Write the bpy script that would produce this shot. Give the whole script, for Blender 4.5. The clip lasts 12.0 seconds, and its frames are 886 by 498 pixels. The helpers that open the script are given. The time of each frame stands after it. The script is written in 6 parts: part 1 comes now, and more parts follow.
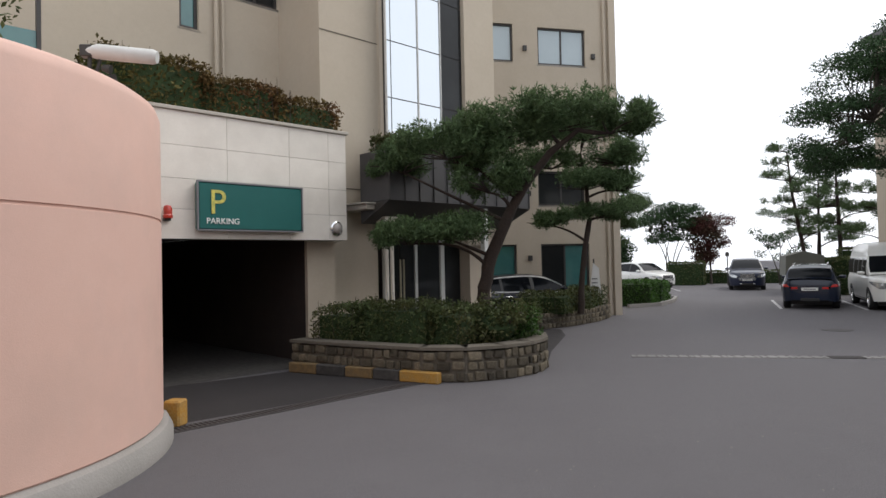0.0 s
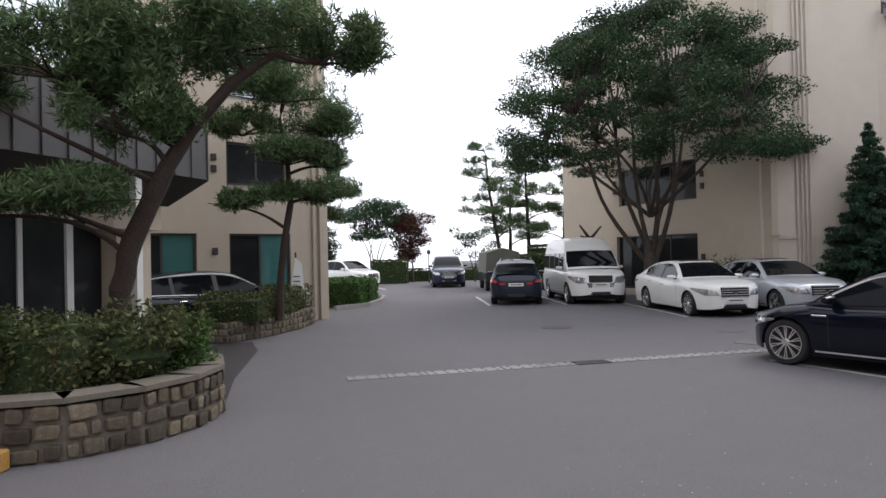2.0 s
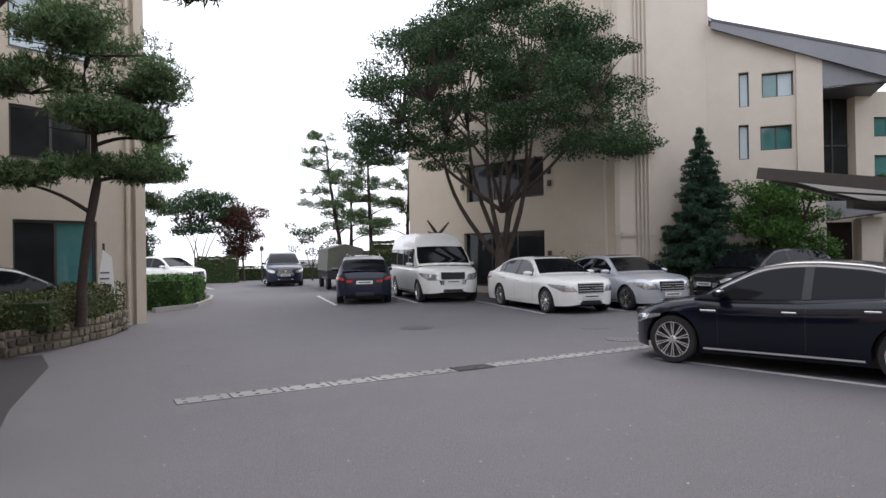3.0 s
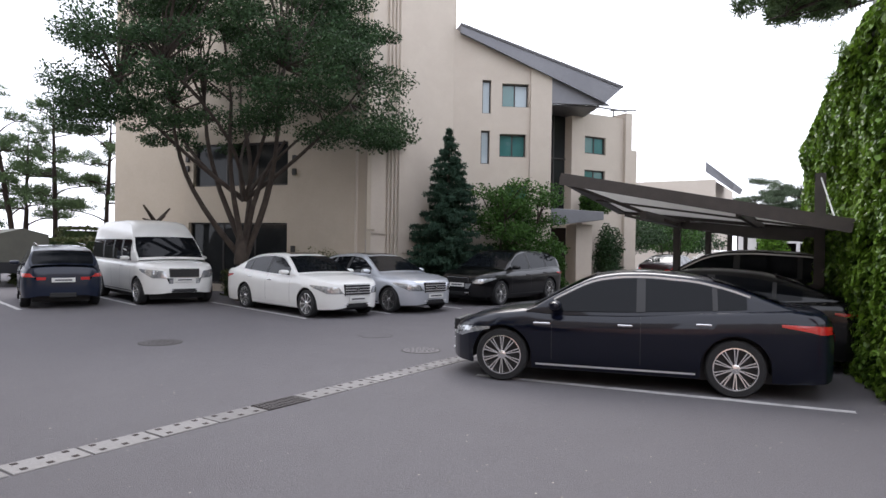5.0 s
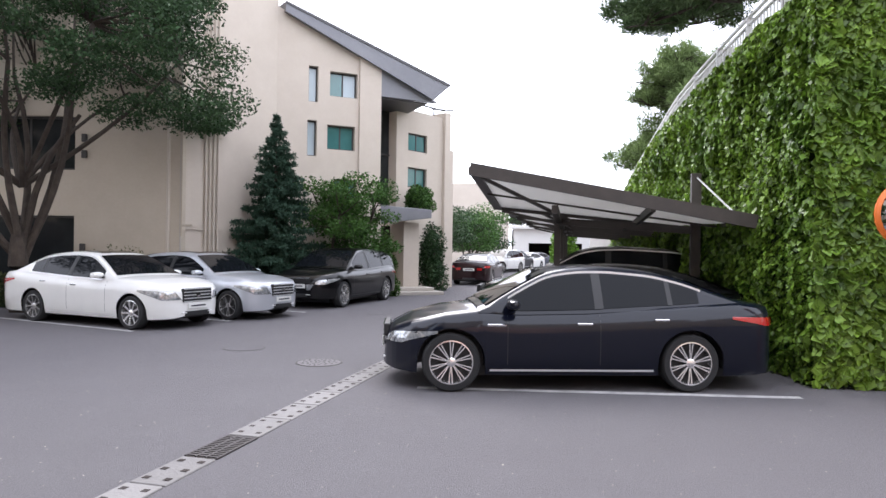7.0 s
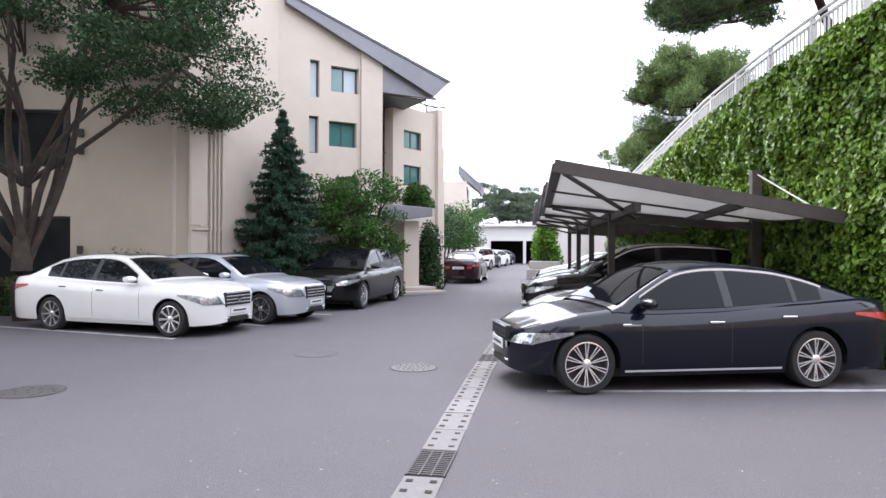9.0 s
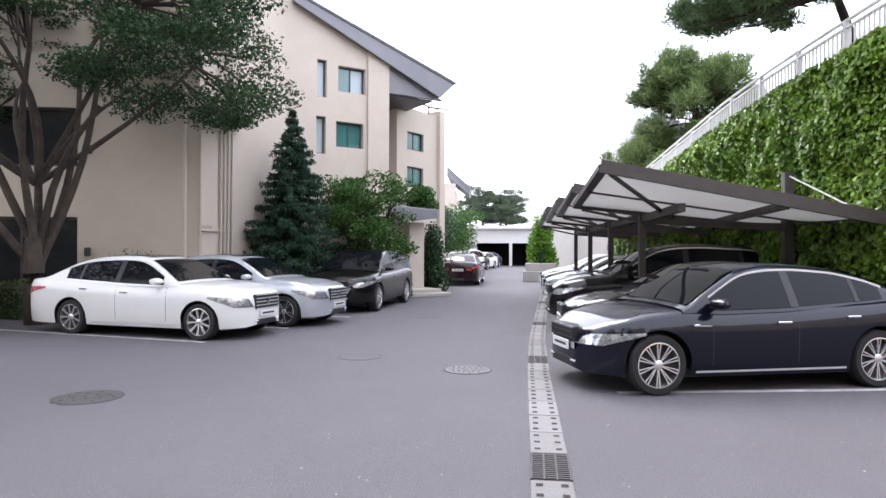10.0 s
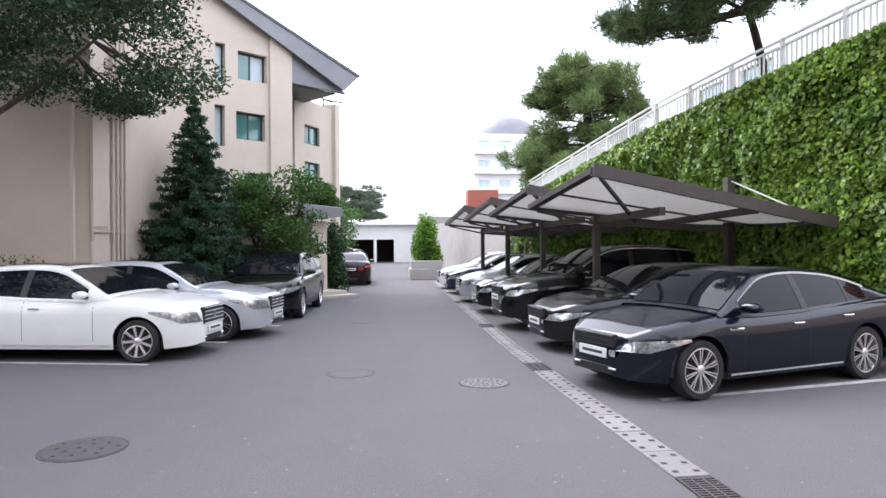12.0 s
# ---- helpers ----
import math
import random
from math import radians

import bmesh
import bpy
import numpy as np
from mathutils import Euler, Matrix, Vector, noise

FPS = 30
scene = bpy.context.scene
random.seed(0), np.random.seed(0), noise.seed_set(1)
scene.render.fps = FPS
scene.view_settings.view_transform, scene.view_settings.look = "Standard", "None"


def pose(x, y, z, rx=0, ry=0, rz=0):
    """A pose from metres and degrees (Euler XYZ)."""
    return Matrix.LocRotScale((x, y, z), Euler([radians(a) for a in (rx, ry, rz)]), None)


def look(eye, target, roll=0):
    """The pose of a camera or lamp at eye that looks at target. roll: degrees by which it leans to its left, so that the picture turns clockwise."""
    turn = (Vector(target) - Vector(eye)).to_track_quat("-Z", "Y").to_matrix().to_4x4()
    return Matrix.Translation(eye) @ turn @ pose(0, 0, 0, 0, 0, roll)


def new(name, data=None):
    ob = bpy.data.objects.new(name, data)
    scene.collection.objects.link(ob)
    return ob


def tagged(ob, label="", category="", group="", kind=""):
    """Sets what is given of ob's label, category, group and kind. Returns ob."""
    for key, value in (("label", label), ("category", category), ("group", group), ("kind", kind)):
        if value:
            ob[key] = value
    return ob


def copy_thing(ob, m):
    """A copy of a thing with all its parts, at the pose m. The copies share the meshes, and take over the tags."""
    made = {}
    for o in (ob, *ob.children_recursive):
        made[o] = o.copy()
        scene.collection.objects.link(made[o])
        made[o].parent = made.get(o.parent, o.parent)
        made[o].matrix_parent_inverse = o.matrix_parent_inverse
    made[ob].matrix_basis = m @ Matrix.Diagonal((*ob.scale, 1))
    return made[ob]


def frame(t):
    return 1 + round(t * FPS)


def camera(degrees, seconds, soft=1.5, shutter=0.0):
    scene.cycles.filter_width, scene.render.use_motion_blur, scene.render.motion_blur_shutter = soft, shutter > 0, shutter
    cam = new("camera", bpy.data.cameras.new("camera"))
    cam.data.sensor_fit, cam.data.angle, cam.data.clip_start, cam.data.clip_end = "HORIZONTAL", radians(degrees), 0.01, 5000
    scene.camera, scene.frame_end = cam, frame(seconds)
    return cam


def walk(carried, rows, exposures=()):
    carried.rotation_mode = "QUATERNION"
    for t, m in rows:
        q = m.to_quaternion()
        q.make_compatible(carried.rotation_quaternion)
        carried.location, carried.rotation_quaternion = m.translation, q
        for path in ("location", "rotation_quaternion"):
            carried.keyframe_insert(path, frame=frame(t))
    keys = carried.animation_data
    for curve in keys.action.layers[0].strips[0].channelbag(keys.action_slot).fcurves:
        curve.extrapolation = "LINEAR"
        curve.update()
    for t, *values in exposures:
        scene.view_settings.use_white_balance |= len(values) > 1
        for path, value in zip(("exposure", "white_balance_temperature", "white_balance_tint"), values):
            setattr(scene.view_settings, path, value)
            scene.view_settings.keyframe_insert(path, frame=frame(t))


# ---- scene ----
cam = camera(68.2, 12.0)
PATH = [
    (0, (1.682, 0.025, 1.944), (0.967, 1.892, 1.985), -1.22),
    (0.5, (1.556, 1.013, 1.898), (1.013, 2.937, 1.938), -1.27),
    (1, (1.454, 2.021, 1.840), (1.128, 3.994, 1.877), -1.28),
    (1.5, (1.282, 2.999, 1.792), (1.194, 4.997, 1.823), -1.31),
    (2, (1.114, 3.944, 1.743), (1.279, 5.937, 1.767), -1.26),
    (2.5, (0.996, 4.837, 1.693), (1.427, 6.790, 1.708), -1.19),
    (3, (0.882, 5.657, 1.616), (1.547, 7.544, 1.629), -0.90),
    (5, (0.463, 7.982, 1.747), (1.886, 9.387, 1.735), 0.88),
    (5.5, (0.384, 8.644, 1.699), (1.948, 9.891, 1.693), 0.97),
    (6, (0.307, 9.271, 1.671), (1.987, 10.355, 1.670), 1.19),
    (6.5, (0.274, 9.845, 1.650), (2.039, 10.786, 1.650), 1.06),
    (8.5, (-0.187, 11.959, 1.606), (1.694, 12.638, 1.606), 0.26),
    (9, (-0.320, 12.486, 1.626), (1.566, 13.153, 1.623), 0.21),
    (9.5, (-0.486, 13.019, 1.616), (1.407, 13.665, 1.617), 0.17),
    (10, (-0.550, 13.516, 1.597), (1.359, 14.114, 1.602), 0.19),
    (10.5, (-0.520, 14.066, 1.628), (1.417, 14.561, 1.635), 0.17),
    (11, (-0.544, 14.663, 1.672), (1.422, 15.029, 1.677), 0.02),
    (11.5, (-0.483, 15.230, 1.706), (1.503, 15.466, 1.706), 0.07),
    (12, (-0.403, 15.793, 1.750), (1.593, 15.923, 1.739), -0.32),
]
# the clip's own exposure brightens as it turns from the sky
LIGHT = [(0.0, -0.12, 6450, 9.0), (1.5, 0.08, 6350, 11.5), (3.0, 0.37, 6250, 12.5), (5.0, 0.52, 6200, 13.0), (6.5, 0.92, 6150, 14.0), (8.5, 1.2, 6050, 15.5), (12.0, 1.15, 6050, 14.0)]
walk(cam, [(t, look(eye, target, roll)) for t, eye, target, roll in PATH], LIGHT)

# ---- world and light ----
world = bpy.data.worlds.new("world")
scene.world = world
world.use_nodes = True
wn, wl = world.node_tree.nodes, world.node_tree.links
bg = wn["Background"]
sky = wn.new("ShaderNodeTexSky")
sky.sky_type = "NISHITA"
sky.sun_disc = False
sky.sun_elevation, sky.sun_rotation = radians(48), radians(42)
sky.dust_density, sky.air_density = 4.0, 1.0
veil = wn.new("ShaderNodeMix")
veil.data_type = "RGBA"
veil.inputs[0].default_value = 0.86
veil.inputs[7].default_value = (10.4, 10.6, 11.2, 1)
wl.new(sky.outputs[0], veil.inputs[6])
wl.new(veil.outputs[2], bg.inputs[0])
bg.inputs[1].default_value = 0.15

sun = new("sun", bpy.data.lights.new("sun", "SUN"))
sun.data.energy, sun.data.angle, sun.data.color = 1.5, radians(35), (1.0, 0.95, 0.88)
sun.matrix_world = look((45, 48, 55), (5, 15, 0))


# ---- materials ----
def material(name, colour, rough=0.8, metal=0.0, spots=(), bump=(), coat=0.0, island=0.0, per_object=0.0, spec=0.5, transmission=0.0, subsurf=0.0):
    """spots: (scale, amount, colour) noise layers; bump: (scale, strength) layers."""
    m = bpy.data.materials.new(name)
    m.use_nodes = True
    nd, ln = m.node_tree.nodes, m.node_tree.links
    b = nd["Principled BSDF"]
    b.inputs["Roughness"].default_value = rough
    b.inputs["Metallic"].default_value = metal
    b.inputs["Coat Weight"].default_value = coat
    b.inputs["Coat Roughness"].default_value = 0.04
    b.inputs["Specular IOR Level"].default_value = spec
    b.inputs["Transmission Weight"].default_value = transmission
    co = nd.new("ShaderNodeTexCoord")
    last = nd.new("ShaderNodeRGB")
    last.outputs[0].default_value = (*colour, 1)
    last = last.outputs[0]
    for scale, amount, col in spots:
        n = nd.new("ShaderNodeTexNoise")
        n.inputs["Scale"].default_value = scale
        n.inputs["Detail"].default_value = 6
        n.inputs["Roughness"].default_value = 0.62
        r = nd.new("ShaderNodeMapRange")
        r.inputs[1].default_value, r.inputs[2].default_value = 0.42, 0.68
        r.inputs[4].default_value = amount
        mix = nd.new("ShaderNodeMix")
        mix.data_type = "RGBA"
        mix.inputs[7].default_value = (*col, 1)
        ln.new(co.outputs["Object"], n.inputs["Vector"])
        ln.new(n.outputs[0], r.inputs[0])
        ln.new(r.outputs[0], mix.inputs[0])
        ln.new(last, mix.inputs[6])
        last = mix.outputs[2]
    for amount, node, out in ((island, "ShaderNodeNewGeometry", "Random Per Island"), (per_object, "ShaderNodeObjectInfo", "Random")):
        if amount:
            geo = nd.new(node)
            r = nd.new("ShaderNodeMapRange")
            r.inputs[3].default_value, r.inputs[4].default_value = 1 - amount, 1 + amount
            hsv = nd.new("ShaderNodeHueSaturation")
            ln.new(geo.outputs[out], r.inputs[0])
            ln.new(r.outputs[0], hsv.inputs["Value"])
            ln.new(last, hsv.inputs["Color"])
            last = hsv.outputs[0]
    ln.new(last, b.inputs["Base Color"])
    normal = None
    for scale, strength in bump:
        n = nd.new("ShaderNodeTexNoise")
        n.inputs["Scale"].default_value = scale
        n.inputs["Detail"].default_value = 5
        u = nd.new("ShaderNodeBump")
        u.inputs["Strength"].default_value = strength
        u.inputs["Distance"].default_value = 0.02
        ln.new(co.outputs["Object"], n.inputs["Vector"])
        ln.new(n.outputs[0], u.inputs["Height"])
        if normal:
            ln.new(normal, u.inputs["Normal"])
        normal = u.outputs[0]
    if normal:
        ln.new(normal, b.inputs["Normal"])
    if subsurf:
        tr = nd.new("ShaderNodeBsdfTranslucent")
        mx = nd.new("ShaderNodeMixShader")
        mx.inputs[0].default_value = subsurf
        ln.new(last, tr.inputs[0])
        ln.new(b.outputs[0], mx.inputs[1])
        ln.new(tr.outputs[0], mx.inputs[2])
        ln.new(mx.outputs[0], nd["Material Output"].inputs[0])
    return m


ASPHALT = material("asphalt", (0.102, 0.095, 0.104), 0.85, spec=0.3, spots=((0.35, 0.6, (0.128, 0.120, 0.128)), (0.8, 0.45, (0.078, 0.072, 0.080)), (2.2, 0.45, (0.082, 0.077, 0.083)), (24, 0.5, (0.135, 0.127, 0.134)), (60, 0.6, (0.150, 0.142, 0.148)), (110, 0.7, (0.25, 0.24, 0.24)), (170, 0.6, (0.055, 0.05, 0.055)), (0.11, 0.35, (0.092, 0.083, 0.088))), bump=((120, 0.6), (30, 0.18), (9, 0.12)))
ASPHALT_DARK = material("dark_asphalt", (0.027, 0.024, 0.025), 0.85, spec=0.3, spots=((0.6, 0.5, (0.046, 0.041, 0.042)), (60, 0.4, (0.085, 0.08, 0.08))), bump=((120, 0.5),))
SOIL = material("far_ground", (0.10, 0.11, 0.07), 0.95, spots=((0.4, 0.6, (0.06, 0.08, 0.04)), (5, 0.5, (0.14, 0.12, 0.09))), bump=((8, 0.4),))
CREAM = material("cream_render", (0.56, 0.49, 0.415), 0.88, spots=((0.25, 0.45, (0.50, 0.43, 0.36)), (1.7, 0.35, (0.64, 0.57, 0.49)), (14, 0.2, (0.50, 0.44, 0.37))), bump=((70, 0.25), (3, 0.08)))
BEIGE = material("beige_render", (0.50, 0.43, 0.34), 0.88, spots=((0.3, 0.45, (0.42, 0.36, 0.29)), (2.0, 0.35, (0.55, 0.48, 0.39)), (12, 0.2, (0.42, 0.36, 0.28))), bump=((70, 0.25),))
PINK = material("pink_render", (0.66, 0.43, 0.36), 0.8, spots=((0.6, 0.5, (0.66, 0.43, 0.35)), (4, 0.3, (0.70, 0.48, 0.41)), (40, 0.2, (0.60, 0.40, 0.33)), (0.9, 0.4, (0.50, 0.36, 0.31))), bump=((90, 0.10), (3, 0.05)))
STONE_PANEL = material("stone_panel", (0.76, 0.71, 0.64), 0.55, spots=((1.2, 0.4, (0.52, 0.47, 0.42)), (30, 0.3, (0.66, 0.61, 0.55)), (0.9, 0.25, (0.42, 0.38, 0.33))), bump=((60, 0.12),), per_object=0.06)
GRANITE = material("granite", (0.44, 0.40, 0.35), 0.6, spots=((40, 0.4, (0.33, 0.30, 0.27)), (1.0, 0.3, (0.38, 0.34, 0.30))), bump=((60, 0.12),), per_object=0.05)
GUTTER_STONE = material("gutter_cover", (0.205, 0.195, 0.19), 0.9, spots=((1.5, 0.5, (0.19, 0.18, 0.17)), (25, 0.4, (0.26, 0.25, 0.24))), bump=((50, 0.3),), per_object=0.16)
CONCRETE = material("concrete", (0.34, 0.32, 0.30), 0.9, spots=((1.5, 0.5, (0.25, 0.24, 0.22)), (25, 0.35, (0.40, 0.38, 0.36))), bump=((50, 0.3),), per_object=0.14)
RUBBLE = material("rubble_stone", (0.10, 0.08, 0.055), 0.92, spots=((7, 0.6, (0.07, 0.058, 0.04)), (3, 0.5, (0.25, 0.21, 0.15)), (30, 0.4, (0.27, 0.23, 0.16))), bump=((22, 0.9),), per_object=0.65)
MORTAR = material("mortar", (0.145, 0.125, 0.10), 0.95, spots=((20, 0.5, (0.09, 0.08, 0.06)),), bump=((40, 0.4),))
KERB_YELLOW = material("kerb_yellow", (0.40, 0.20, 0.025), 0.8, spots=((9, 0.9, (0.30, 0.18, 0.06)), (40, 0.3, (0.50, 0.40, 0.20))), bump=((30, 0.4),))
# dimmed yellow: fading and shadow are both in this colour
KERB_FADED_SHADE = material("kerb_faded", (0.20, 0.125, 0.05), 0.85, spots=((9, 0.8, (0.10, 0.075, 0.045)), (40, 0.3, (0.24, 0.19, 0.11))), bump=((30, 0.4),))
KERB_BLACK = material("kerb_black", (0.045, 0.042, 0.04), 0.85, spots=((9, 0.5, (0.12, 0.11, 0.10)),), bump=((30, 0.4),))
WHITE_LINE = material("road_paint", (0.52, 0.51, 0.50), 0.8, spots=((5, 0.75, (0.20, 0.19, 0.19)), (40, 0.5, (0.34, 0.33, 0.33))), bump=((90, 0.3),))
DARK_METAL = material("dark_metal_cladding", (0.085, 0.082, 0.085), 0.5, 0.3, spots=((2, 0.3, (0.12, 0.115, 0.115)),), bump=((5, 0.03),))
ROOF_METAL = material("zinc_roof", (0.20, 0.20, 0.215), 0.55, 0.35, spots=((0.8, 0.4, (0.26, 0.26, 0.27)), (9, 0.2, (0.16, 0.16, 0.17))), bump=((4, 0.04),))
STEEL_BROWN = material("painted_steel", (0.055, 0.047, 0.042), 0.5, spots=((6, 0.4, (0.09, 0.075, 0.065)),), bump=((40, 0.06),))
WHITE_STEEL = material("white_steel", (0.62, 0.62, 0.60), 0.5, spots=((8, 0.3, (0.48, 0.46, 0.43)),))
FRAME_DARK = material("window_frame_dark", (0.04, 0.036, 0.034), 0.45)
GLASS_TEAL = material("teal_glass", (0.055, 0.16, 0.155), 0.06, 0.0, coat=1.0, spots=((0.9, 0.5, (0.10, 0.24, 0.23)),))
GLASS_DARK = material("dark_glass", (0.018, 0.019, 0.020), 0.06, coat=0.0, spec=0.22, spots=((0.7, 0.4, (0.045, 0.05, 0.05)),))
GLASS_SKY = material("mirror_glass", (0.62, 0.66, 0.69), 0.03, 1.0, spots=((0.5, 0.2, (0.55, 0.60, 0.62)),))
BLIND = material("pale_curtain", (0.40, 0.48, 0.52), 0.35, coat=0.8, spots=((0.8, 0.3, (0.50, 0.57, 0.60)),))
PLASTER_WHITE = material("white_plaster", (0.72, 0.71, 0.69), 0.85, spots=((0.8, 0.3, (0.60, 0.59, 0.57)),), bump=((30, 0.1),))
# near black: the shade inside rooms, pits and holes is in the colour
INSIDE_SHADE = material("garage_dark", (0.03, 0.022, 0.02), 0.95, spots=((2, 0.4, (0.05, 0.035, 0.03)),))
BARK = material("bark", (0.045, 0.034, 0.027), 0.95, spots=((14, 0.6, (0.035, 0.026, 0.02)), (4, 0.4, (0.11, 0.085, 0.065))), bump=((28, 0.9),))
BARK_PINE = material("pine_bark", (0.030, 0.020, 0.016), 0.95, spots=((12, 0.6, (0.035, 0.024, 0.018)), (3, 0.35, (0.055, 0.034, 0.024))), bump=((25, 1.0),))
LEAF_PINE = material("pine_needles", (0.088, 0.135, 0.062), 0.6, island=0.5, spec=0.12, subsurf=0.25, spots=((1.1, 0.5, (0.095, 0.140, 0.056)),))
# greyer needles: distance haze is mixed into the leaf colour
LEAF_PINE_HAZE = material("distant_pine_needles", (0.085, 0.115, 0.070), 0.7, island=0.4, spec=0.12, subsurf=0.25)
LEAF_TREE = material("zelkova_leaves", (0.036, 0.068, 0.030), 0.5, island=0.55, spec=0.12, subsurf=0.25, spots=((0.7, 0.5, (0.058, 0.100, 0.040)),))
LEAF_SPRUCE = material("spruce_needles", (0.042, 0.078, 0.052), 0.65, island=0.45, spec=0.12, subsurf=0.15)
LEAF_BUSH = material("bush_leaves", (0.060, 0.125, 0.030), 0.45, island=0.5, spec=0.12, subsurf=0.3)
LEAF_HEDGE = material("hedge_leaves", (0.070, 0.092, 0.036), 0.5, island=0.5, spec=0.12, subsurf=0.25, spots=((1.2, 0.7, (0.115, 0.090, 0.045)),))
LEAF_RUSTY = material("rusty_hedge_leaves", (0.095, 0.100, 0.030), 0.55, island=0.5, spec=0.12, subsurf=0.25, spots=((0.55, 0.9, (0.15, 0.070, 0.035)),))
LEAF_RED = material("red_leaves", (0.085, 0.030, 0.028), 0.55, island=0.5, spec=0.12, subsurf=0.25, spots=((0.9, 0.8, (0.045, 0.055, 0.025)),))
LEAF_IVY = material("ivy_leaves", (0.155, 0.260, 0.032), 0.36, island=0.55, spec=0.32, subsurf=0.25, spots=((0.45, 0.75, (0.225, 0.340, 0.040)), (1.6, 0.7, (0.050, 0.110, 0.022))))
LEAF_YELLOW = material("yellow_green_leaves", (0.120, 0.235, 0.030), 0.5, island=0.45, spec=0.12, subsurf=0.3)
# dark green backing: the shade between leaves is put into the colour
LEAF_SHADE = material("ivy_shade", (0.022, 0.042, 0.012), 0.9, spots=((6, 0.6, (0.04, 0.075, 0.018)),), bump=((14, 1.0),))
TYRE = material("tyre_rubber", (0.018, 0.018, 0.019), 0.85, bump=((60, 0.2),))
CHROME = material("chrome", (0.75, 0.75, 0.76), 0.12, 1.0)
SATIN = material("satin_chrome", (0.80, 0.80, 0.80), 0.35, 0.5)
ALLOY = material("alloy", (0.86, 0.85, 0.84), 0.22, 0.9)
CAR_GLASS = material("car_glass", (0.006, 0.007, 0.009), 0.03, spec=0.16)
TRIM_BLACK = material("black_trim", (0.016, 0.016, 0.017), 0.5)
LAMP_CLEAR = material("headlamp", (0.42, 0.44, 0.46), 0.10, 0.6, coat=1.0, spots=((11, 0.9, (0.06, 0.065, 0.07)), (26, 0.6, (0.85, 0.86, 0.88))))
LAMP_RED = material("tail_lamp", (0.42, 0.012, 0.012), 0.15, coat=1.0)
PLATE = material("number_plate", (0.70, 0.70, 0.68), 0.5)
INK = material("plate_ink", (0.04, 0.04, 0.05), 0.6)
SIGN_GREEN = material("sign_green", (0.008, 0.105, 0.095), 0.4, spots=((3, 0.3, (0.012, 0.13, 0.115)),))
SIGN_WHITE = material("sign_white", (0.8, 0.8, 0.78), 0.5)
SIGN_GOLD = material("sign_gold", (0.66, 0.58, 0.12), 0.5, spots=((22, 0.7, (0.20, 0.26, 0.10)),))
ORANGE = material("orange_paint", (0.75, 0.17, 0.02), 0.45, spots=((10, 0.3, (0.6, 0.12, 0.02)),))
RED_PLASTIC = material("red_plastic", (0.45, 0.035, 0.02), 0.3, coat=0.5)
IRON = material("cast_iron", (0.075, 0.068, 0.068), 0.7, 0.4, spots=((12, 0.5, (0.11, 0.10, 0.10)),), bump=((60, 0.4),))
CANOPY_SHEET = material("white_membrane", (0.70, 0.69, 0.67), 0.6, subsurf=0.5, spots=((1.5, 0.3, (0.62, 0.59, 0.55)),))
BRICK_RED = material("red_brick", (0.28, 0.09, 0.06), 0.9, spots=((6, 0.4, (0.2, 0.07, 0.05)),))
TERRACOTTA = material("flower_pot", (0.45, 0.40, 0.30), 0.8, spots=((6, 0.3, (0.35, 0.30, 0.22)),))


def paint(name, colour, metal=0.0):
    return material(name, colour, 0.3, metal, coat=0.7, spec=0.10, spots=((3, 0.15, tuple(c * 0.8 for c in colour)),))


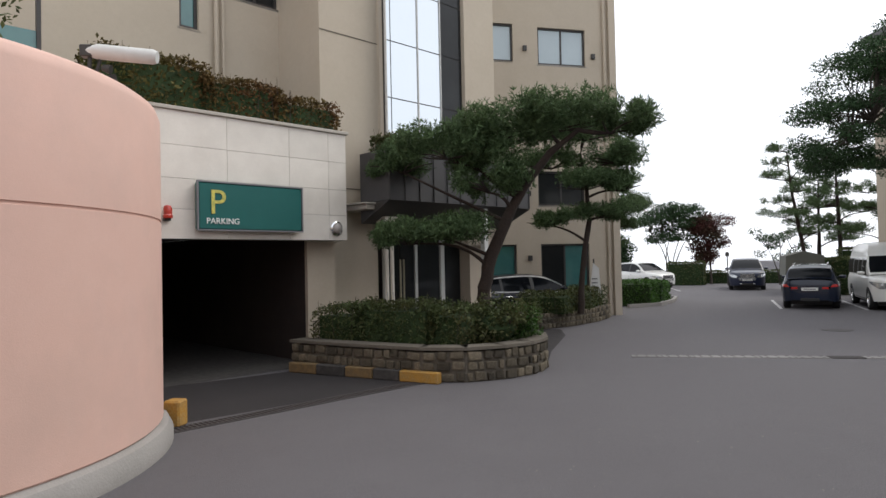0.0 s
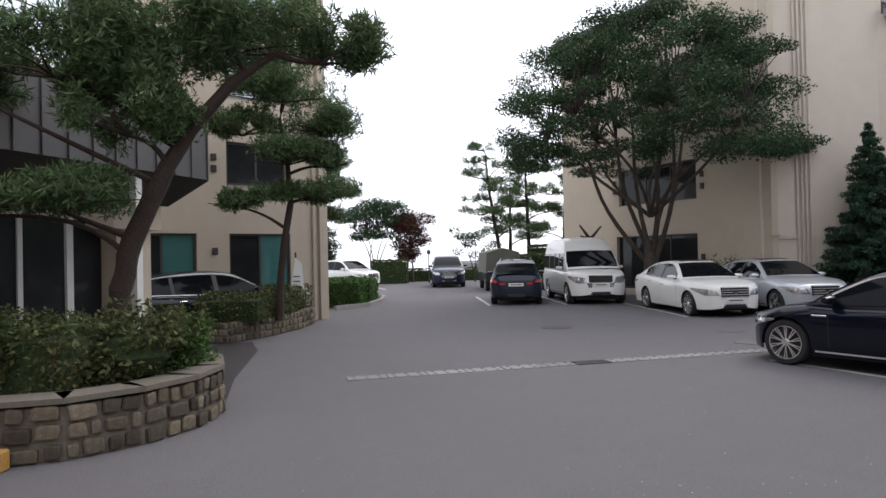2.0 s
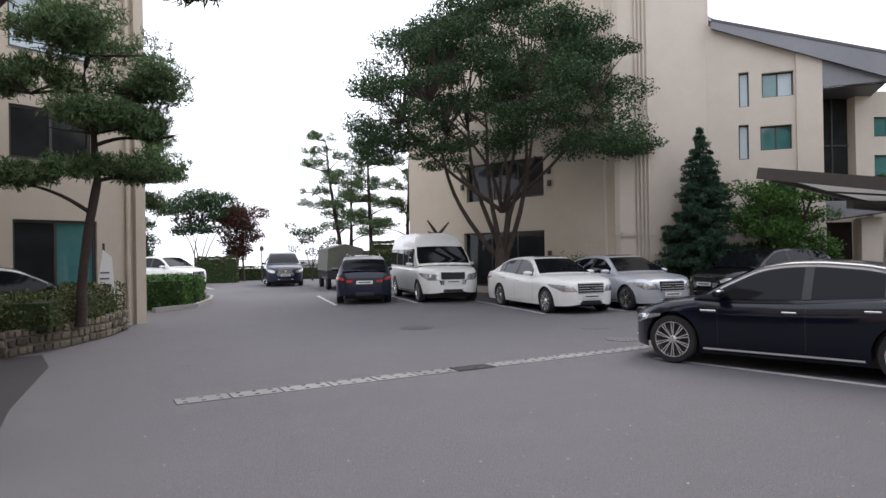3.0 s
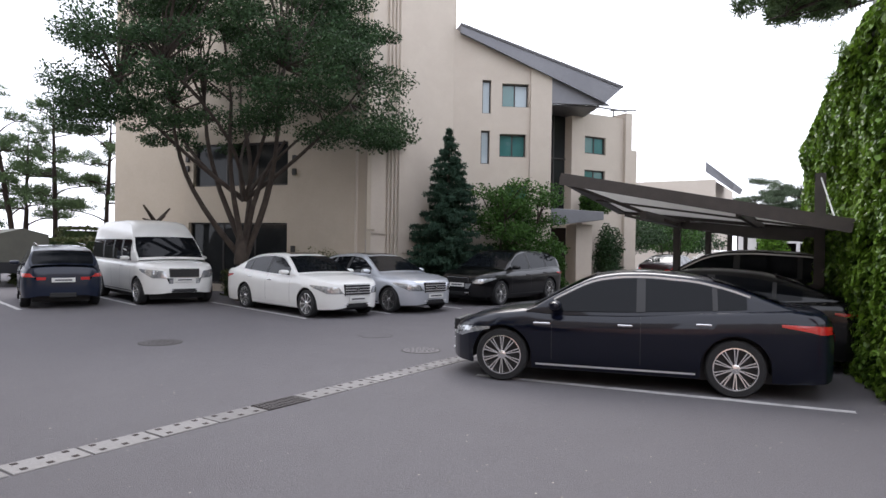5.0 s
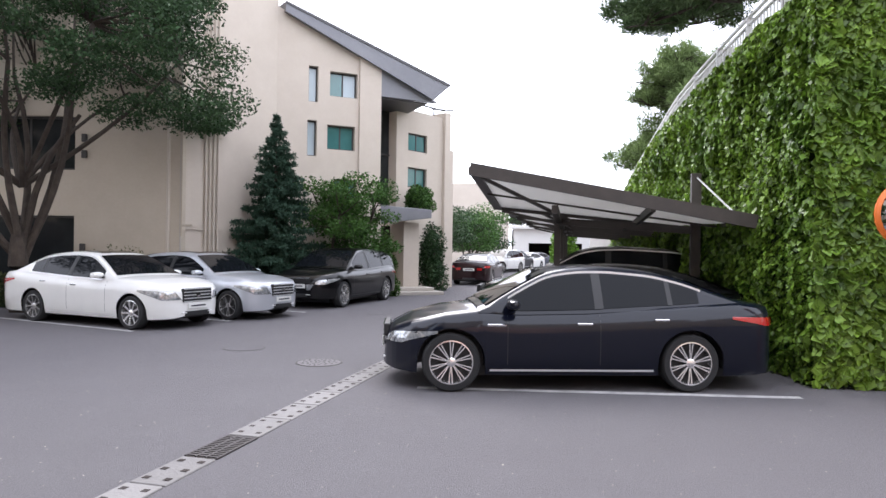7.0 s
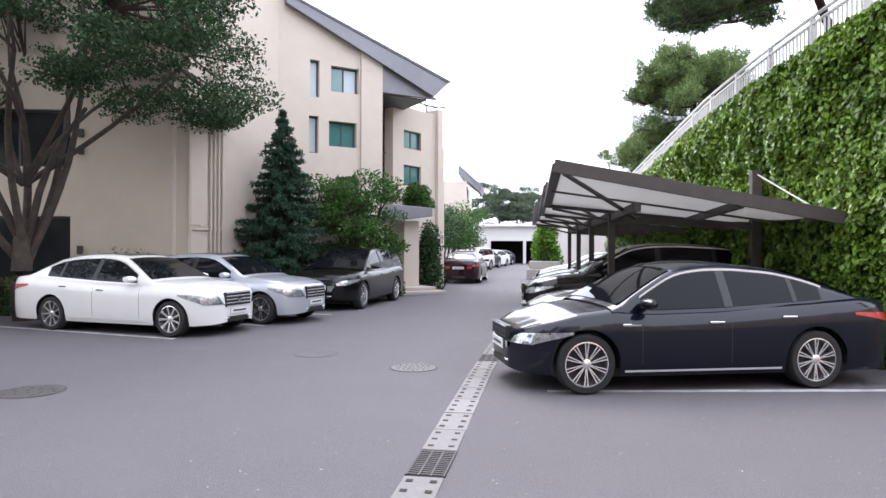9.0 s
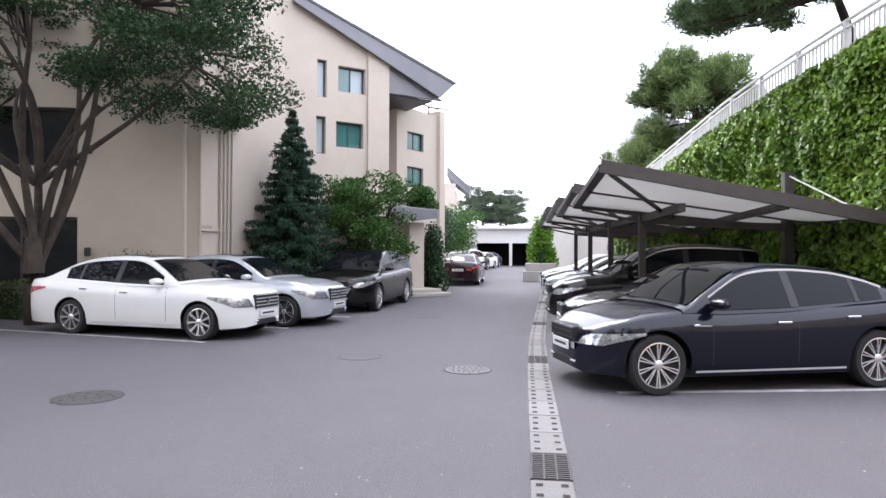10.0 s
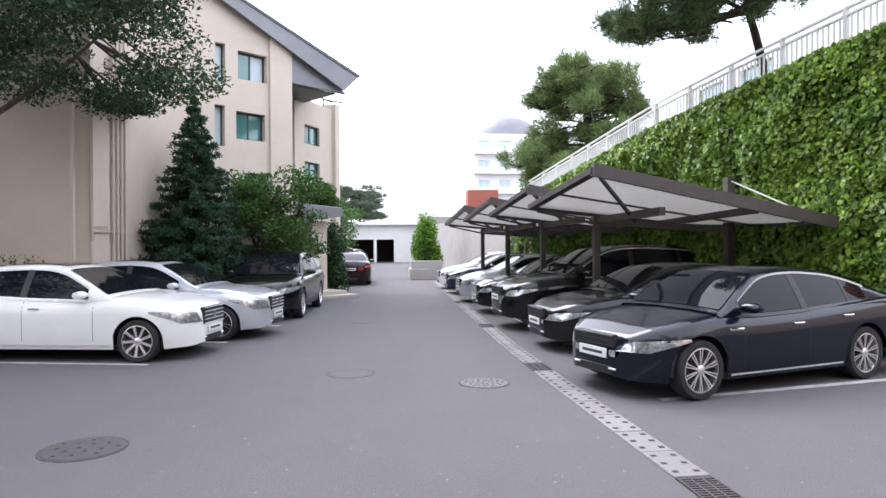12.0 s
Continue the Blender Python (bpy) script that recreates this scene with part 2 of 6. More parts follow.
# ---- geometry helpers ----
class Shape:
    """Gathers faces of one mesh."""

    def __init__(self):
        self.v, self.f = [], []

    def add(self, verts, faces):
        o = len(self.v)
        self.v += [tuple(p) for p in verts]
        self.f += [tuple(i + o for i in q) for q in faces]
        return self

    def box(self, x0, x1, y0, y1, z0, z1, m=None):
        p = [(x, y, z) for z in (z0, z1) for y in (y0, y1) for x in (x0, x1)]
        if m is not None:
            p = [m @ Vector(q) for q in p]
        return self.add(p, [(0, 2, 3, 1), (4, 5, 7, 6), (0, 1, 5, 4), (2, 6, 7, 3), (0, 4, 6, 2), (1, 3, 7, 5)])

    def bar(self, a, b, w, h=None):
        """A square bar from a to b."""
        a, b = Vector(a), Vector(b)
        h = h or w
        m = Matrix.Translation(a) @ (b - a).to_track_quat("Z", "Y").to_matrix().to_4x4()
        return self.box(-w / 2, w / 2, -h / 2, h / 2, 0, (b - a).length, m)

    def tube(self, points, radii, n=8, cap=True):
        rings = []
        pts = [Vector(p) for p in points]
        for i, p in enumerate(pts):
            d = (pts[min(i + 1, len(pts) - 1)] - pts[max(i - 1, 0)]).normalized()
            q = d.to_track_quat("Z", "Y")
            rings.append([p + q @ Vector((math.cos(a) * radii[i], math.sin(a) * radii[i], 0)) for a in (2 * math.pi * k / n for k in range(n))])
        faces = [(i * n + k, i * n + (k + 1) % n, (i + 1) * n + (k + 1) % n, (i + 1) * n + k) for i in range(len(pts) - 1) for k in range(n)]
        if cap:
            faces += [tuple(range(n))[::-1], tuple((len(pts) - 1) * n + k for k in range(n))]
        return self.add([q for r in rings for q in r], faces)

    def cyl(self, x, y, z0, z1, r, n=16, r1=None):
        return self.tube([(x, y, z0), (x, y, z1)], [r, r if r1 is None else r1], n)

    def lathe(self, profile, n=24, m=None):
        """profile: (radius, height) pairs turned round z."""
        p = [(r * math.cos(a), r * math.sin(a), z) for r, z in profile for a in (2 * math.pi * k / n for k in range(n))]
        if m is not None:
            p = [m @ Vector(q) for q in p]
        k = len(profile)
        return self.add(p, [(i * n + j, i * n + (j + 1) % n, (i + 1) * n + (j + 1) % n, (i + 1) * n + j) for i in range(k - 1) for j in range(n)])

    def prism(self, outline, z0, z1):
        n = len(outline)
        p = [(x, y, z0) for x, y in outline] + [(x, y, z1) for x, y in outline]
        return self.add(p, [tuple(range(n))[::-1], tuple(range(n, 2 * n))] + [(i, (i + 1) % n, n + (i + 1) % n, n + i) for i in range(n)])

    def grid(self, rows):
        n = len(rows[0])
        return self.add([p for r in rows for p in r], [(i * n + j, i * n + j + 1, (i + 1) * n + j + 1, (i + 1) * n + j) for i in range(len(rows) - 1) for j in range(n - 1)])

    def mesh(self, name, mat, smooth=False, bevel=0.0):
        me = bpy.data.meshes.new(name)
        me.from_pydata(self.v, [], self.f)
        me.materials.append(mat)
        if bevel or smooth:
            bm = bmesh.new()
            bm.from_mesh(me)
            bmesh.ops.remove_doubles(bm, verts=bm.verts, dist=0.0004)
            bmesh.ops.recalc_face_normals(bm, faces=bm.faces)
            if bevel:
                bmesh.ops.bevel(bm, geom=bm.edges[:], offset=bevel, segments=1, affect="EDGES")
            for q in bm.faces:
                q.smooth = smooth
            if smooth:
                for e in bm.edges:
                    e.smooth = not (len(e.link_faces) == 2 and e.calc_face_angle() > 0.7)
            bm.to_mesh(me)
            bm.free()
        return me


def part(name, shape, mat, parent=None, label="", smooth=False, bevel=0.0):
    ob = new(name, shape.mesh(name, mat, smooth, bevel) if isinstance(shape, Shape) else shape)
    if parent is not None:
        ob.parent = parent
    return tagged(ob, label)


# each side of the court is laid out in a frame of its own
COURT = Matrix.Identity(4)
GARAGE_SIDE = pose(-1.784, -0.315, 0, 0, 0, -7.33) @ Matrix.Scale(1.071, 4)
WING_SIDE = pose(-1.29, 0.643, 0, 0, 0, -5.18) @ Matrix.Scale(1.012, 4)
FAR_SIDE = pose(-0.305, 3.098, 0, 0, 0, -4.04) @ Matrix.Scale(0.92, 4)
site = COURT


def thing(name, label, category, at=(0, 0, 0), turn=0.0, group="", kind=""):
    ob = new(name)
    ob.matrix_basis = site @ pose(*at, 0, 0, turn)
    return tagged(ob, label, category, group, kind)


def wall_cells(s, u0, u1, z0, z1, y0, y1, holes=()):
    """A wall along x between y0 and y1, one closed mesh, with rectangular holes (u0, u1, z0, z1) right through it."""
    us = sorted({u0, u1, *[h[0] for h in holes], *[h[1] for h in holes]})
    zs = sorted({z0, z1, *[h[2] for h in holes], *[h[3] for h in holes]})
    nu, nz = len(us), len(zs)

    def solid(i, k):
        if not (0 <= i < nu - 1 and 0 <= k < nz - 1):
            return False
        a, c = (us[i] + us[i + 1]) / 2, (zs[k] + zs[k + 1]) / 2
        return not any(h[0] <= a <= h[1] and h[2] <= c <= h[3] for h in holes)

    def at(i, k, back):
        return (k * nu + i) * 2 + back

    faces = []
    for i in range(nu - 1):
        for k in range(nz - 1):
            if solid(i, k):
                faces.append((at(i, k, 0), at(i + 1, k, 0), at(i + 1, k + 1, 0), at(i, k + 1, 0)))
                faces.append((at(i, k, 1), at(i, k + 1, 1), at(i + 1, k + 1, 1), at(i + 1, k, 1)))
                for di, dk, (p, q) in ((-1, 0, ((i, k + 1), (i, k))), (1, 0, ((i + 1, k), (i + 1, k + 1))), (0, -1, ((i, k), (i + 1, k))), (0, 1, ((i + 1, k + 1), (i, k + 1)))):
                    if not solid(i + di, k + dk):
                        faces.append((at(*p, 0), at(*p, 1), at(*q, 1), at(*q, 0)))
    return s.add([(u, y, z) for z in zs for u in us for y in (y0, y1)], faces)


def window(parent, u0, u1, z0, z1, y, glass=GLASS_TEAL, leaves=2, frame_mat=FRAME_DARK, w=0.06, glass_b=None, sill=True, place=None):
    """A framed window in the plane y of its parent, facing -y."""
    s = Shape()
    s.box(u0, u1, y - 0.03, y + 0.05, z0, z0 + w).box(u0, u1, y - 0.03, y + 0.05, z1 - w, z1)
    s.box(u0, u0 + w, y - 0.03, y + 0.05, z0 + w, z1 - w).box(u1 - w, u1, y - 0.03, y + 0.05, z0 + w, z1 - w)
    win = part("window", s, frame_mat, parent, "dark-framed window")
    if place is not None:
        win.matrix_basis = place
    step = (u1 - u0 - 2 * w) / leaves
    for i in range(leaves):
        a = u0 + w + i * step
        part("pane", Shape().box(a, a + step, y + 0.002 + 0.012 * (i % 2), y + 0.010 + 0.012 * (i % 2), z0 + w, z1 - w), glass_b if glass_b and i % 2 else glass, win)
        if i:
            part("mullion", Shape().box(a - w / 2, a + w / 2, y - 0.02, y + 0.04, z0 + w, z1 - w), frame_mat, win)
    part("reveal_back", Shape().box(u0, u1, y + 0.051, y + 0.08, z0, z1), INSIDE_SHADE, win)
    if sill:
        part("sill", Shape().box(u0 - 0.04, u1 + 0.04, y - 0.10, y - 0.031, z0 - 0.05, z0 - 0.002), CONCRETE, win)
    return win


# ---- ground ----
s = Shape()
xs = [-900, -200, -60, -30, -15, -6, 0, 6, 12, 20, 30, 45, 70, 200, 900]
ys = [-900, -200, -60, -20, 0, 6, 12, 18, 24, 32, 45, 53.5, 70, 200, 900]
# the court lies on a hill: past its far edge the land falls away
drop = {70: -5.0, 200: -50.0, 900: -120.0}
s.grid([[(x, y, drop.get(y, 0.0) if x < 60 else max(drop.get(y, 0.0), -4.0)) for y in ys] for x in xs])
tagged(part("ground", s, ASPHALT), "worn grey asphalt of the courtyard and its road", "ground", kind="structure")

# Gutter: concrete covers with drain holes, and iron grates, from the courtyard along the road.
GUTTER = [(0.6, 13.55), (4.3, 14.2), (8.0, 14.88), (11.1, 15.40), (17.1, 16.25), (32.0, 18.3)]


def along(points, d):
    for (ax, ay), (bx, by) in zip(points, points[1:]):
        n = math.hypot(bx - ax, by - ay)
        if d <= n:
            return ax + (bx - ax) * d / n, ay + (by - ay) * d / n, math.degrees(math.atan2(by - ay, bx - ax))
        d -= n
    return None


gutter = thing("drain_channel", "long concrete drain channel with holed covers in the asphalt", "drain", kind="structure")
cover = Shape()
cover.box(-0.29, 0.29, -0.145, 0.145, -0.02, 0.012)
cover_mesh = cover.mesh("cover", GUTTER_STONE, bevel=0.006)
hole = Shape()
for i in (-0.19, 0.0, 0.19):
    for j in (-0.085, 0.085):
        hole.box(i - 0.024, i + 0.024, j - 0.024, j + 0.024, 0.0125, 0.0145)
hole_mesh = hole.mesh("drain_hole", INSIDE_SHADE)
grate = Shape()
for i in range(13):
    grate.box(-0.27 + i * 0.043, -0.25 + i * 0.043, -0.14, 0.14, 0.0, 0.013)
for j in (-0.145, -0.05, 0.04, 0.131):
    grate.box(-0.29, 0.29, j, j + 0.014, -0.004, 0.014)
grate_mesh = grate.mesh("grate", IRON)
pit_mesh = Shape().box(-0.29, 0.29, -0.145, 0.145, -0.02, 0.004).mesh("pit", INSIDE_SHADE)
d, i = 0.156, 0
while True:
    at = along(GUTTER, d)
    if at is None:
        break
    x, y, a = at
    is_grate = i in (6, 14, 22, 32, 42)
    for me in ((grate_mesh, pit_mesh) if is_grate else (cover_mesh, hole_mesh)):
        ob = part(me.name, me, None, gutter)
        ob.matrix_basis = pose(x, y, random.uniform(-0.002, 0.002), 0, 0, a + random.uniform(-0.5, 0.5))
    d += 0.6
    i += 1


def manhole(x, y, r, label, proud=0.006, holes=14, mat=IRON):
    m = thing("manhole_cover", label, "manhole cover", (x, y, 0), random.uniform(0, 90), kind="structure")
    part("ring", Shape().lathe([(r, -0.01), (r, proud - 0.002), (r * 0.93, proud - 0.002), (r * 0.93, -0.01)], 32), KERB_BLACK, m)
    part("plate", Shape().lathe([(r * 0.92, -0.01), (r * 0.92, proud), (r * 0.85, proud + 0.002), (0.001, proud + 0.002)], 32), mat, m)
    s = Shape()
    for k in range(holes):
        a, q = 2.4 * k, r * 0.8 * math.sqrt((k + 0.5) / holes)
        s.cyl(q * math.cos(a), q * math.sin(a), proud + 0.003, proud + 0.0045, r * 0.05, 8)
    part("vent_hole", s, INSIDE_SHADE, m)


manhole(5.05, 19.28, 0.36, "round iron manhole cover with vent holes in asphalt")
manhole(8.45, 17.64, 0.33, "asphalt-filled round manhole cover with thin iron rim", 0.003, 0, ASPHALT)
manhole(7.92, 15.82, 0.33, "pale ornate round manhole cover set in asphalt", 0.006, 40, material("worn_iron", (0.15, 0.14, 0.145), 0.7, 0.1, spots=((14, 0.6, (0.10, 0.095, 0.10)),), bump=((50, 0.5),)))
manhole(14.4, 18.6, 0.30, "worn manhole cover level with the asphalt", 0.003, 0, ASPHALT)


def line(a, b, w=0.11, label="worn white parking bay line"):
    (ax, ay), (bx, by) = a, b
    n = math.hypot(bx - ax, by - ay)
    m = thing("parking_line", label, "road marking", (ax, ay, 0), math.degrees(math.atan2(by - ay, bx - ax)), "parking lines", "structure")
    k = max(2, int(n / 0.25))
    rows = [[(n * q / k, -w / 2 + random.uniform(-0.006, 0.006), 0.004), (n * q / k, w / 2 + random.uniform(-0.006, 0.006), 0.004)] for q in range(k + 1)]
    part("paint", Shape().grid(rows), WHITE_LINE, m)


line((7.08, 13.84), (8.66, 9.75), 0.12)
for x in (11.4, 13.9, 16.6, 19.2, 21.8, 24.4, 27.0):
    line((x - 0.42 + 0.18, 14.45 + (x - 11.4) * 0.155), (x + 0.5, 9.7 + (x - 11.4) * 0.16))
line((13.2, 14.75), (30.0, 17.45), 0.11)
for x, y in ((9.0, 20.8), (11.25, 20.5), (13.7, 20.3), (7.2, 26.2), (4.6, 26.6)):
    line((x, y), (x + 0.2, y + 5.2))
s = thing("parking_line", "faded white bay line near the far cars", "road marking", (0.9, 40.2, 0), 100, "parking lines", "structure")
part("paint", Shape().box(0, 4, -0.06, 0.06, 0.001, 0.005), WHITE_LINE, s)

# ---- left building: parking portal, glass stair, entrance ----
site = GARAGE_SIDE
bA = thing("apartment_building", "beige rendered apartment block with garage portal and glass stairwell", "building", (-5.48, 7.04, 0), 73)
# pale stone lintel over the garage, in panels
s = Shape().box(-1.5, 3.95, 0.03, 0.40, 2.27, 4.28)
portal = part("lintel", s, MORTAR, bA)
rows_z = [2.27, 2.74, 3.22, 3.74, 4.28]
cols = [-1.5, -0.25, 1.55, 2.72, 3.55, 3.95]
for a, b in zip(cols, cols[1:]):
    for c, e in zip(rows_z, rows_z[1:]):
        part("stone_panel", Shape().box(a + 0.003, b - 0.003, 0.0, 0.029, c + 0.003, e - 0.003), STONE_PANEL, portal)
part("coping", Shape().box(-1.5, 4.0, -0.04, 0.45, 4.282, 4.34), GRANITE, bA, "thin stone coping", bevel=0.008)
part("wall", Shape().box(3.33, 3.95, 0.42, 5.0, 0, 2.269).box(3.952, 5.3, 0.75, 4.0, 0, 2.9), BEIGE, bA)
# garage walls and ceiling carry the unlit inside as near-black colour
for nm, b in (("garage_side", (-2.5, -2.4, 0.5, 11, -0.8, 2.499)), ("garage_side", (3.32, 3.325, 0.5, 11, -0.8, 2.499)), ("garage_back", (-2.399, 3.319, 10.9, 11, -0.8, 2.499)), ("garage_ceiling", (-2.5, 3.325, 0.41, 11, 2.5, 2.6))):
    part(nm, Shape().box(*b), INSIDE_SHADE, bA, "garage wall coloured near black as if unlit")
part("garage_floor", Shape().box(-2.4, 3.32, 0.0, 10.9, -0.05, 0.006), KERB_BLACK, bA, "concrete garage floor coloured near black")
# round column and tall wall behind
part("pier", Shape().box(3.87, 5.33, 0.70, 2.4, 2.902, 15.0), BEIGE, bA, "tall beige pier")
for z in (3.35, 6.5, 9.6):
    part("joint", Shape().box(3.865, 5.335, 0.690, 0.699, z, z + 0.02), MORTAR, bA)
holes = [(2.85, 3.86, 7.3, 9.0), (1.72, 2.1, 6.45, 9.0), (3.3, 3.86, 5.0, 5.6)]
part("upper_wall", wall_cells(Shape(), -9.0, 3.868, 4.0, 15.0, 2.2, 2.5, holes), BEIGE, bA)
window(bA, 2.85, 3.86, 7.3, 9.0, 2.30, GLASS_DARK, 2)
window(bA, 1.72, 2.1, 6.45, 9.0, 2.30, GLASS_TEAL, 1)
window(bA, 3.3, 3.86, 5.0, 5.6, 2.30, GLASS_DARK, 1)
part("slab", Shape().box(-9.0, 3.868, 0.45, 2.199, 3.9, 4.1), CONCRETE, bA)
part("drain_pipe", Shape().cyl(2.42, 2.12, 4.1, 15.0, 0.045, 8).cyl(2.56, 2.12, 4.1, 15.0, 0.03, 8), BEIGE, bA, smooth=True)
gh = part("glass_balustrade", Shape().box(-6.0, -0.9, 1.0, 1.02, 4.1, 5.4), GLASS_TEAL, bA, "greenish glass screen above the pink wall")
part("post", Shape().box(-3.0, -2.94, 0.97, 1.05, 4.1, 5.6), FRAME_DARK, gh)
part("post", Shape().box(-0.95, -0.89, 0.97, 1.05, 4.1, 6.6), FRAME_DARK, gh)
# mirrored stairwell glazing
cw = part("curtain_wall", Shape().box(5.34, 7.70, 0.46, 0.52, 4.1, 15.0), FRAME_DARK, bA, "mirrored stairwell glazing")
us = [5.34, 5.50, 6.28, 6.98, 7.68]
zs = [4.12 + 1.22 * k for k in range(10)]
for i, (a, b) in enumerate(zip(us, us[1:])):
    for c, e in zip(zs, zs[1:]):
        part("pane", Shape().box(a + 0.012, b - 0.012, 0.445, 0.459, c + 0.012, e - 0.012), GLASS_DARK if i == 3 else GLASS_SKY, cw)
part("mullion", Shape().box(5.34, 5.36, 0.40, 0.46, 4.1, 15).box(6.27, 6.29, 0.42, 0.46, 4.1, 15).box(6.97, 6.99, 0.42, 0.46, 4.1, 15), WHITE_STEEL, cw)
part("fin", Shape().box(7.70, 8.75, 0.35, 3.5, 2.2, 15.0), BEIGE, bA, "grey-beige fin wall")
part("fin_base", Shape().box(8.0, 8.75, 0.6, 3.5, 0, 2.199), BEIGE, bA)
# entrance canopy in dark standing-seam cladding
can = part("canopy", Shape().box(4.55, 8.9, -0.55, 0.34, 3.04, 4.02), DARK_METAL, bA, "dark standing-seam metal canopy")
for k in range(12):
    part("seam", Shape().box(4.56 + k * 0.39, 4.58 + k * 0.39, -0.575, -0.551, 3.05, 4.03), DARK_METAL, can)
part("soffit", Shape().add([(4.55, -0.55, 3.03), (8.9, -0.55, 3.03), (8.9, 0.34, 2.62), (4.55, 0.34, 2.62), (4.55, 0.34, 3.03), (8.9, 0.34, 3.03)], [(0, 1, 2, 3), (3, 2, 5, 4), (0, 3, 4), (1, 5, 2), (0, 4, 5, 1)]), FRAME_DARK, can)
# the lobby's shade is put into this near-black wall colour
part("entrance_wall", Shape().box(5.3, 8.1, 2.6, 2.7, 0, 3.0), INSIDE_SHADE, bA, "lobby wall coloured near black as if unlit")
ent = part("entrance_door", Shape().box(5.6, 5.68, 0.9, 0.98, 0, 2.6).box(6.5, 6.58, 0.9, 0.98, 0, 2.6).box(7.3, 7.42, 0.88, 1.0, 0, 2.6).box(5.6, 8.0, 0.9, 0.98, 2.35, 2.43), WHITE_STEEL, bA, "glazed double door in pale frame")
for a, b in ((5.68, 6.04), (6.08, 6.5), (6.58, 7.3), (7.42, 8.0)):
    part("pane", Shape().box(a, b, 0.935, 0.945, 0.04, 2.35), GLASS_DARK, ent)
part("pull_handle", Shape().cyl(6.02, 0.86, 0.7, 1.9, 0.02, 8).cyl(6.12, 0.86, 0.7, 1.9, 0.02, 8), TERRACOTTA, ent, "pale wooden pull handles", smooth=True)
part("canopy_post", Shape().box(7.36, 7.48, -0.46, -0.34, 0, 3.03), WHITE_STEEL, bA, "white canopy post")
part("awning", Shape().box(4.35, 5.45, -0.1, 0.72, 2.88, 2.98).box(4.30, 5.5, -0.14, 0.74, 2.982, 3.02), GRANITE, bA, "small stone door hood", bevel=0.01)
part("awning_post", Shape().cyl(5.0, 0.1, 0.75, 2.55, 0.04, 10).cyl(5.14, 0.1, 0.75, 2.55, 0.04, 10).box(4.9, 5.24, 0.0, 0.2, 2.55, 2.62).box(4.86, 5.28, -0.04, 0.24, 2.63, 2.76).box(4.95, 5.2, 0.02, 0.18, 2.76, 2.879), STONE_PANEL, bA, "paired posts with stepped capital")

# second wing of the left building
site = WING_SIDE
bA2 = thing("apartment_wing", "beige rendered apartment wing with dark-framed windows", "building", (-6.1, 18.64, 0), 40)
W2 = [(3.15, 4.9, 0.75, 2.46), (0.6, 2.3, 0.75, 2.46), (3.1, 4.8, 3.75, 4.9), (0.6, 2.3, 3.75, 4.9), (3.1, 4.8, 6.1, 7.3), (3.2, 4.93, 8.5, 9.75), (0.6, 2.32, 8.55, 9.8)]
part("wall", wall_cells(Shape(), -3.5, 5.75, 0, 10.9, 0, 0.3, W2), BEIGE, bA2)
part("side_wall", Shape().box(5.45, 5.75, 0.301, 12, 0, 10.9).box(-3.5, 5.44, 11.7, 12, 0, 10.9).box(-3.5, 5.44, 0.301, 11.6, 10.5, 10.7), BEIGE, bA2)
part("pilaster", Shape().box(5.752, 6.0, -0.15, 12, 0, 11.2), BEIGE, bA2, "corner pilaster")
part("drain_pipe", Shape().cyl(5.6, -0.08, 0, 10.9, 0.05, 8), BEIGE, bA2, smooth=True)
part("parapet_rail", Shape().bar((2.0, -0.02, 11.25), (5.9, -0.02, 11.25), 0.04).bar((4.0, -0.02, 10.9), (4.0, -0.02, 11.25), 0.03).bar((5.5, -0.02, 10.9), (5.5, -0.02, 11.25), 0.03), FRAME_DARK, bA2)
for i, w in enumerate(W2):
    window(bA2, *w, 0.10, GLASS_DARK if i in (0, 2) else (GLASS_DARK if i in (1, 3) else BLIND), 2, glass_b=GLASS_TEAL if i in (0, 1) else None)
for u, z in ((2.75, 4.45), (2.75, 4.15), (2.75, 2.0), (2.72, 9.0), (5.2, 8.85)):
    part("vent_cap", Shape().box(u - 0.07, u + 0.07, -0.08, -0.001, z - 0.09, z + 0.09), FRAME_DARK, bA2, bevel=0.015)

# ---- pink round wall by the garage ----
site = GARAGE_SIDE
pk = thing("round_wall", "pink rendered round wall with a groove and grey base", "wall", (-4.77, 3.2, 0), kind="structure")
part("wall", Shape().lathe([(2.97, 0), (2.97, 0.22), (3.0, 0.25), (3.0, 2.30), (2.985, 2.305), (2.985, 2.325), (3.0, 2.33), (3.0, 3.38), (2.97, 3.47), (2.90, 3.52), (0.01, 3.52)], 96), PINK, pk, smooth=True)
part("base", Shape().lathe([(3.10, 0), (3.10, 0.10), (3.05, 0.20), (2.98, 0.23)], 96), CONCRETE, pk, "grey cement skirting", smooth=True)
bl = thing("kerb_block", "small yellow concrete kerb block at the garage corner", "kerb block", (-3.17, 5.92, 0), 20)
part("block", Shape().box(-0.1, 0.1, -0.1, 0.1, 0, 0.3), KERB_YELLOW, bl, bevel=0.02)
tr = thing("trench_drain", "narrow iron trench drain across the garage entrance", "drain", (-3.05, 5.55, 0), math.degrees(math.atan2(3.75, 1.15)), kind="structure")
s = Shape().box(0, 4.0, -0.12, -0.10, 0, 0.012).box(0, 4.0, 0.10, 0.12, 0, 0.012)
for k in range(66):
    s.box(0.02 + k * 0.06, 0.045 + k * 0.06, -0.10, 0.10, 0.0, 0.011)
part("grate", s, IRON, tr)
part("pit", Shape().box(0, 4.0, -0.10, 0.10, -0.02, 0.004), INSIDE_SHADE, tr)

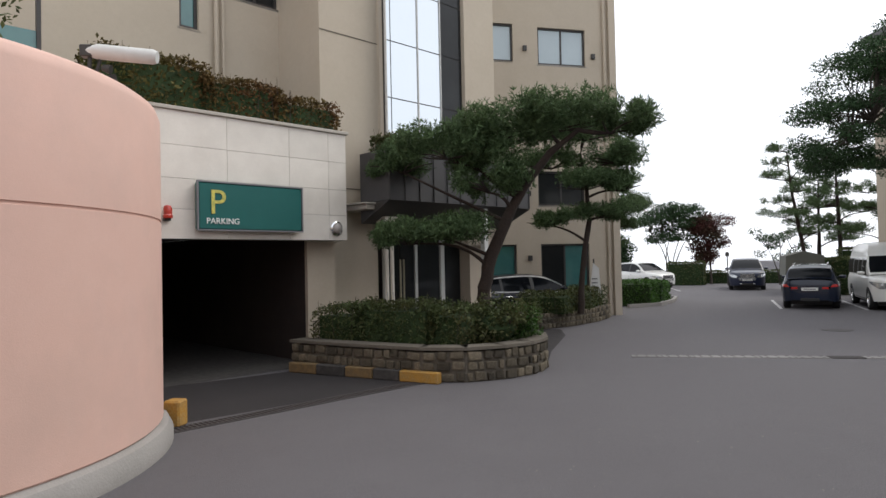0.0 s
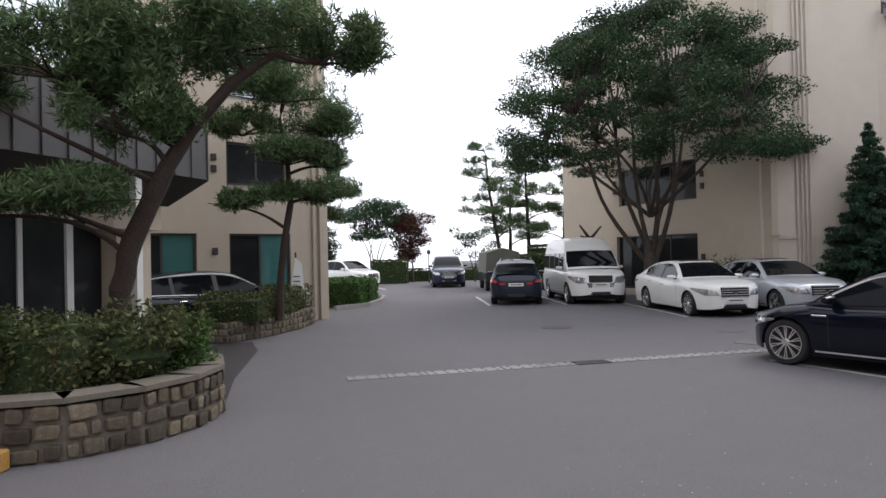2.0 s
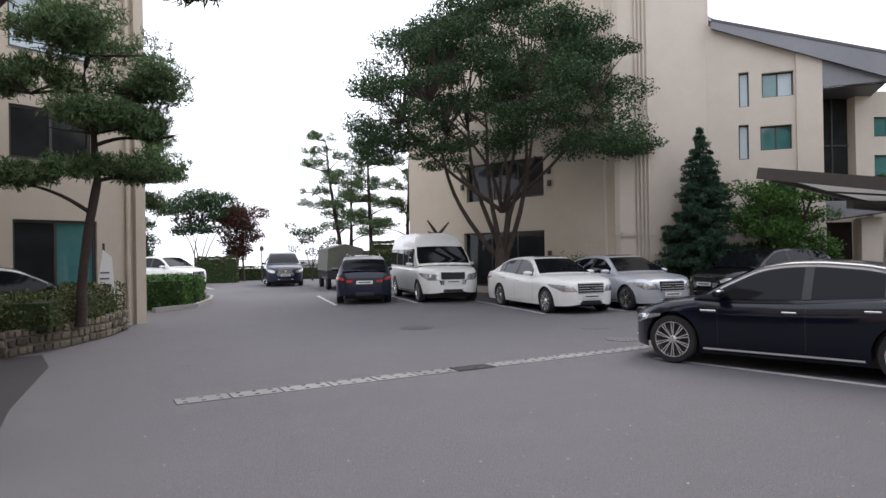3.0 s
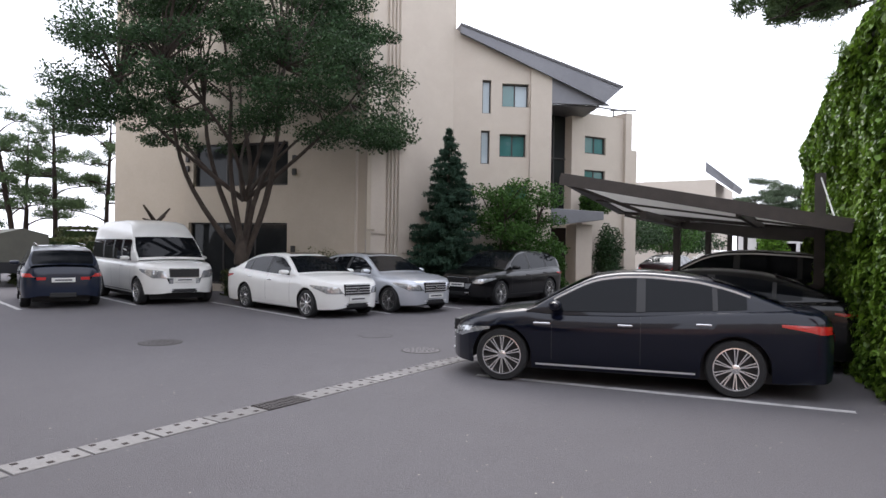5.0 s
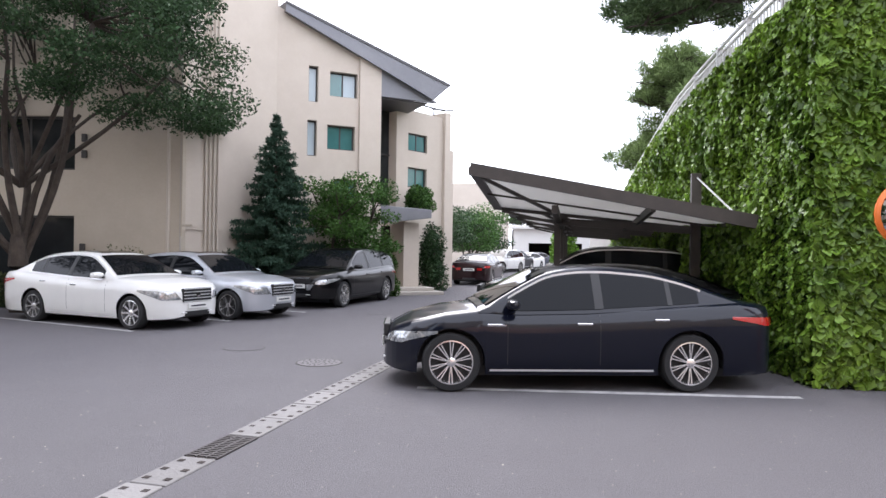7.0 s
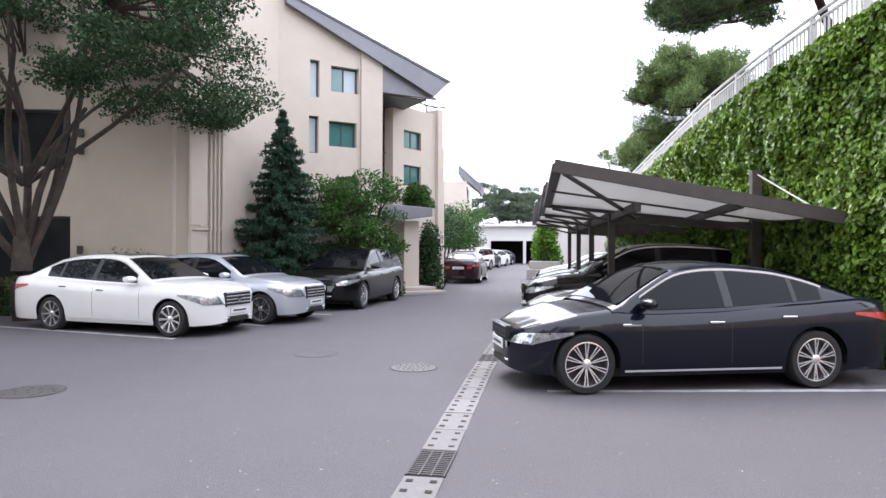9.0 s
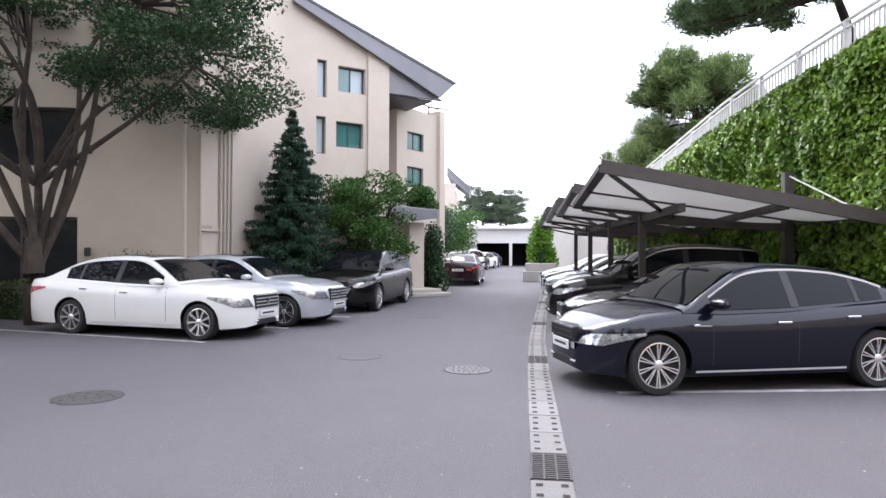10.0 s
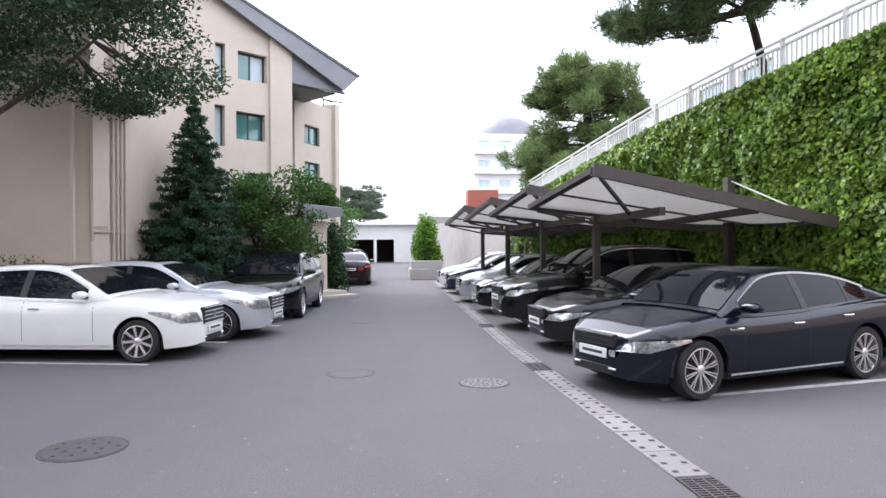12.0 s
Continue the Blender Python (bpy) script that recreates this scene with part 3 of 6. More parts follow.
# ---- big cream building beside the road ----
site = COURT
bB = thing("apartment_building", "cream rendered apartment block with pipes and a slanting zinc roof", "building", (13.4, 24.98, 0), -9.7)
to_bB = bB.matrix_basis.inverted()
GABLE = to_bB @ pose(17.4, 24.3, 0, 0, 0, -40.5)
PORCH = to_bB @ pose(13.4, 25.05, 0, 0, 0, -16.3)


def placed(ob, m):
    ob.matrix_basis = m
    return ob


# plain tower wall with the drain pipes
part("tower_wall", Shape().box(0.2, 4.06, 0, 0.35, 0, 15.0).box(4.06, 4.40, 0.35, 5.0, 9.0, 15.0), CREAM, bB)
for k in range(4):
    part("drain_pipe", Shape().cyl(1.36 + 0.14 * k, -0.07, 0.2, 15.0, 0.035, 8), CREAM, bB, smooth=True)
for x0, x1, z in ((0.5, 1.95, 4.85), (0.5, 1.95, 2.1), (2.0, 2.9, 1.45)):
    part("pipe_clamp", Shape().box(x0, x1, -0.06, -0.01, z, z + 0.06), CREAM, bB)
part("plinth", Shape().box(2.0, 4.0, -0.10, -0.003, 0.0, 0.85), GRANITE, bB)
part("service_panel", Shape().box(0.52, 1.28, -0.03, -0.004, 2.18, 4.84), CREAM, bB)
# gable wall with the windows, its top following the verge
WB = [(1.05, 1.37, 6.52, 7.72), (1.02, 1.34, 4.70, 5.90), (1.77, 2.74, 6.78, 7.62), (1.70, 2.67, 4.97, 5.80), (1.95, 2.75, 3.05, 3.97)]
placed(part("gable_wall", wall_cells(Shape(), 0.0, 2.80, 0, 7.95, 0, 0.35, WB), CREAM, bB), GABLE)
placed(part("gable_pier", Shape().box(2.802, 3.58, -0.10, 0.9, 0.0, 7.60).add([(2.802, -0.16, 0.0), (3.62, -0.28, 0.0), (3.62, -0.10, 0.0), (2.802, -0.10, 0.0), (2.802, -0.11, 2.9), (3.60, -0.11, 3.3), (3.60, -0.10, 3.3), (2.802, -0.10, 2.9)], [(0, 1, 5, 4), (1, 2, 6, 5), (4, 5, 6, 7), (3, 0, 4, 7)]), CREAM, bB, "projecting corner pier"), GABLE)
top = [(0.0, 7.951), (2.80, 7.951), (2.80, 8.40), (0.0, 9.52)]
placed(part("gable_head", Shape().add([(u, y, z) for y in (0, 0.35) for u, z in top], [(0, 1, 2, 3), (7, 6, 5, 4), (0, 4, 5, 1), (1, 5, 6, 2), (2, 6, 7, 3), (3, 7, 4, 0)]), CREAM, bB), GABLE)
placed(part("pier_head", Shape().add([(u, y, z) for y in (-0.10, 0.9) for u, z in ((2.802, 7.602), (3.58, 7.602), (3.58, 8.05), (2.802, 8.38))], [(0, 1, 2, 3), (7, 6, 5, 4), (0, 4, 5, 1), (1, 5, 6, 2), (2, 6, 7, 3), (3, 7, 4, 0)]), CREAM, bB), GABLE)
part("back_wall", Shape().box(0.2, 11, 9.0, 9.3, 0, 9.0), CREAM, bB)
for i, w in enumerate(WB):
    window(bB, *w, 0.20, GLASS_TEAL if i > 1 else BLIND, 2 if i > 1 else 1, glass_b=BLIND if i == 2 else None, w=0.045, place=GABLE, sill=False)
# slanting roof slab: a deep verge board in front, the slope running back
verge = [(0.2, 9.30), (5.50, 6.98), (6.15, 7.58), (0.2, 9.62)]
roof = Shape().add([(u, y, z + 0.20 * max(0, y)) for y in (-0.28, 5.0) for u, z in verge], [(0, 1, 2, 3), (7, 6, 5, 4), (0, 4, 5, 1), (1, 5, 6, 2), (2, 6, 7, 3), (3, 7, 4, 0)])
placed(part("roof", roof, ROOF_METAL, bB, "slanting zinc roof slab with deep verge"), GABLE)
placed(part("verge_flashing", Shape().add([(u, y, z) for y in (-0.31, -0.281) for u, z in ((0.2, 9.56), (6.12, 7.52), (6.17, 7.60), (0.2, 9.64))], [(0, 1, 2, 3), (7, 6, 5, 4), (0, 4, 5, 1), (1, 5, 6, 2), (2, 6, 7, 3), (3, 7, 4, 0)]), DARK_METAL, bB, "dark verge flashing"), GABLE)
placed(part("gable_infill", Shape().add([(u, y, z) for y in (-0.06, 0.10) for u, z in ((3.582, 6.95), (5.75, 6.95), (3.582, 8.05))], [(0, 1, 2), (5, 4, 3), (0, 3, 4, 1), (1, 4, 5, 2), (2, 5, 3, 0)]), ROOF_METAL, bB, "grey metal infill under the roof tip"), GABLE)
placed(part("roof_soffit", Shape().box(3.60, 5.4, 0.102, 3.2, 6.90, 6.948), DARK_METAL, bB, "dark soffit over the stair recess"), GABLE)
# stair recess, pier and porch
placed(part("stair_glass", Shape().box(8.0, 9.18, 0.40, 0.45, 3.2, 7.3), GLASS_DARK, bB, "tall dark stair window"), PORCH)
placed(part("stair_mullion", Shape().box(8.55, 8.60, 0.34, 0.40, 3.2, 7.3).box(8.0, 9.18, 0.34, 0.40, 5.2, 5.25), FRAME_DARK, bB), PORCH)
placed(part("stair_pier", Shape().box(9.2, 9.84, 0.0, 1.6, 3.2, 7.4), CREAM, bB), PORCH)
placed(part("porch_column", Shape().box(4.75, 5.35, 0.55, 1.9, 0, 2.60), CREAM, bB), GABLE)
can = Shape().add([(u, y, z) for y in (0.02, 2.0) for u, z in ((3.60, 2.50), (5.62, 2.76), (5.62, 3.06), (3.60, 3.16))], [(0, 1, 2, 3), (7, 6, 5, 4), (0, 4, 5, 1), (1, 5, 6, 2), (2, 6, 7, 3), (3, 7, 4, 0)])
placed(part("porch_canopy", can, ROOF_METAL, bB, "grey-blue metal porch canopy", bevel=0.02), GABLE)
# near-black back stands for the porch's inner shade
placed(part("porch_inside", Shape().box(3.62, 4.74, 1.95, 2.05, 0, 2.5), INSIDE_SHADE, bB), GABLE)
placed(part("porch_step", Shape().box(3.65, 5.9, -0.5, 1.9, 0.0, 0.12).box(3.8, 5.7, -0.1, 1.9, 0.121, 0.24), GRANITE, bB, bevel=0.01), GABLE)
# second block behind the porch
WB2 = [(9.95, 11.05, 5.50, 6.20), (9.95, 11.05, 4.05, 4.85)]
placed(part("second_wall", wall_cells(Shape(), 9.85, 12.0, 0, 7.1, 0.1, 0.4, WB2), CREAM, bB), PORCH)
placed(part("second_side", Shape().box(12.002, 12.35, -0.05, 7, 0, 7.3).box(12.352, 13.2, 0.5, 7, 0, 5.9), CREAM, bB), PORCH)
placed(part("roof_rail", Shape().bar((10.2, 0.25, 7.45), (12.3, 0.25, 7.45), 0.05).bar((11.6, 0.25, 7.1), (11.6, 0.25, 7.45), 0.04).bar((11.2, 0.0, 7.32), (12.5, -0.1, 7.45), 0.05), FRAME_DARK, bB), PORCH)
for w in WB2:
    window(bB, *w, 0.22, GLASS_TEAL, 2, w=0.05, sill=False, place=PORCH)

# wing of the cream building behind the big tree
bC = thing("apartment_wing", "cream rendered wing with two wide dark windows", "building", (8.67, 35.63, 0), -65.0)
WC = [(5.2, 9.14, 3.70, 5.20), (5.02, 9.14, 0.25, 2.42)]
part("wall", wall_cells(Shape(), 4.82, 12.1, 0, 11.5, 0, 0.35, WC), BEIGE, bC)
part("set_back_wall", Shape().box(1.2, 4.818, 0.35, 0.7, 0, 11.5).box(1.2, 1.5, 0.71, 9.0, 0, 11.5), BEIGE, bC)
part("cornice", Shape().box(1.1, 12.1, -0.1, 0.8, 11.502, 11.75), DARK_METAL, bC)
part("roof", Shape().box(1.5, 12.1, 0.8, 9, 11.3, 11.49), ROOF_METAL, bC)
window(bC, *WC[0], 0.18, GLASS_DARK, 3)
window(bC, *WC[1], 0.18, GLASS_DARK, 3, sill=False)
for u, z in ((4.98, 4.7), (4.98, 4.35), (9.42, 4.6), (9.42, 4.15), (9.4, 1.55)):
    part("vent_cap", Shape().box(u - 0.07, u + 0.07, -0.09, -0.001, z - 0.12, z + 0.1), FRAME_DARK, bC, bevel=0.015)
part("wall_seam", Shape().box(12.08, 12.12, -0.02, -0.001, 0, 11.5), GRANITE, bC)
part("wall_pipe", Shape().bar((12.15, -0.06, 1.9), (12.15, -0.06, 5.0), 0.04).bar((12.15, -0.05, 4.75), (12.45, -0.05, 4.75), 0.05).bar((12.15, -0.05, 2.2), (12.45, -0.05, 2.2), 0.05), BEIGE, bC)

# third block further along the road
bD = thing("apartment_building", "distant cream apartment block with grey overhanging roof", "building", (52.0, 29.1, 0), 14)
WD = [(2.0, 3.4, 4.0, 5.0), (5.0, 6.5, 4.0, 5.0), (9, 10.5, 4.0, 5.0), (2.0, 3.4, 1.2, 2.4), (5.0, 6.5, 1.2, 2.4)]
part("wall", wall_cells(Shape(), 0, 12, 0, 7.2, 0, 0.3, WD), CREAM, bD)
part("end_wall", Shape().box(-0.3, 0, -0.2, 9, 0, 7.2).box(0, 12, 8.7, 9, 0, 7.2), CREAM, bD)
part("roof", Shape().add([(-0.6, 0.5, 8.6), (0.6, -1.5, 6.9), (6.0, -1.5, 6.9), (6.0, 0.5, 8.6), (-0.6, 0.5, 7.8), (0.6, -1.3, 6.4), (6.0, -1.3, 6.4), (6.0, 0.5, 7.8)], [(0, 1, 2, 3), (7, 6, 5, 4), (0, 4, 5, 1), (1, 5, 6, 2), (2, 6, 7, 3), (3, 7, 4, 0)]), ROOF_METAL, bD)
for w in WD:
    window(bD, *w, 0.12, GLASS_TEAL, 2)

# garage house closing the road
bE = thing("garage_house", "white garage house with two dark openings at the road's end", "building", (66, 32.3, 0), -80)
part("wall", wall_cells(Shape(), 0, 12, 0, 3.9, 0, 0.3, [(1.6, 5.0, 0, 2.4), (5.3, 7.1, 0, 2.4)]), PLASTER_WHITE, bE)
part("roof", Shape().box(-0.4, 12.4, -0.6, 7, 3.902, 4.2), PLASTER_WHITE, bE)
# shade inside the far garage, painted as near black
part("garage_inside", Shape().box(0, 12, 6, 6.2, 0, 3.8).box(-0.2, 0, 0.3, 6, 0, 3.8).box(12, 12.2, 0.3, 6, 0, 3.8), INSIDE_SHADE, bE)
part("upper_wall", Shape().box(7.4, 12, 0.6, 3, 4.2, 6.0), PLASTER_WHITE, bE)

# far apartment house on the hill
bF = thing("apartment_house", "tall pale apartment house on the far hillside", "building", (96, 18.0, 0), -80)
FW = [(1.2 + 3.1 * i, 2.9 + 3.1 * i, 4.0 + 2.9 * k, 5.6 + 2.9 * k) for i in range(4) for k in range(5)]
part("wall", wall_cells(Shape(), 0, 13, 0, 18.2, 0, 0.4, FW), PLASTER_WHITE, bF)
part("side_wall", Shape().box(-0.4, 0, 0, 12, 0, 18.2).box(13, 13.4, 0, 12, 0, 18.2).box(0, 13, 11.6, 12, 0, 18.2), PLASTER_WHITE, bF)
for w in FW:
    window(bF, *w, 0.2, BLIND, 2, WHITE_STEEL)
part("roof", Shape().lathe([(4.9, 18.21), (4.6, 19.3), (3.6, 20.6), (2.0, 21.4), (0.01, 21.6)], 24, Matrix.Translation((6.5, 5.0, 0))), ROOF_METAL, bF, smooth=True)
for k in range(5):
    part("balcony", Shape().box(0.6, 12.4, -1.2, -0.01, 3.5 + 2.9 * k, 3.7 + 2.9 * k).box(0.6, 12.4, -1.2, -1.15, 3.7 + 2.9 * k, 4.4 + 2.9 * k), PLASTER_WHITE, bF)
bG = thing("brick_shed", "small red brick house below the hill", "building", (64, 17.5, 0), -84)
part("wall", Shape().box(0, 3.0, 0, 3, 4.2, 7.2), BRICK_RED, bG)
part("retaining_wall", Shape().box(-4, 9, 0.5, 6, 0, 4.6), CONCRETE, bG)

# ---- ivy wall with railing on the right ----
WALL_AT, WALL_TURN = (9.36, 10.18, 0), 15.5


def wall_z(u):
    """The top of the ivy wall falls along the road."""
    return 5.02 - 0.106 * u


def wall_y(u):
    """Its near end bends back from the road."""
    return -0.80 * max(0.0, 1 - u / 7.0) ** 1.5


def slant(s, u0, u1, y0, y1, d0, d1):
    """A slab that follows the wall's falling top, from d0 to d1 above it."""
    us = [u0 + (u1 - u0) * k / 16 for k in range(17)]
    ring = [[(u, y0 + wall_y(u), wall_z(u) + d0), (u, y1 + wall_y(u), wall_z(u) + d0), (u, y1 + wall_y(u), wall_z(u) + d1), (u, y0 + wall_y(u), wall_z(u) + d1)] for u in us]
    faces = [(4 * i + k, 4 * i + (k + 1) % 4, 4 * i + 4 + (k + 1) % 4, 4 * i + 4 + k) for i in range(16) for k in range(4)]
    return s.add([p for r in ring for p in r], faces + [(3, 2, 1, 0), (64, 65, 66, 67)])


WALL_LEN = 16.5
wl_ = thing("retaining_wall", "high concrete retaining wall overgrown with ivy", "wall", WALL_AT, WALL_TURN, kind="structure")
us = [WALL_LEN * k / 16 for k in range(17)]
ring = [[(u, -1.2 + wall_y(u), 0), (u, wall_y(u), 0), (u, wall_y(u), wall_z(u) - 0.05), (u, -1.2 + wall_y(u), wall_z(u) - 0.05)] for u in us]
# wall face coloured dark green for the shade behind the ivy leaves
part("wall", Shape().add([p for r in ring for p in r], [(4 * i + k, 4 * i + (k + 1) % 4, 4 * i + 4 + (k + 1) % 4, 4 * i + 4 + k) for i in range(16) for k in range(4)] + [(3, 2, 1, 0), (64, 65, 66, 67)]), LEAF_SHADE, wl_)
part("coping", slant(Shape(), 0, WALL_LEN, -1.25, 0.04, -0.048, 0.04), CONCRETE, wl_)
part("low_wall", Shape().box(WALL_LEN + 0.01, 38, -1.0, -0.3, 0, 3.15), CONCRETE, wl_, "bare grey concrete wall")
rail = thing("railing", "white painted steel railing along the top of the wall", "railing", WALL_AT, WALL_TURN)
for z in (0.05, 0.62, 0.74):
    part("rail", slant(Shape(), 0, WALL_LEN - 1, -0.20, -0.15, z, z + 0.04), WHITE_STEEL, rail)
post_mesh = Shape().box(-0.028, 0.028, -0.22, -0.14, 0.03, 0.77).mesh("post", WHITE_STEEL)
bar_mesh = Shape().box(-0.014, 0.014, -0.189, -0.161, 0.05, 0.64).mesh("baluster", WHITE_STEEL)
for k in range(13):
    part("post", post_mesh, None, rail).matrix_basis = pose(0.1 + k * 1.26, wall_y(0.1 + k * 1.26), wall_z(0.1 + k * 1.26))
for k in range(145):
    if k % 12:
        part("baluster", bar_mesh, None, rail).matrix_basis = pose(0.1 + k * 0.105, wall_y(0.1 + k * 0.105), wall_z(0.1 + k * 0.105))

# ---- carports ----
CP = thing("carport", "brown steel carport with pale membrane roof over parked cars", "carport", (0, 0, 0), 0, "carports")
# local x along the road, y from the back (0) to the front edge (4.3)
wide, deep = 3.25, 3.95


def zr(x, y):
    """The roof sheet: high at its near front corner, falling to the back and along the road."""
    front = 2.86 - 0.36 * x / wide
    return 2.10 + (front - 2.10) * y / deep


def on_roof(x, y, dz=0.0):
    return (x, y, zr(x, y) + dz)


sheet = Shape()
for dz in (0.0, 0.012):
    sheet.grid([[on_roof(0.05 + (wide - 0.1) * i / 6, deep * j / 6, dz) for i in range(7)] for j in range(7)])
part("roof_sheet", sheet, CANOPY_SHEET, CP, "pale translucent roof sheet")
for x in (0.0, wide):
    part("edge_beam", Shape().bar(on_roof(x, -0.1), on_roof(x, deep + 0.05), 0.09, 0.19 if x == 0 else 0.12), STEEL_BROWN, CP)
for y in (0.0, deep):
    part("eave_beam", Shape().bar(on_roof(0, y), on_roof(wide, y), 0.15, 0.09), STEEL_BROWN, CP)
for x in (1.65,):
    part("rafter", Shape().bar(on_roof(x, 0, -0.05), on_roof(x, deep, -0.05), 0.035), STEEL_BROWN, CP)
for y in (1.3,):
    part("purlin", Shape().bar(on_roof(0, y, -0.07), on_roof(wide, y, -0.07), 0.07, 0.12), STEEL_BROWN, CP)
part("brace", Shape().bar(on_roof(0.05, deep - 0.1, -0.08), on_roof(1.7, 2.5, -0.30), 0.05), STEEL_BROWN, CP)
part("brace", Shape().bar(on_roof(wide - 0.05, deep - 0.1, -0.08), on_roof(2.9, 2.7, -0.25), 0.05), STEEL_BROWN, CP)
part("beam", Shape().bar((0.3, 2.72, 2.27), (wide - 0.05, 2.72, 2.22), 0.10, 0.13), STEEL_BROWN, CP, "deep beam under the roof sheet")
part("front_post", Shape().box(2.82, 2.94, 2.69, 2.81, 0, 2.3).box(2.77, 2.99, 2.64, 2.86, 0, 0.012), STEEL_BROWN, CP, "square brown post")
part("back_post", Shape().box(2.12, 2.28, 0.27, 0.43, 0, 3.02), STEEL_BROWN, CP, "tall back post")
part("cross_beam", Shape().bar((2.88, 2.75, 2.2), (2.2, 0.35, 2.02), 0.11, 0.13), STEEL_BROWN, CP)
part("tie_rod", Shape().bar((2.2, 0.35, 2.97), on_roof(0.15, 0.1, 0.03), 0.02), WHITE_STEEL, CP)
part("tie_rod", Shape().bar((2.2, 0.35, 2.97), on_roof(3.2, 0.1, 0.03), 0.02), WHITE_STEEL, CP)
for k in range(4):
    d = 3.36 * k
    m = pose(10.40 + d * 0.974, 10.30 + d * 0.225, 0, 0, 0, 13.0)
    if k == 0:
        CP.matrix_basis = m
    else:
        copy_thing(CP, m)

# ---- stone planters ----


def stone_wall(root, outline, height, closed=False, kerb=False):
    """Rubble stones, each its own piece, in courses along an outline with a mortar core."""
    core = Shape()
    pts = [Vector((*p, 0)) for p in outline]
    for a, b in zip(pts, pts[1:]):
        d = (b - a).normalized()
        n = Vector((-d.y, d.x, 0))
        core.add([a, b, b + n * 0.26, a + n * 0.26, *[p + Vector((0, 0, height - 0.03)) for p in (a, b, b + n * 0.26, a + n * 0.26)]], [(0, 3, 2, 1), (4, 5, 6, 7), (0, 1, 5, 4), (1, 2, 6, 5), (2, 3, 7, 6), (3, 0, 4, 7)])
    part("core", core, MORTAR, root)
    courses = 3
    meshes = []
    for k in range(10):
        q = Shape().box(-0.5, 0.5, -0.5, 0.5, -0.5, 0.5)
        q.v = [(x * random.uniform(0.72, 1.0), y * random.uniform(0.8, 1.15), z * random.uniform(0.70, 1.0)) for x, y, z in q.v]
        meshes.append(q.mesh("stone", RUBBLE, bevel=0.10))
    for a, b in zip(pts, pts[1:]):
        n = (b - a).length
        ang = math.degrees(math.atan2(b.y - a.y, b.x - a.x))
        for c in range(courses):
            u = 0.0
            h = height / courses
            while u < n - 0.02:
                w = min(random.uniform(0.10, 0.27), n - u)
                if n - u - w < 0.08:
                    w = n - u
                p = a + (b - a) * ((u + w / 2) / n)
                if not (kerb and c == 0):
                    ob = part("stone", random.choice(meshes), None, root)
                    ob.matrix_basis = pose(p.x, p.y, h * (c + 0.5) + random.uniform(-0.012, 0.012), 0, random.uniform(-7, 7), ang + random.uniform(-4, 4)) @ Matrix.Diagonal((w - 0.018, 0.075 + random.uniform(0, 0.03), h - 0.018, 1))
                u += w
    return root


P1 = [(-4.6, 9.55), (-3.2, 9.42), (-1.9, 9.38), (-1.25, 9.6), (-0.82, 10.05), (-0.58, 10.6), (-0.56, 11.2), (-0.85, 11.9), (-1.5, 12.6)]
site = GARAGE_SIDE
pl1 = thing("stone_planter", "low rubble stone planter with a clipped hedge", "planter", kind="structure")
stone_wall(pl1, P1, 0.48)
cap = Shape()
for (ax, ay), (bx, by) in zip(P1, P1[1:]):
    d = Vector((bx - ax, by - ay, 0)).normalized()
    n = Vector((-d.y, d.x, 0))
    a, b = Vector((ax, ay, 0)), Vector((bx, by, 0))
    q = [a - n * 0.05 - d * 0.02, b - n * 0.05 + d * 0.02, b + n * 0.3, a + n * 0.3]
    cap.add([*[p + Vector((0, 0, 0.482)) for p in q], *[p + Vector((0, 0, 0.53)) for p in q]], [(0, 3, 2, 1), (4, 5, 6, 7), (0, 1, 5, 4), (1, 2, 6, 5), (2, 3, 7, 6), (3, 0, 4, 7)])
part("coping", cap, MORTAR, pl1, "weathered cement coping")
part("soil", Shape().prism([(-4.6, 9.8), (-1.6, 9.7), (-0.85, 10.6), (-0.85, 11.2), (-1.6, 12.3), (-3.4, 12.0), (-4.4, 11.0)], 0.1, 0.40), SOIL, pl1)
# dim yellow kerbs have their shadow mixed into the faded paint
for i, (x0, x1, mt) in enumerate(((-4.5, -3.9, KERB_FADED_SHADE), (-3.9, -3.3, KERB_BLACK), (-3.3, -2.75, KERB_FADED_SHADE), (-2.75, -2.25, KERB_BLACK), (-2.25, -1.55, KERB_YELLOW))):
    kb = part("kerb_stone", Shape().box(x0 + 0.01, x1 - 0.01, -0.13, 0.0, 0, 0.17), mt, pl1, "black painted kerb" if mt is KERB_BLACK else "yellow painted kerb", bevel=0.015)
    kb.matrix_basis = pose(0, 9.44 - 0.05 * (x0 + 4.5) / 3 - (0.0 if i < 4 else 0.01), 0)

P2 = [(-3.6, 17.0), (-2.6, 17.2), (-2.0, 18.4), (-1.65, 19.9), (-1.6, 21.2), (-2.0, 22.0)]
site = WING_SIDE
pl2 = thing("stone_planter", "rubble stone planter beside the parked dark car", "planter", kind="structure")
stone_wall(pl2, P2, 0.45)
part("soil", Shape().prism([(-3.6, 17.2), (-2.7, 17.4), (-1.9, 19.9), (-1.8, 21.2), (-2.2, 21.9), (-4.0, 19.5)], 0.1, 0.40), SOIL, pl2)

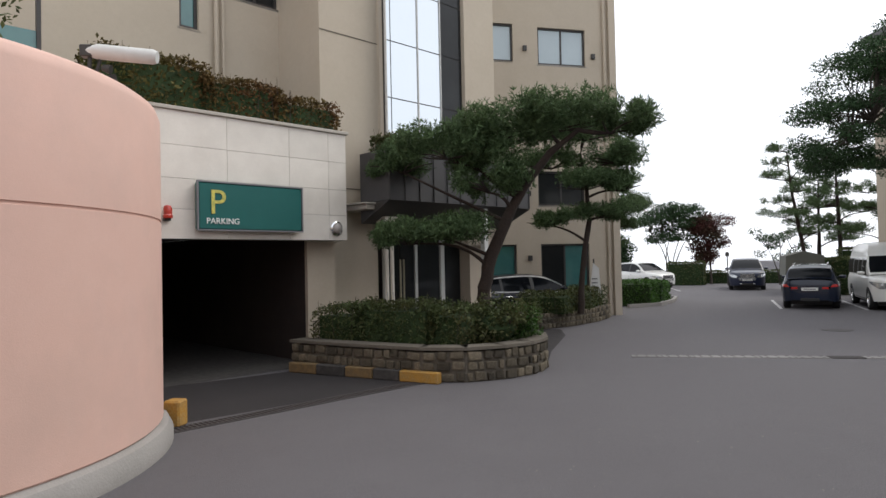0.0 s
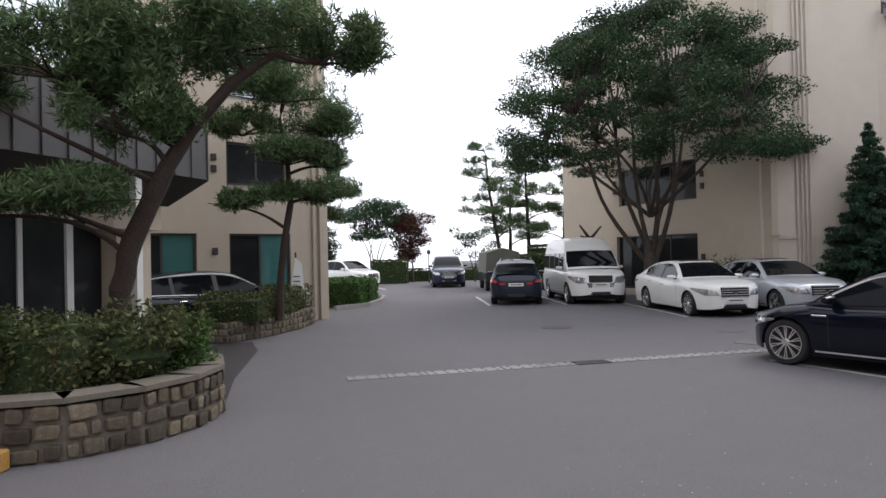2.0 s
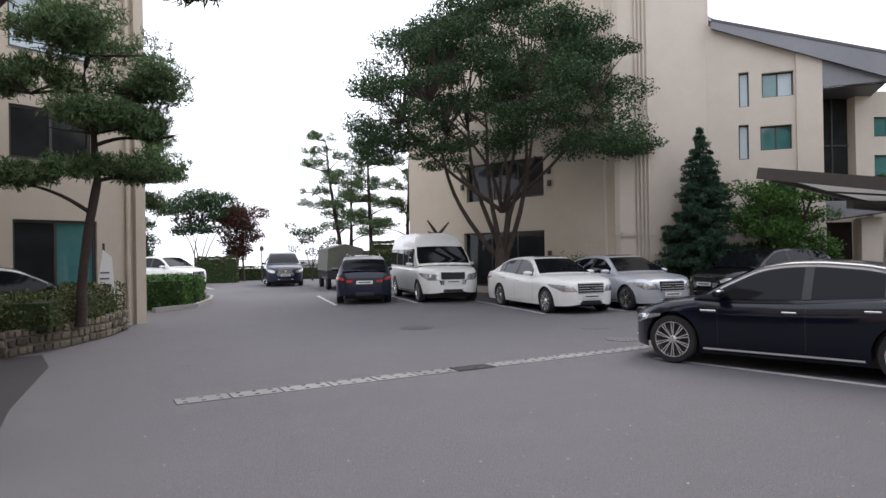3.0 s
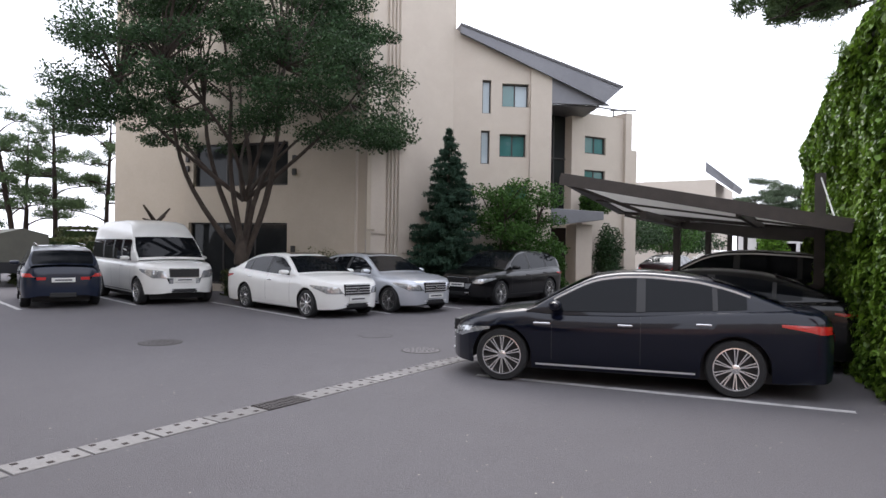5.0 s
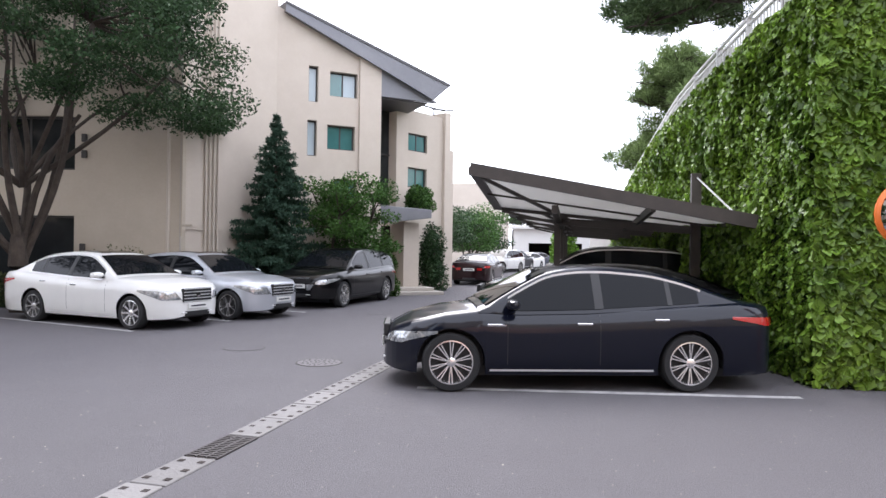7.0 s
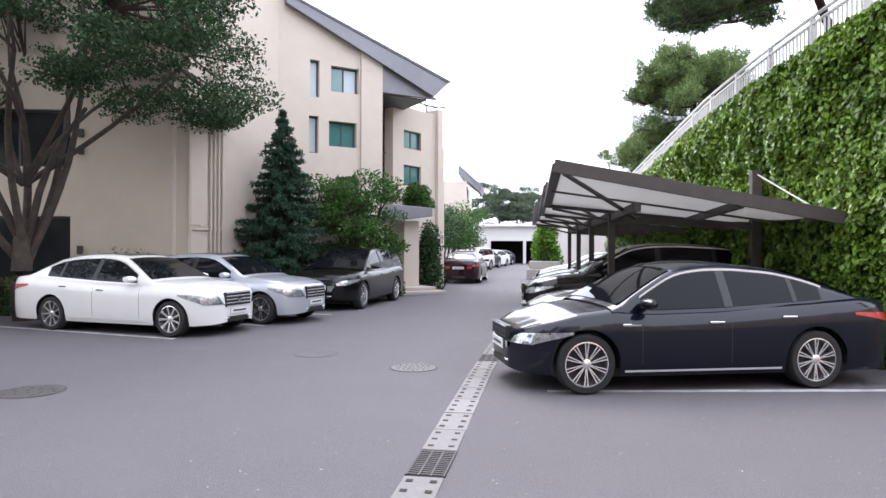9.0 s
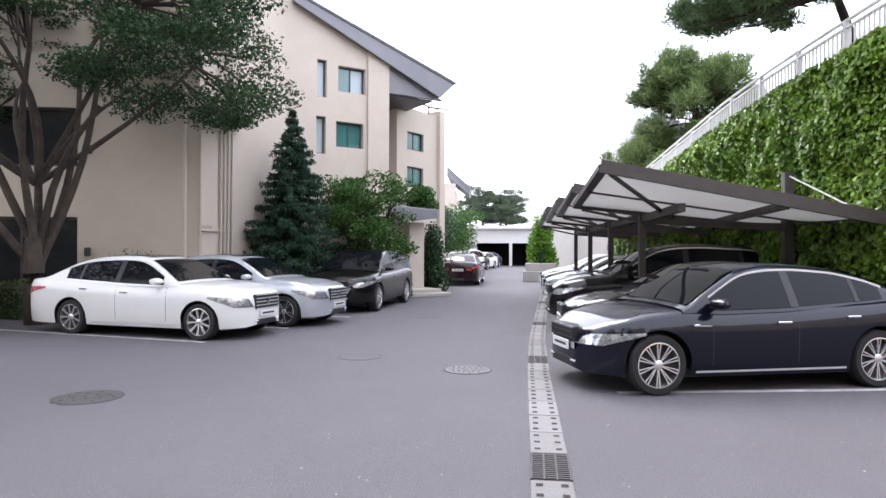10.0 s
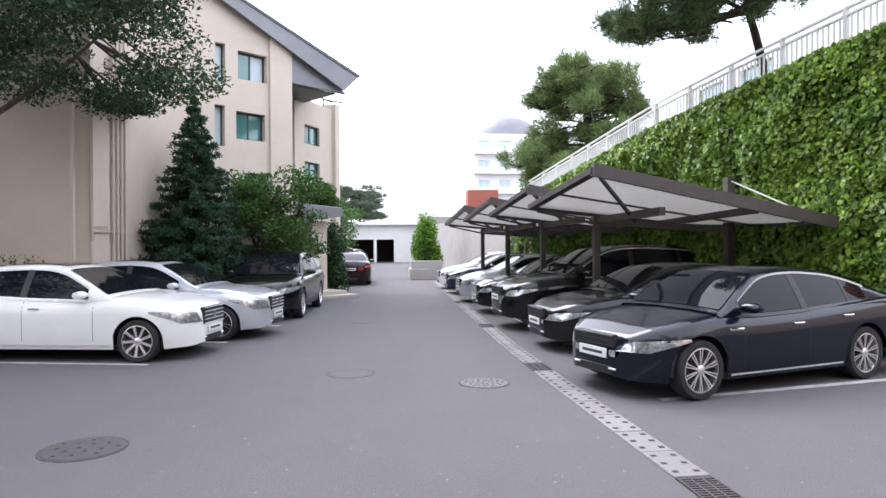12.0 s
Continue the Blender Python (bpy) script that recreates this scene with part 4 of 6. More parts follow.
site = FAR_SIDE
kb = thing("kerb", "pale concrete kerb round the shrubs", "kerb", kind="structure")
K = [(-2.3, 25.5), (-1.2, 27.0), (-0.9, 29.5), (-1.0, 32.0), (-2.5, 34.0)]
s = Shape()
for (ax, ay), (bx, by) in zip(K, K[1:]):
    s.bar((ax, ay, 0.07), (bx, by, 0.07), 0.14, 0.16)
part("kerb_stone", s, CONCRETE, kb)
site = COURT
kb2 = thing("kerb", "low concrete kerb in front of the cream building", "kerb", kind="structure")
part("kerb_stone", Shape().box(13.2, 17.0, 23.3, 23.45, 0, 0.14), CONCRETE, kb2, bevel=0.01)

# darker asphalt of the garage apron and of the lane to the entrance
site = GARAGE_SIDE
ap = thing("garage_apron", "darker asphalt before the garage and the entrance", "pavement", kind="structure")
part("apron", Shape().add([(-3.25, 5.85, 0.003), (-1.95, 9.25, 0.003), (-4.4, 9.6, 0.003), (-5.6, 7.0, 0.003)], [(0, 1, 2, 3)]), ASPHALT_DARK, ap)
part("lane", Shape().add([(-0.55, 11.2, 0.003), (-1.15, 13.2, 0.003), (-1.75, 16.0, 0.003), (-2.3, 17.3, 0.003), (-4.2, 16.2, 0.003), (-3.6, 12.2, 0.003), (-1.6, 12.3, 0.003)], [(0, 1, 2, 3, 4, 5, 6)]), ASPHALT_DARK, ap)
site = COURT
wr = thing("wall_east", "plain concrete wall end behind the traffic mirror", "wall", (9.69, 10.18, 0), 15.5, kind="structure")
part("wall", Shape().box(0.0, 0.3, -16, -2.2, 0, 4.8), CONCRETE, wr)

# mirror pole
mp = thing("mirror_pole", "orange steel pole with a round traffic mirror", "traffic mirror", (8.75, 8.70, 0), -84)
part("pole", Shape().cyl(0, 0, 0, 2.5, 0.045, 12), ORANGE, mp, smooth=True)
part("rim", Shape().lathe([(0.36, 0), (0.40, 0.03), (0.40, 0.08), (0.36, 0.12)], 28, pose(0, -0.05, 2.08, 90, 0, 0)), ORANGE, mp, smooth=True)
part("mirror", Shape().lathe([(0.36, 0.08), (0.24, 0.12), (0.12, 0.14), (0.001, 0.145)], 28, pose(0, -0.05, 2.08, 90, 0, 0)), GLASS_SKY, mp, smooth=True)

# unseen walls added behind the camera's start to close the place and give reflections
wsouth = thing("wall_south", "unseen cream wall added behind the start for reflections", "wall", (-14, -11, 0), 0, kind="structure")
part("wall", Shape().box(0, 34, -0.4, 0, 0, 9.0), CREAM, wsouth)
wwest = thing("wall_west", "unseen beige wall added beyond the round wall for reflections", "wall", (-9.5, -11, 0), 90, kind="structure")
part("wall", Shape().box(0.02, 11, 0, 0.4, 0, 12.0), BEIGE, wwest)


# ---- vehicles ----
def curve_at(points, x):
    if x <= points[0][0]:
        return points[0][1]
    for (a, p), (b, q) in zip(points, points[1:]):
        if x <= b:
            t = (x - a) / (b - a)
            return p + (q - p) * t
    return points[-1][1]


PROF = [(0, 0.955), (0.15, 0.984), (0.4, 1.0), (0.62, 0.999), (0.76, 1.002), (0.84, 0.992), (0.93, 0.968), (1, 0.935)]

SEDAN = dict(
    L=4.86, W=1.86, wb=2.81, fo=0.95, r=0.335, sill=0.20, tumble=0.30,
    deck=[(-2.43, 0.72), (-2.40, 0.93), (-2.30, 1.03), (-1.9, 1.07), (-1.2, 1.02), (0, 0.95), (0.8, 0.93), (1.25, 0.955), (1.7, 0.90), (2.1, 0.80), (2.33, 0.70), (2.40, 0.63), (2.43, 0.50)],
    roof=[(-1.98, 1.06), (-1.6, 1.20), (-1.25, 1.33), (-0.85, 1.42), (-0.3, 1.463), (0.1, 1.455), (0.45, 1.40), (0.85, 1.20), (1.30, 0.945)],
    glass=(1.22, 0.44, -1.05, -1.86), side=[(-1.42, -1.08), (-1.03, -0.22), (-0.12, 0.92)], doors=(-1.05, -0.17, 0.95), handles=(-0.92, 0.02))
SUV = dict(
    L=4.70, W=1.90, wb=2.80, fo=0.90, r=0.36, sill=0.26, tumble=0.24,
    deck=[(-2.35, 0.80), (-2.32, 1.0), (-2.28, 1.10), (-1.6, 1.13), (0, 1.06), (0.9, 1.05), (1.2, 1.07), (1.7, 1.02), (2.1, 0.92), (2.27, 0.80), (2.33, 0.70), (2.35, 0.55)],
    roof=[(-2.26, 1.10), (-2.05, 1.40), (-1.85, 1.56), (-1.3, 1.64), (-0.5, 1.68), (0.0, 1.665), (0.35, 1.60), (0.75, 1.38), (1.22, 1.06)],
    glass=(1.15, 0.36, -1.88, -2.24), side=[(-1.95, -1.22), (-1.15, -0.22), (-0.12, 0.82)], doors=(-1.18, -0.17, 0.9), handles=(-1.0, 0.02))
VAN = dict(
    L=5.60, W=2.02, wb=3.43, fo=0.86, r=0.37, sill=0.30, tumble=0.20,
    deck=[(-2.80, 0.85), (-2.78, 1.10), (-2.74, 1.20), (0, 1.18), (1.55, 1.16), (1.85, 1.18), (2.3, 1.12), (2.66, 1.03), (2.74, 0.96), (2.78, 0.85), (2.80, 0.62)],
    roof=[(-2.74, 1.19), (-2.66, 1.9), (-2.5, 2.22), (-1.8, 2.32), (0.2, 2.34), (0.75, 2.26), (1.05, 2.02), (1.25, 1.82), (1.88, 1.17)],
    glass=(1.80, 1.24, -2.66, -2.72), side=[(-2.45, -1.35), (-1.25, -0.35), (-0.25, 0.45), (0.58, 1.30)], doors=(-0.3, 0.52, 1.45), handles=(0.62,), side_top=1.78)


def scaled(p, L=None, W=None, H=None):
    """A copy of a car's measures, stretched to another length, width and height."""
    q = dict(p)
    fx = (L or p["L"]) / p["L"]
    fz = H / max(z for _, z in p["roof"]) if H else 1.0
    for k in ("deck", "roof"):
        q[k] = [(x * fx, z * fz) for x, z in p[k]]
    q["L"], q["W"], q["wb"], q["fo"] = p["L"] * fx, W or p["W"], p["wb"] * fx, p["fo"] * fx
    q["glass"] = tuple(x * fx for x in p["glass"])
    q["side"] = [(a * fx, b * fx) for a, b in p["side"]]
    q["doors"] = tuple(x * fx for x in p["doors"])
    q["handles"] = tuple(x * fx for x in p["handles"])
    return q


def wheel_mesh(r, width, spokes, twin):
    tyre = Shape().lathe([(r * 0.74, -width / 2), (r * 0.93, -width / 2), (r, -width * 0.36), (r, width * 0.36), (r * 0.94, width / 2), (r * 0.76, width / 2), (r * 0.74, width * 0.40)], 30)
    rim = Shape().lathe([(r * 0.77, width * 0.46), (r * 0.71, width * 0.47), (r * 0.69, width * 0.30), (r * 0.68, -width * 0.3)], 30)
    rim.lathe([(r * 0.16, width * 0.30), (r * 0.16, width * 0.42), (r * 0.12, width * 0.45), (0.001, width * 0.45)], 16)
    for k in range(spokes):
        for off in ((-0.14, 0.14) if twin else (0.0,)):
            a = 2 * math.pi * k / spokes + off * 6 / spokes
            w = r * (0.019 if twin else 0.055)
            m = Matrix.Rotation(a, 4, "Z")
            rim.add([m @ Vector(p) for p in ((r * 0.1, -w, width * 0.38), (r * 0.70, -w * 1.2, width * 0.44), (r * 0.70, w * 1.2, width * 0.44), (r * 0.1, w, width * 0.38), (r * 0.1, -w, width * 0.26), (r * 0.70, -w, width * 0.34), (r * 0.70, w, width * 0.34), (r * 0.1, w, width * 0.26))], [(0, 1, 2, 3), (0, 4, 5, 1), (3, 2, 6, 7)])
    # black disc added behind the spokes for the wheel's inner shade
    back = Shape().lathe([(r * 0.69, width * 0.12), (0.001, width * 0.12)], 24)
    return tyre.mesh("tyre", TYRE, smooth=True), rim.mesh("rim", ALLOY, smooth=True), back.mesh("brake_disc", TRIM_BLACK)


def car(name, label, category, P, body_mat, at, heading, spokes=10, twin=False, group="parked cars", chrome=True, plate=True, rails=False, lamps_tall=0.13, grille="slats", sunroof=False):
    """heading: degrees clockwise from +y."""
    L, W, wb, r, sill = P["L"], P["W"], P["wb"], P["r"], P["sill"]
    root = thing(name, label, category, (at[0], at[1], 0), 90 - heading, group)
    xf, xr = L / 2 - P["fo"], L / 2 - P["fo"] - wb
    R = r + 0.055
    deck, roof = P["deck"], P["roof"]
    H = max(z for _, z in roof)

    def half(x):
        f = max(0.0, (x - (L / 2 - 0.85)) / 0.85)
        b = max(0.0, (-(L / 2 - 0.6) - x) / 0.6)
        return W / 2 * (1 - 0.15 * f**2 - 0.42 * f**4) * (1 - 0.06 * b**2 - 0.26 * b**5)

    def low(x):
        z = sill + 0.04 * max(0, abs(x) - L / 2 + 0.5)
        for c in (xf, xr):
            if abs(x - c) < R:
                z = max(z, r + math.sqrt(R * R - (x - c) ** 2))
        return z

    def shoulder(x):
        return curve_at(deck, x) - 0.045

    def side_y(x, z):
        h = (z - sill) / max(0.05, shoulder(x) - sill)
        return half(x) * curve_at(PROF, min(1, max(0, h)))

    xs = {-L / 2, L / 2, *[-L / 2 + L * k / 30 for k in range(31)], *[x for x, _ in deck], L / 2 - 0.02, L / 2 - 0.05, L / 2 - 0.09, L / 2 - 0.14, -L / 2 + 0.02, -L / 2 + 0.05, -L / 2 + 0.10}
    for c in (xf, xr):
        xs |= {c + R * math.cos(math.pi * k / 14) for k in range(15)} | {c + R + 0.004, c - R - 0.004}
    xs = sorted(x for x in xs if -L / 2 <= x <= L / 2)
    rows = []
    for x in xs:
        zb, sh, d = low(x), shoulder(x), curve_at(deck, x)
        zb = min(zb, sh - 0.06)
        ring = [(side_y(x, zb + (sh - zb) * k), zb + (sh - zb) * k) for k in (0, 0.1, 0.25, 0.42, 0.6, 0.74, 0.84, 0.93, 1)]
        # the nose and tail round off over their last hand's width
        e = min(1.0, min(L / 2 - x, x + L / 2) / 0.14)
        e = math.sqrt(max(0.0, 1 - (1 - e) ** 2))
        w = half(x)
        ring += [(w * 0.90, d - 0.012), (w * 0.70, d + 0.008), (w * 0.40, d + 0.02), (0, d + 0.026)]
        mid = (zb + d) / 2
        ring = [(y * (0.90 + 0.10 * e), mid + (z - mid) * (0.80 + 0.20 * e)) for y, z in ring]
        rows.append([(x, -y, z) for y, z in ring] + [(x, y, z) for y, z in ring[-2::-1]])
    s = Shape().grid(rows)
    n = len(rows[0])
    s.f += [tuple(range(n))[::-1], tuple(len(rows) * n - n + k for k in range(n))]
    part("body", s, body_mat, root, smooth=True)
    part("underbody", Shape().box(-L / 2 + 0.5, L / 2 - 0.5, -W / 2 + 0.26, W / 2 - 0.26, 0.15, 0.6), TRIM_BLACK, root)

    # cabin

    def cab_y(x, z):
        t = max(0.0, (z - 0.93 * H * 0.68) / (H - 0.93 * H * 0.68))
        return min(half(x), W / 2 * 0.985) * 0.945 - P["tumble"] * t**1.15

    rx = sorted({x for x, _ in roof} | {roof[0][0] + (roof[-1][0] - roof[0][0]) * k / 26 for k in range(27)})

    def top(x):
        # rounded between the corner points
        return sum(curve_at(roof, min(max(x + e, roof[0][0]), roof[-1][0])) for e in (-0.12, -0.06, 0, 0.06, 0.12)) / 5

    rows = []
    for x in rx:
        zt, zb = top(x), curve_at(deck, x) - 0.03
        zt = max(zt, zb + 0.01)
        ring = [(cab_y(x, zb), zb)] + [(cab_y(x, zb + (zt - 0.03 - zb) * k), zb + (zt - 0.03 - zb) * k) for k in (0.33, 0.66, 1)]
        y = cab_y(x, zt)
        ring += [(y - 0.035, zt - 0.004), (y * 0.66, zt + 0.012), (y * 0.33, zt + 0.02), (0, zt + 0.022)]
        rows.append([(x, -a, z) for a, z in ring] + [(x, a, z) for a, z in ring[-2::-1]])
    part("cabin", Shape().grid(rows), body_mat, root, smooth=True)
    g0, g1, g2, g3 = P["glass"]

    def screen(a, b, nm):
        rows = []
        for k in range(9):
            x = a + (b - a) * k / 8
            zt = max(top(x), curve_at(deck, x) - 0.02)
            y = cab_y(x, zt) - 0.05
            rows.append([(x, y * q, zt + 0.014 + 0.020 * (1 - q * q)) for q in (-1, -0.66, -0.33, 0, 0.33, 0.66, 1)])
        part(nm, Shape().grid(rows), CAR_GLASS, root, smooth=True)

    screen(g0, g1, "windscreen")
    screen(g2, g3, "rear_window")
    if sunroof:
        rows = [[(x, y, top(x) + 0.026) for y in (-0.42, -0.2, 0, 0.2, 0.42)] for x in (-0.75, -0.5, -0.2, 0.05, 0.22)]
        part("sunroof", Shape().grid(rows), CAR_GLASS, root, smooth=True)
    for sg in (-1, 1):
        for a, b in P["side"]:
            rows = []
            for k in range(9):
                x = a + (b - a) * k / 8
                z0, z1 = curve_at(deck, x) + 0.018, min(top(x) - 0.075, P.get("side_top", 9))
                z1 = max(z1, z0 + 0.01)
                rows.append([(x, sg * (cab_y(x, z0 + (z1 - z0) * q) + 0.006), z0 + (z1 - z0) * q) for q in (0, 0.33, 0.66, 1)])
            part("side_window", Shape().grid(rows), CAR_GLASS, root, smooth=True)
        for (_, a), (b, _) in zip(P["side"], P["side"][1:]):
            rows = []
            for x in (a - 0.005, (a + b) / 2, b + 0.005):
                z0, z1 = curve_at(deck, x) + 0.016, min(top(x) - 0.07, P.get("side_top", 9))
                rows.append([(x, sg * (cab_y(x, z0 + (z1 - z0) * q) + 0.010), z0 + (z1 - z0) * q) for q in (0, 0.33, 0.66, 1)])
            part("pillar", Shape().grid(rows), TRIM_BLACK, root, "gloss black pillar", smooth=True)
        lo, hi = P["side"][0][0], P["side"][-1][1]
        if chrome:
            rows = []
            for k in range(25):
                x = lo - 0.04 + (hi + 0.06 - lo) * k / 24
                z = max(min(top(x) - 0.055, P.get("side_top", 9)), curve_at(deck, x) + 0.012)
                rows.append([(x, sg * (cab_y(x, z) + 0.016), z - 0.012), (x, sg * (cab_y(x, z) + 0.016), z + 0.014)])
            part("window_trim", Shape().grid(rows), SATIN, root, smooth=True)
        if chrome and chrome != "arc":
            rows = [[(x, sg * (cab_y(x, curve_at(deck, x) + 0.005) + 0.012), curve_at(deck, x) - 0.004), (x, sg * (cab_y(x, curve_at(deck, x) + 0.015) + 0.012), curve_at(deck, x) + 0.012)] for x in [lo + (hi - lo) * k / 12 for k in range(13)]]
            part("waist_trim", Shape().grid(rows), SATIN, root, smooth=True)
        # door gaps, sill strip, handles, mirror
        for x in P["doors"]:
            zs_ = [sill + 0.12 + (shoulder(x) - sill - 0.12) * k / 8 for k in range(9)]
            if low(x) < sill + 0.2:
                part("door_gap", Shape().grid([[(x - 0.004, sg * (side_y(x, z) + 0.002), z), (x + 0.004, sg * (side_y(x, z) + 0.002), z)] for z in zs_]), TRIM_BLACK, root)
        a, b = xr + R + 0.05, xf - R - 0.05
        rows = [[(x, sg * (side_y(x, sill + 0.055) + 0.004), sill + 0.04), (x, sg * (side_y(x, sill + 0.075) + 0.006), sill + 0.065)] for x in [a + (b - a) * k / 10 for k in range(11)]]
        part("sill_strip", Shape().grid(rows), SATIN if chrome else TRIM_BLACK, root, smooth=True)
        for x in P["handles"]:
            z = shoulder(x) - 0.10
            y = side_y(x, z)
            part("door_handle", Shape().box(x - 0.09, x + 0.09, sg * y - 0.012, sg * y + 0.022 if sg > 0 else sg * y + 0.012, z - 0.013, z + 0.013) if sg > 0 else Shape().box(x - 0.09, x + 0.09, -y - 0.022, -y + 0.012, z - 0.013, z + 0.013), CHROME if chrome else body_mat, root, bevel=0.006)
        x = P["side"][-1][1] - 0.02
        z = curve_at(deck, x) + 0.09
        m = Shape().lathe([(0.001, -0.11), (0.055, -0.10), (0.08, -0.05), (0.085, 0.03), (0.07, 0.09), (0.001, 0.10)], 12, pose(x, sg * (cab_y(x, z) + 0.16), z, 90, 0, 0) @ Matrix.Diagonal((0.95, 0.72, 1.15, 1)))
        mir = part("door_mirror", m, body_mat, root, smooth=True)
        part("mirror_arm", Shape().bar((x + 0.03, sg * (cab_y(x, z) - 0.02), z - 0.05), (x, sg * (cab_y(x, z) + 0.10), z - 0.04), 0.05, 0.03), TRIM_BLACK, mir)
        # lamps wrap round the corners
        for end, nm, mat in ((1, "headlamp", LAMP_CLEAR), (-1, "tail_lamp", LAMP_RED)):
            xe = end * L / 2
            pts = [(xe - end * q, None) for q in (0.62, 0.45, 0.3, 0.2, 0.12, 0.06, 0.0)]
            rows = []
            for k, (x, _) in enumerate(pts):
                zt = shoulder(xe - end * 0.34) - (0.05 if end > 0 else 0.10)
                grow = 0.03 + lamps_tall * (1.0 if end > 0 else 0.6) * min(1, k / 3)
                za, zc = zt - grow, zt - 0.02 * k / 6 - (0.04 * k / 6 if end > 0 else 0)
                zc = min(zc, curve_at(deck, x) - 0.03)
                rows.append([(x, sg * (side_y(x, za + (zc - za) * q) + 0.007), za + (zc - za) * q) for q in (0, 0.35, 0.7, 1)])
            y_in = half(xe) * (0.70 if end > 0 else 0.62)
            za, zc = rows[-1][0][2], rows[-1][-1][2]
            rows.append([(xe + end * 0.008, sg * y_in, za + (zc - za) * q) for q in (0, 0.35, 0.7, 1)])
            part(nm, Shape().grid(rows), mat, root, smooth=True)
        for c in (xf, xr):
            yy = W / 2 - 0.02
            arc = [math.radians(-8 + 196 * k / 18) for k in range(19)]
            s = Shape().grid([[(c + (R - 0.004) * math.cos(a), sg * (yy - 0.02), r + (R - 0.004) * math.sin(a)), (c + (R - 0.004) * math.cos(a), sg * (yy - 0.30), r + (R - 0.004) * math.sin(a))] for a in arc])
            s.add([(c, sg * (yy - 0.29), r)] + [(c + R * math.cos(a), sg * (yy - 0.29), r + R * math.sin(a)) for a in arc], [(0, k, k + 1) for k in range(1, 19)])
            part("wheel_arch", s, TRIM_BLACK, root)
    if rails:
        for sg in (-1, 1):
            part("roof_rail", Shape().bar((-1.5 * L / 4.7, sg * (cab_y(0, H) - 0.06), H + 0.02), (0.1, sg * (cab_y(0, H) - 0.06), H + 0.05), 0.035), CHROME, root)
    # grille, intake, plate
    w, zt = half(L / 2), shoulder(L / 2 - 0.34)
    zg0, zg1 = zt - lamps_tall - (0.13 if grille == "slats" else 0.05), zt - 0.03
    gw = 0.92
    gr = part("grille", Shape().box(L / 2 - 0.06, L / 2 + 0.012, -w * gw, w * gw, zg0, zg1), TRIM_BLACK, root, bevel=0.01)
    k = 4 if grille == "slats" else 2
    for i in range(k + 1):
        z = zg0 + 0.012 + (zg1 - zg0 - 0.024) * i / k
        part("slat", Shape().box(L / 2 + 0.0125, L / 2 + 0.022, -w * (gw - 0.03), w * (gw - 0.03), z - 0.007, z + 0.007), SATIN if grille == "slats" else (CHROME if i == k else TRIM_BLACK), gr)
    if grille == "slats":
        part("badge", Shape().lathe([(0.001, 0), (0.05, 0), (0.05, 0.012), (0.001, 0.014)], 16, pose(L / 2 + 0.018, 0, (zg0 + zg1) / 2, 0, 90, 0)), CHROME, gr)
    part("air_intake", Shape().box(L / 2 - 0.05, L / 2 + 0.008, -w * 0.8, w * 0.8, sill + 0.05, sill + 0.15), TRIM_BLACK, root, bevel=0.01)
    for sg in (-1, 1):
        part("fog_lamp", Shape().box(L / 2 - 0.07, L / 2 + 0.012, sg * w * 0.82 - 0.06, sg * w * 0.82 + 0.06, sill + 0.11, sill + 0.135), SATIN, root, bevel=0.006)
    part("rear_bumper", Shape().box(-L / 2 - 0.012, -L / 2 + 0.06, -w * 0.75, w * 0.75, sill + 0.02, sill + 0.14), TRIM_BLACK, root, bevel=0.012)
    for end in ((1, -1) if plate else ()):
        x = end * (L / 2 + 0.024)
        z = (zg0 - 0.075) if end > 0 else shoulder(-L / 2 + 0.3) - 0.28
        pl = part("number_plate", Shape().box(x - 0.008, x + 0.008, -0.26, 0.26, z - 0.055, z + 0.055), PLATE, root, bevel=0.003)
        part("plate_bar", Shape().box(x + end * 0.0085, x + end * 0.010, -0.19, 0.19, z - 0.016, z + 0.016), INK, pl)
    key = (round(r, 3), spokes, twin)
    if key not in WHEELS:
        WHEELS[key] = wheel_mesh(r, 0.225, spokes, twin)
    for c in (xf, xr):
        for sg in (-1, 1):
            t = part("wheel", WHEELS[key][0], None, root)
            t.matrix_basis = pose(c, sg * (W / 2 - 0.125), r, -90 * sg, 0, 0) @ pose(0, 0, 0, 0, 0, 17 * sg)
            part("rim", WHEELS[key][1], None, t)
            part("brake_disc", WHEELS[key][2], None, t)
    return root


WHEELS = {}
BLACK_PAINT = paint("black_blue_paint", (0.0025, 0.0038, 0.011))
BLACK_PAINT_B = paint("black_paint", (0.004, 0.004, 0.0045))
WHITE_PAINT = paint("white_paint", (0.74, 0.735, 0.71), 0.0)
SILVER_PAINT = paint("silver_paint", (0.55, 0.57, 0.61), 0.5)
RED_PAINT = paint("dark_red_paint", (0.016, 0.004, 0.006))
BLUE_PAINT = paint("dark_blue_paint", (0.012, 0.017, 0.034))
GREY_PAINT = paint("dark_grey_paint", (0.035, 0.036, 0.04))
NAVY_PAINT = paint("navy_paint", (0.014, 0.018, 0.04))

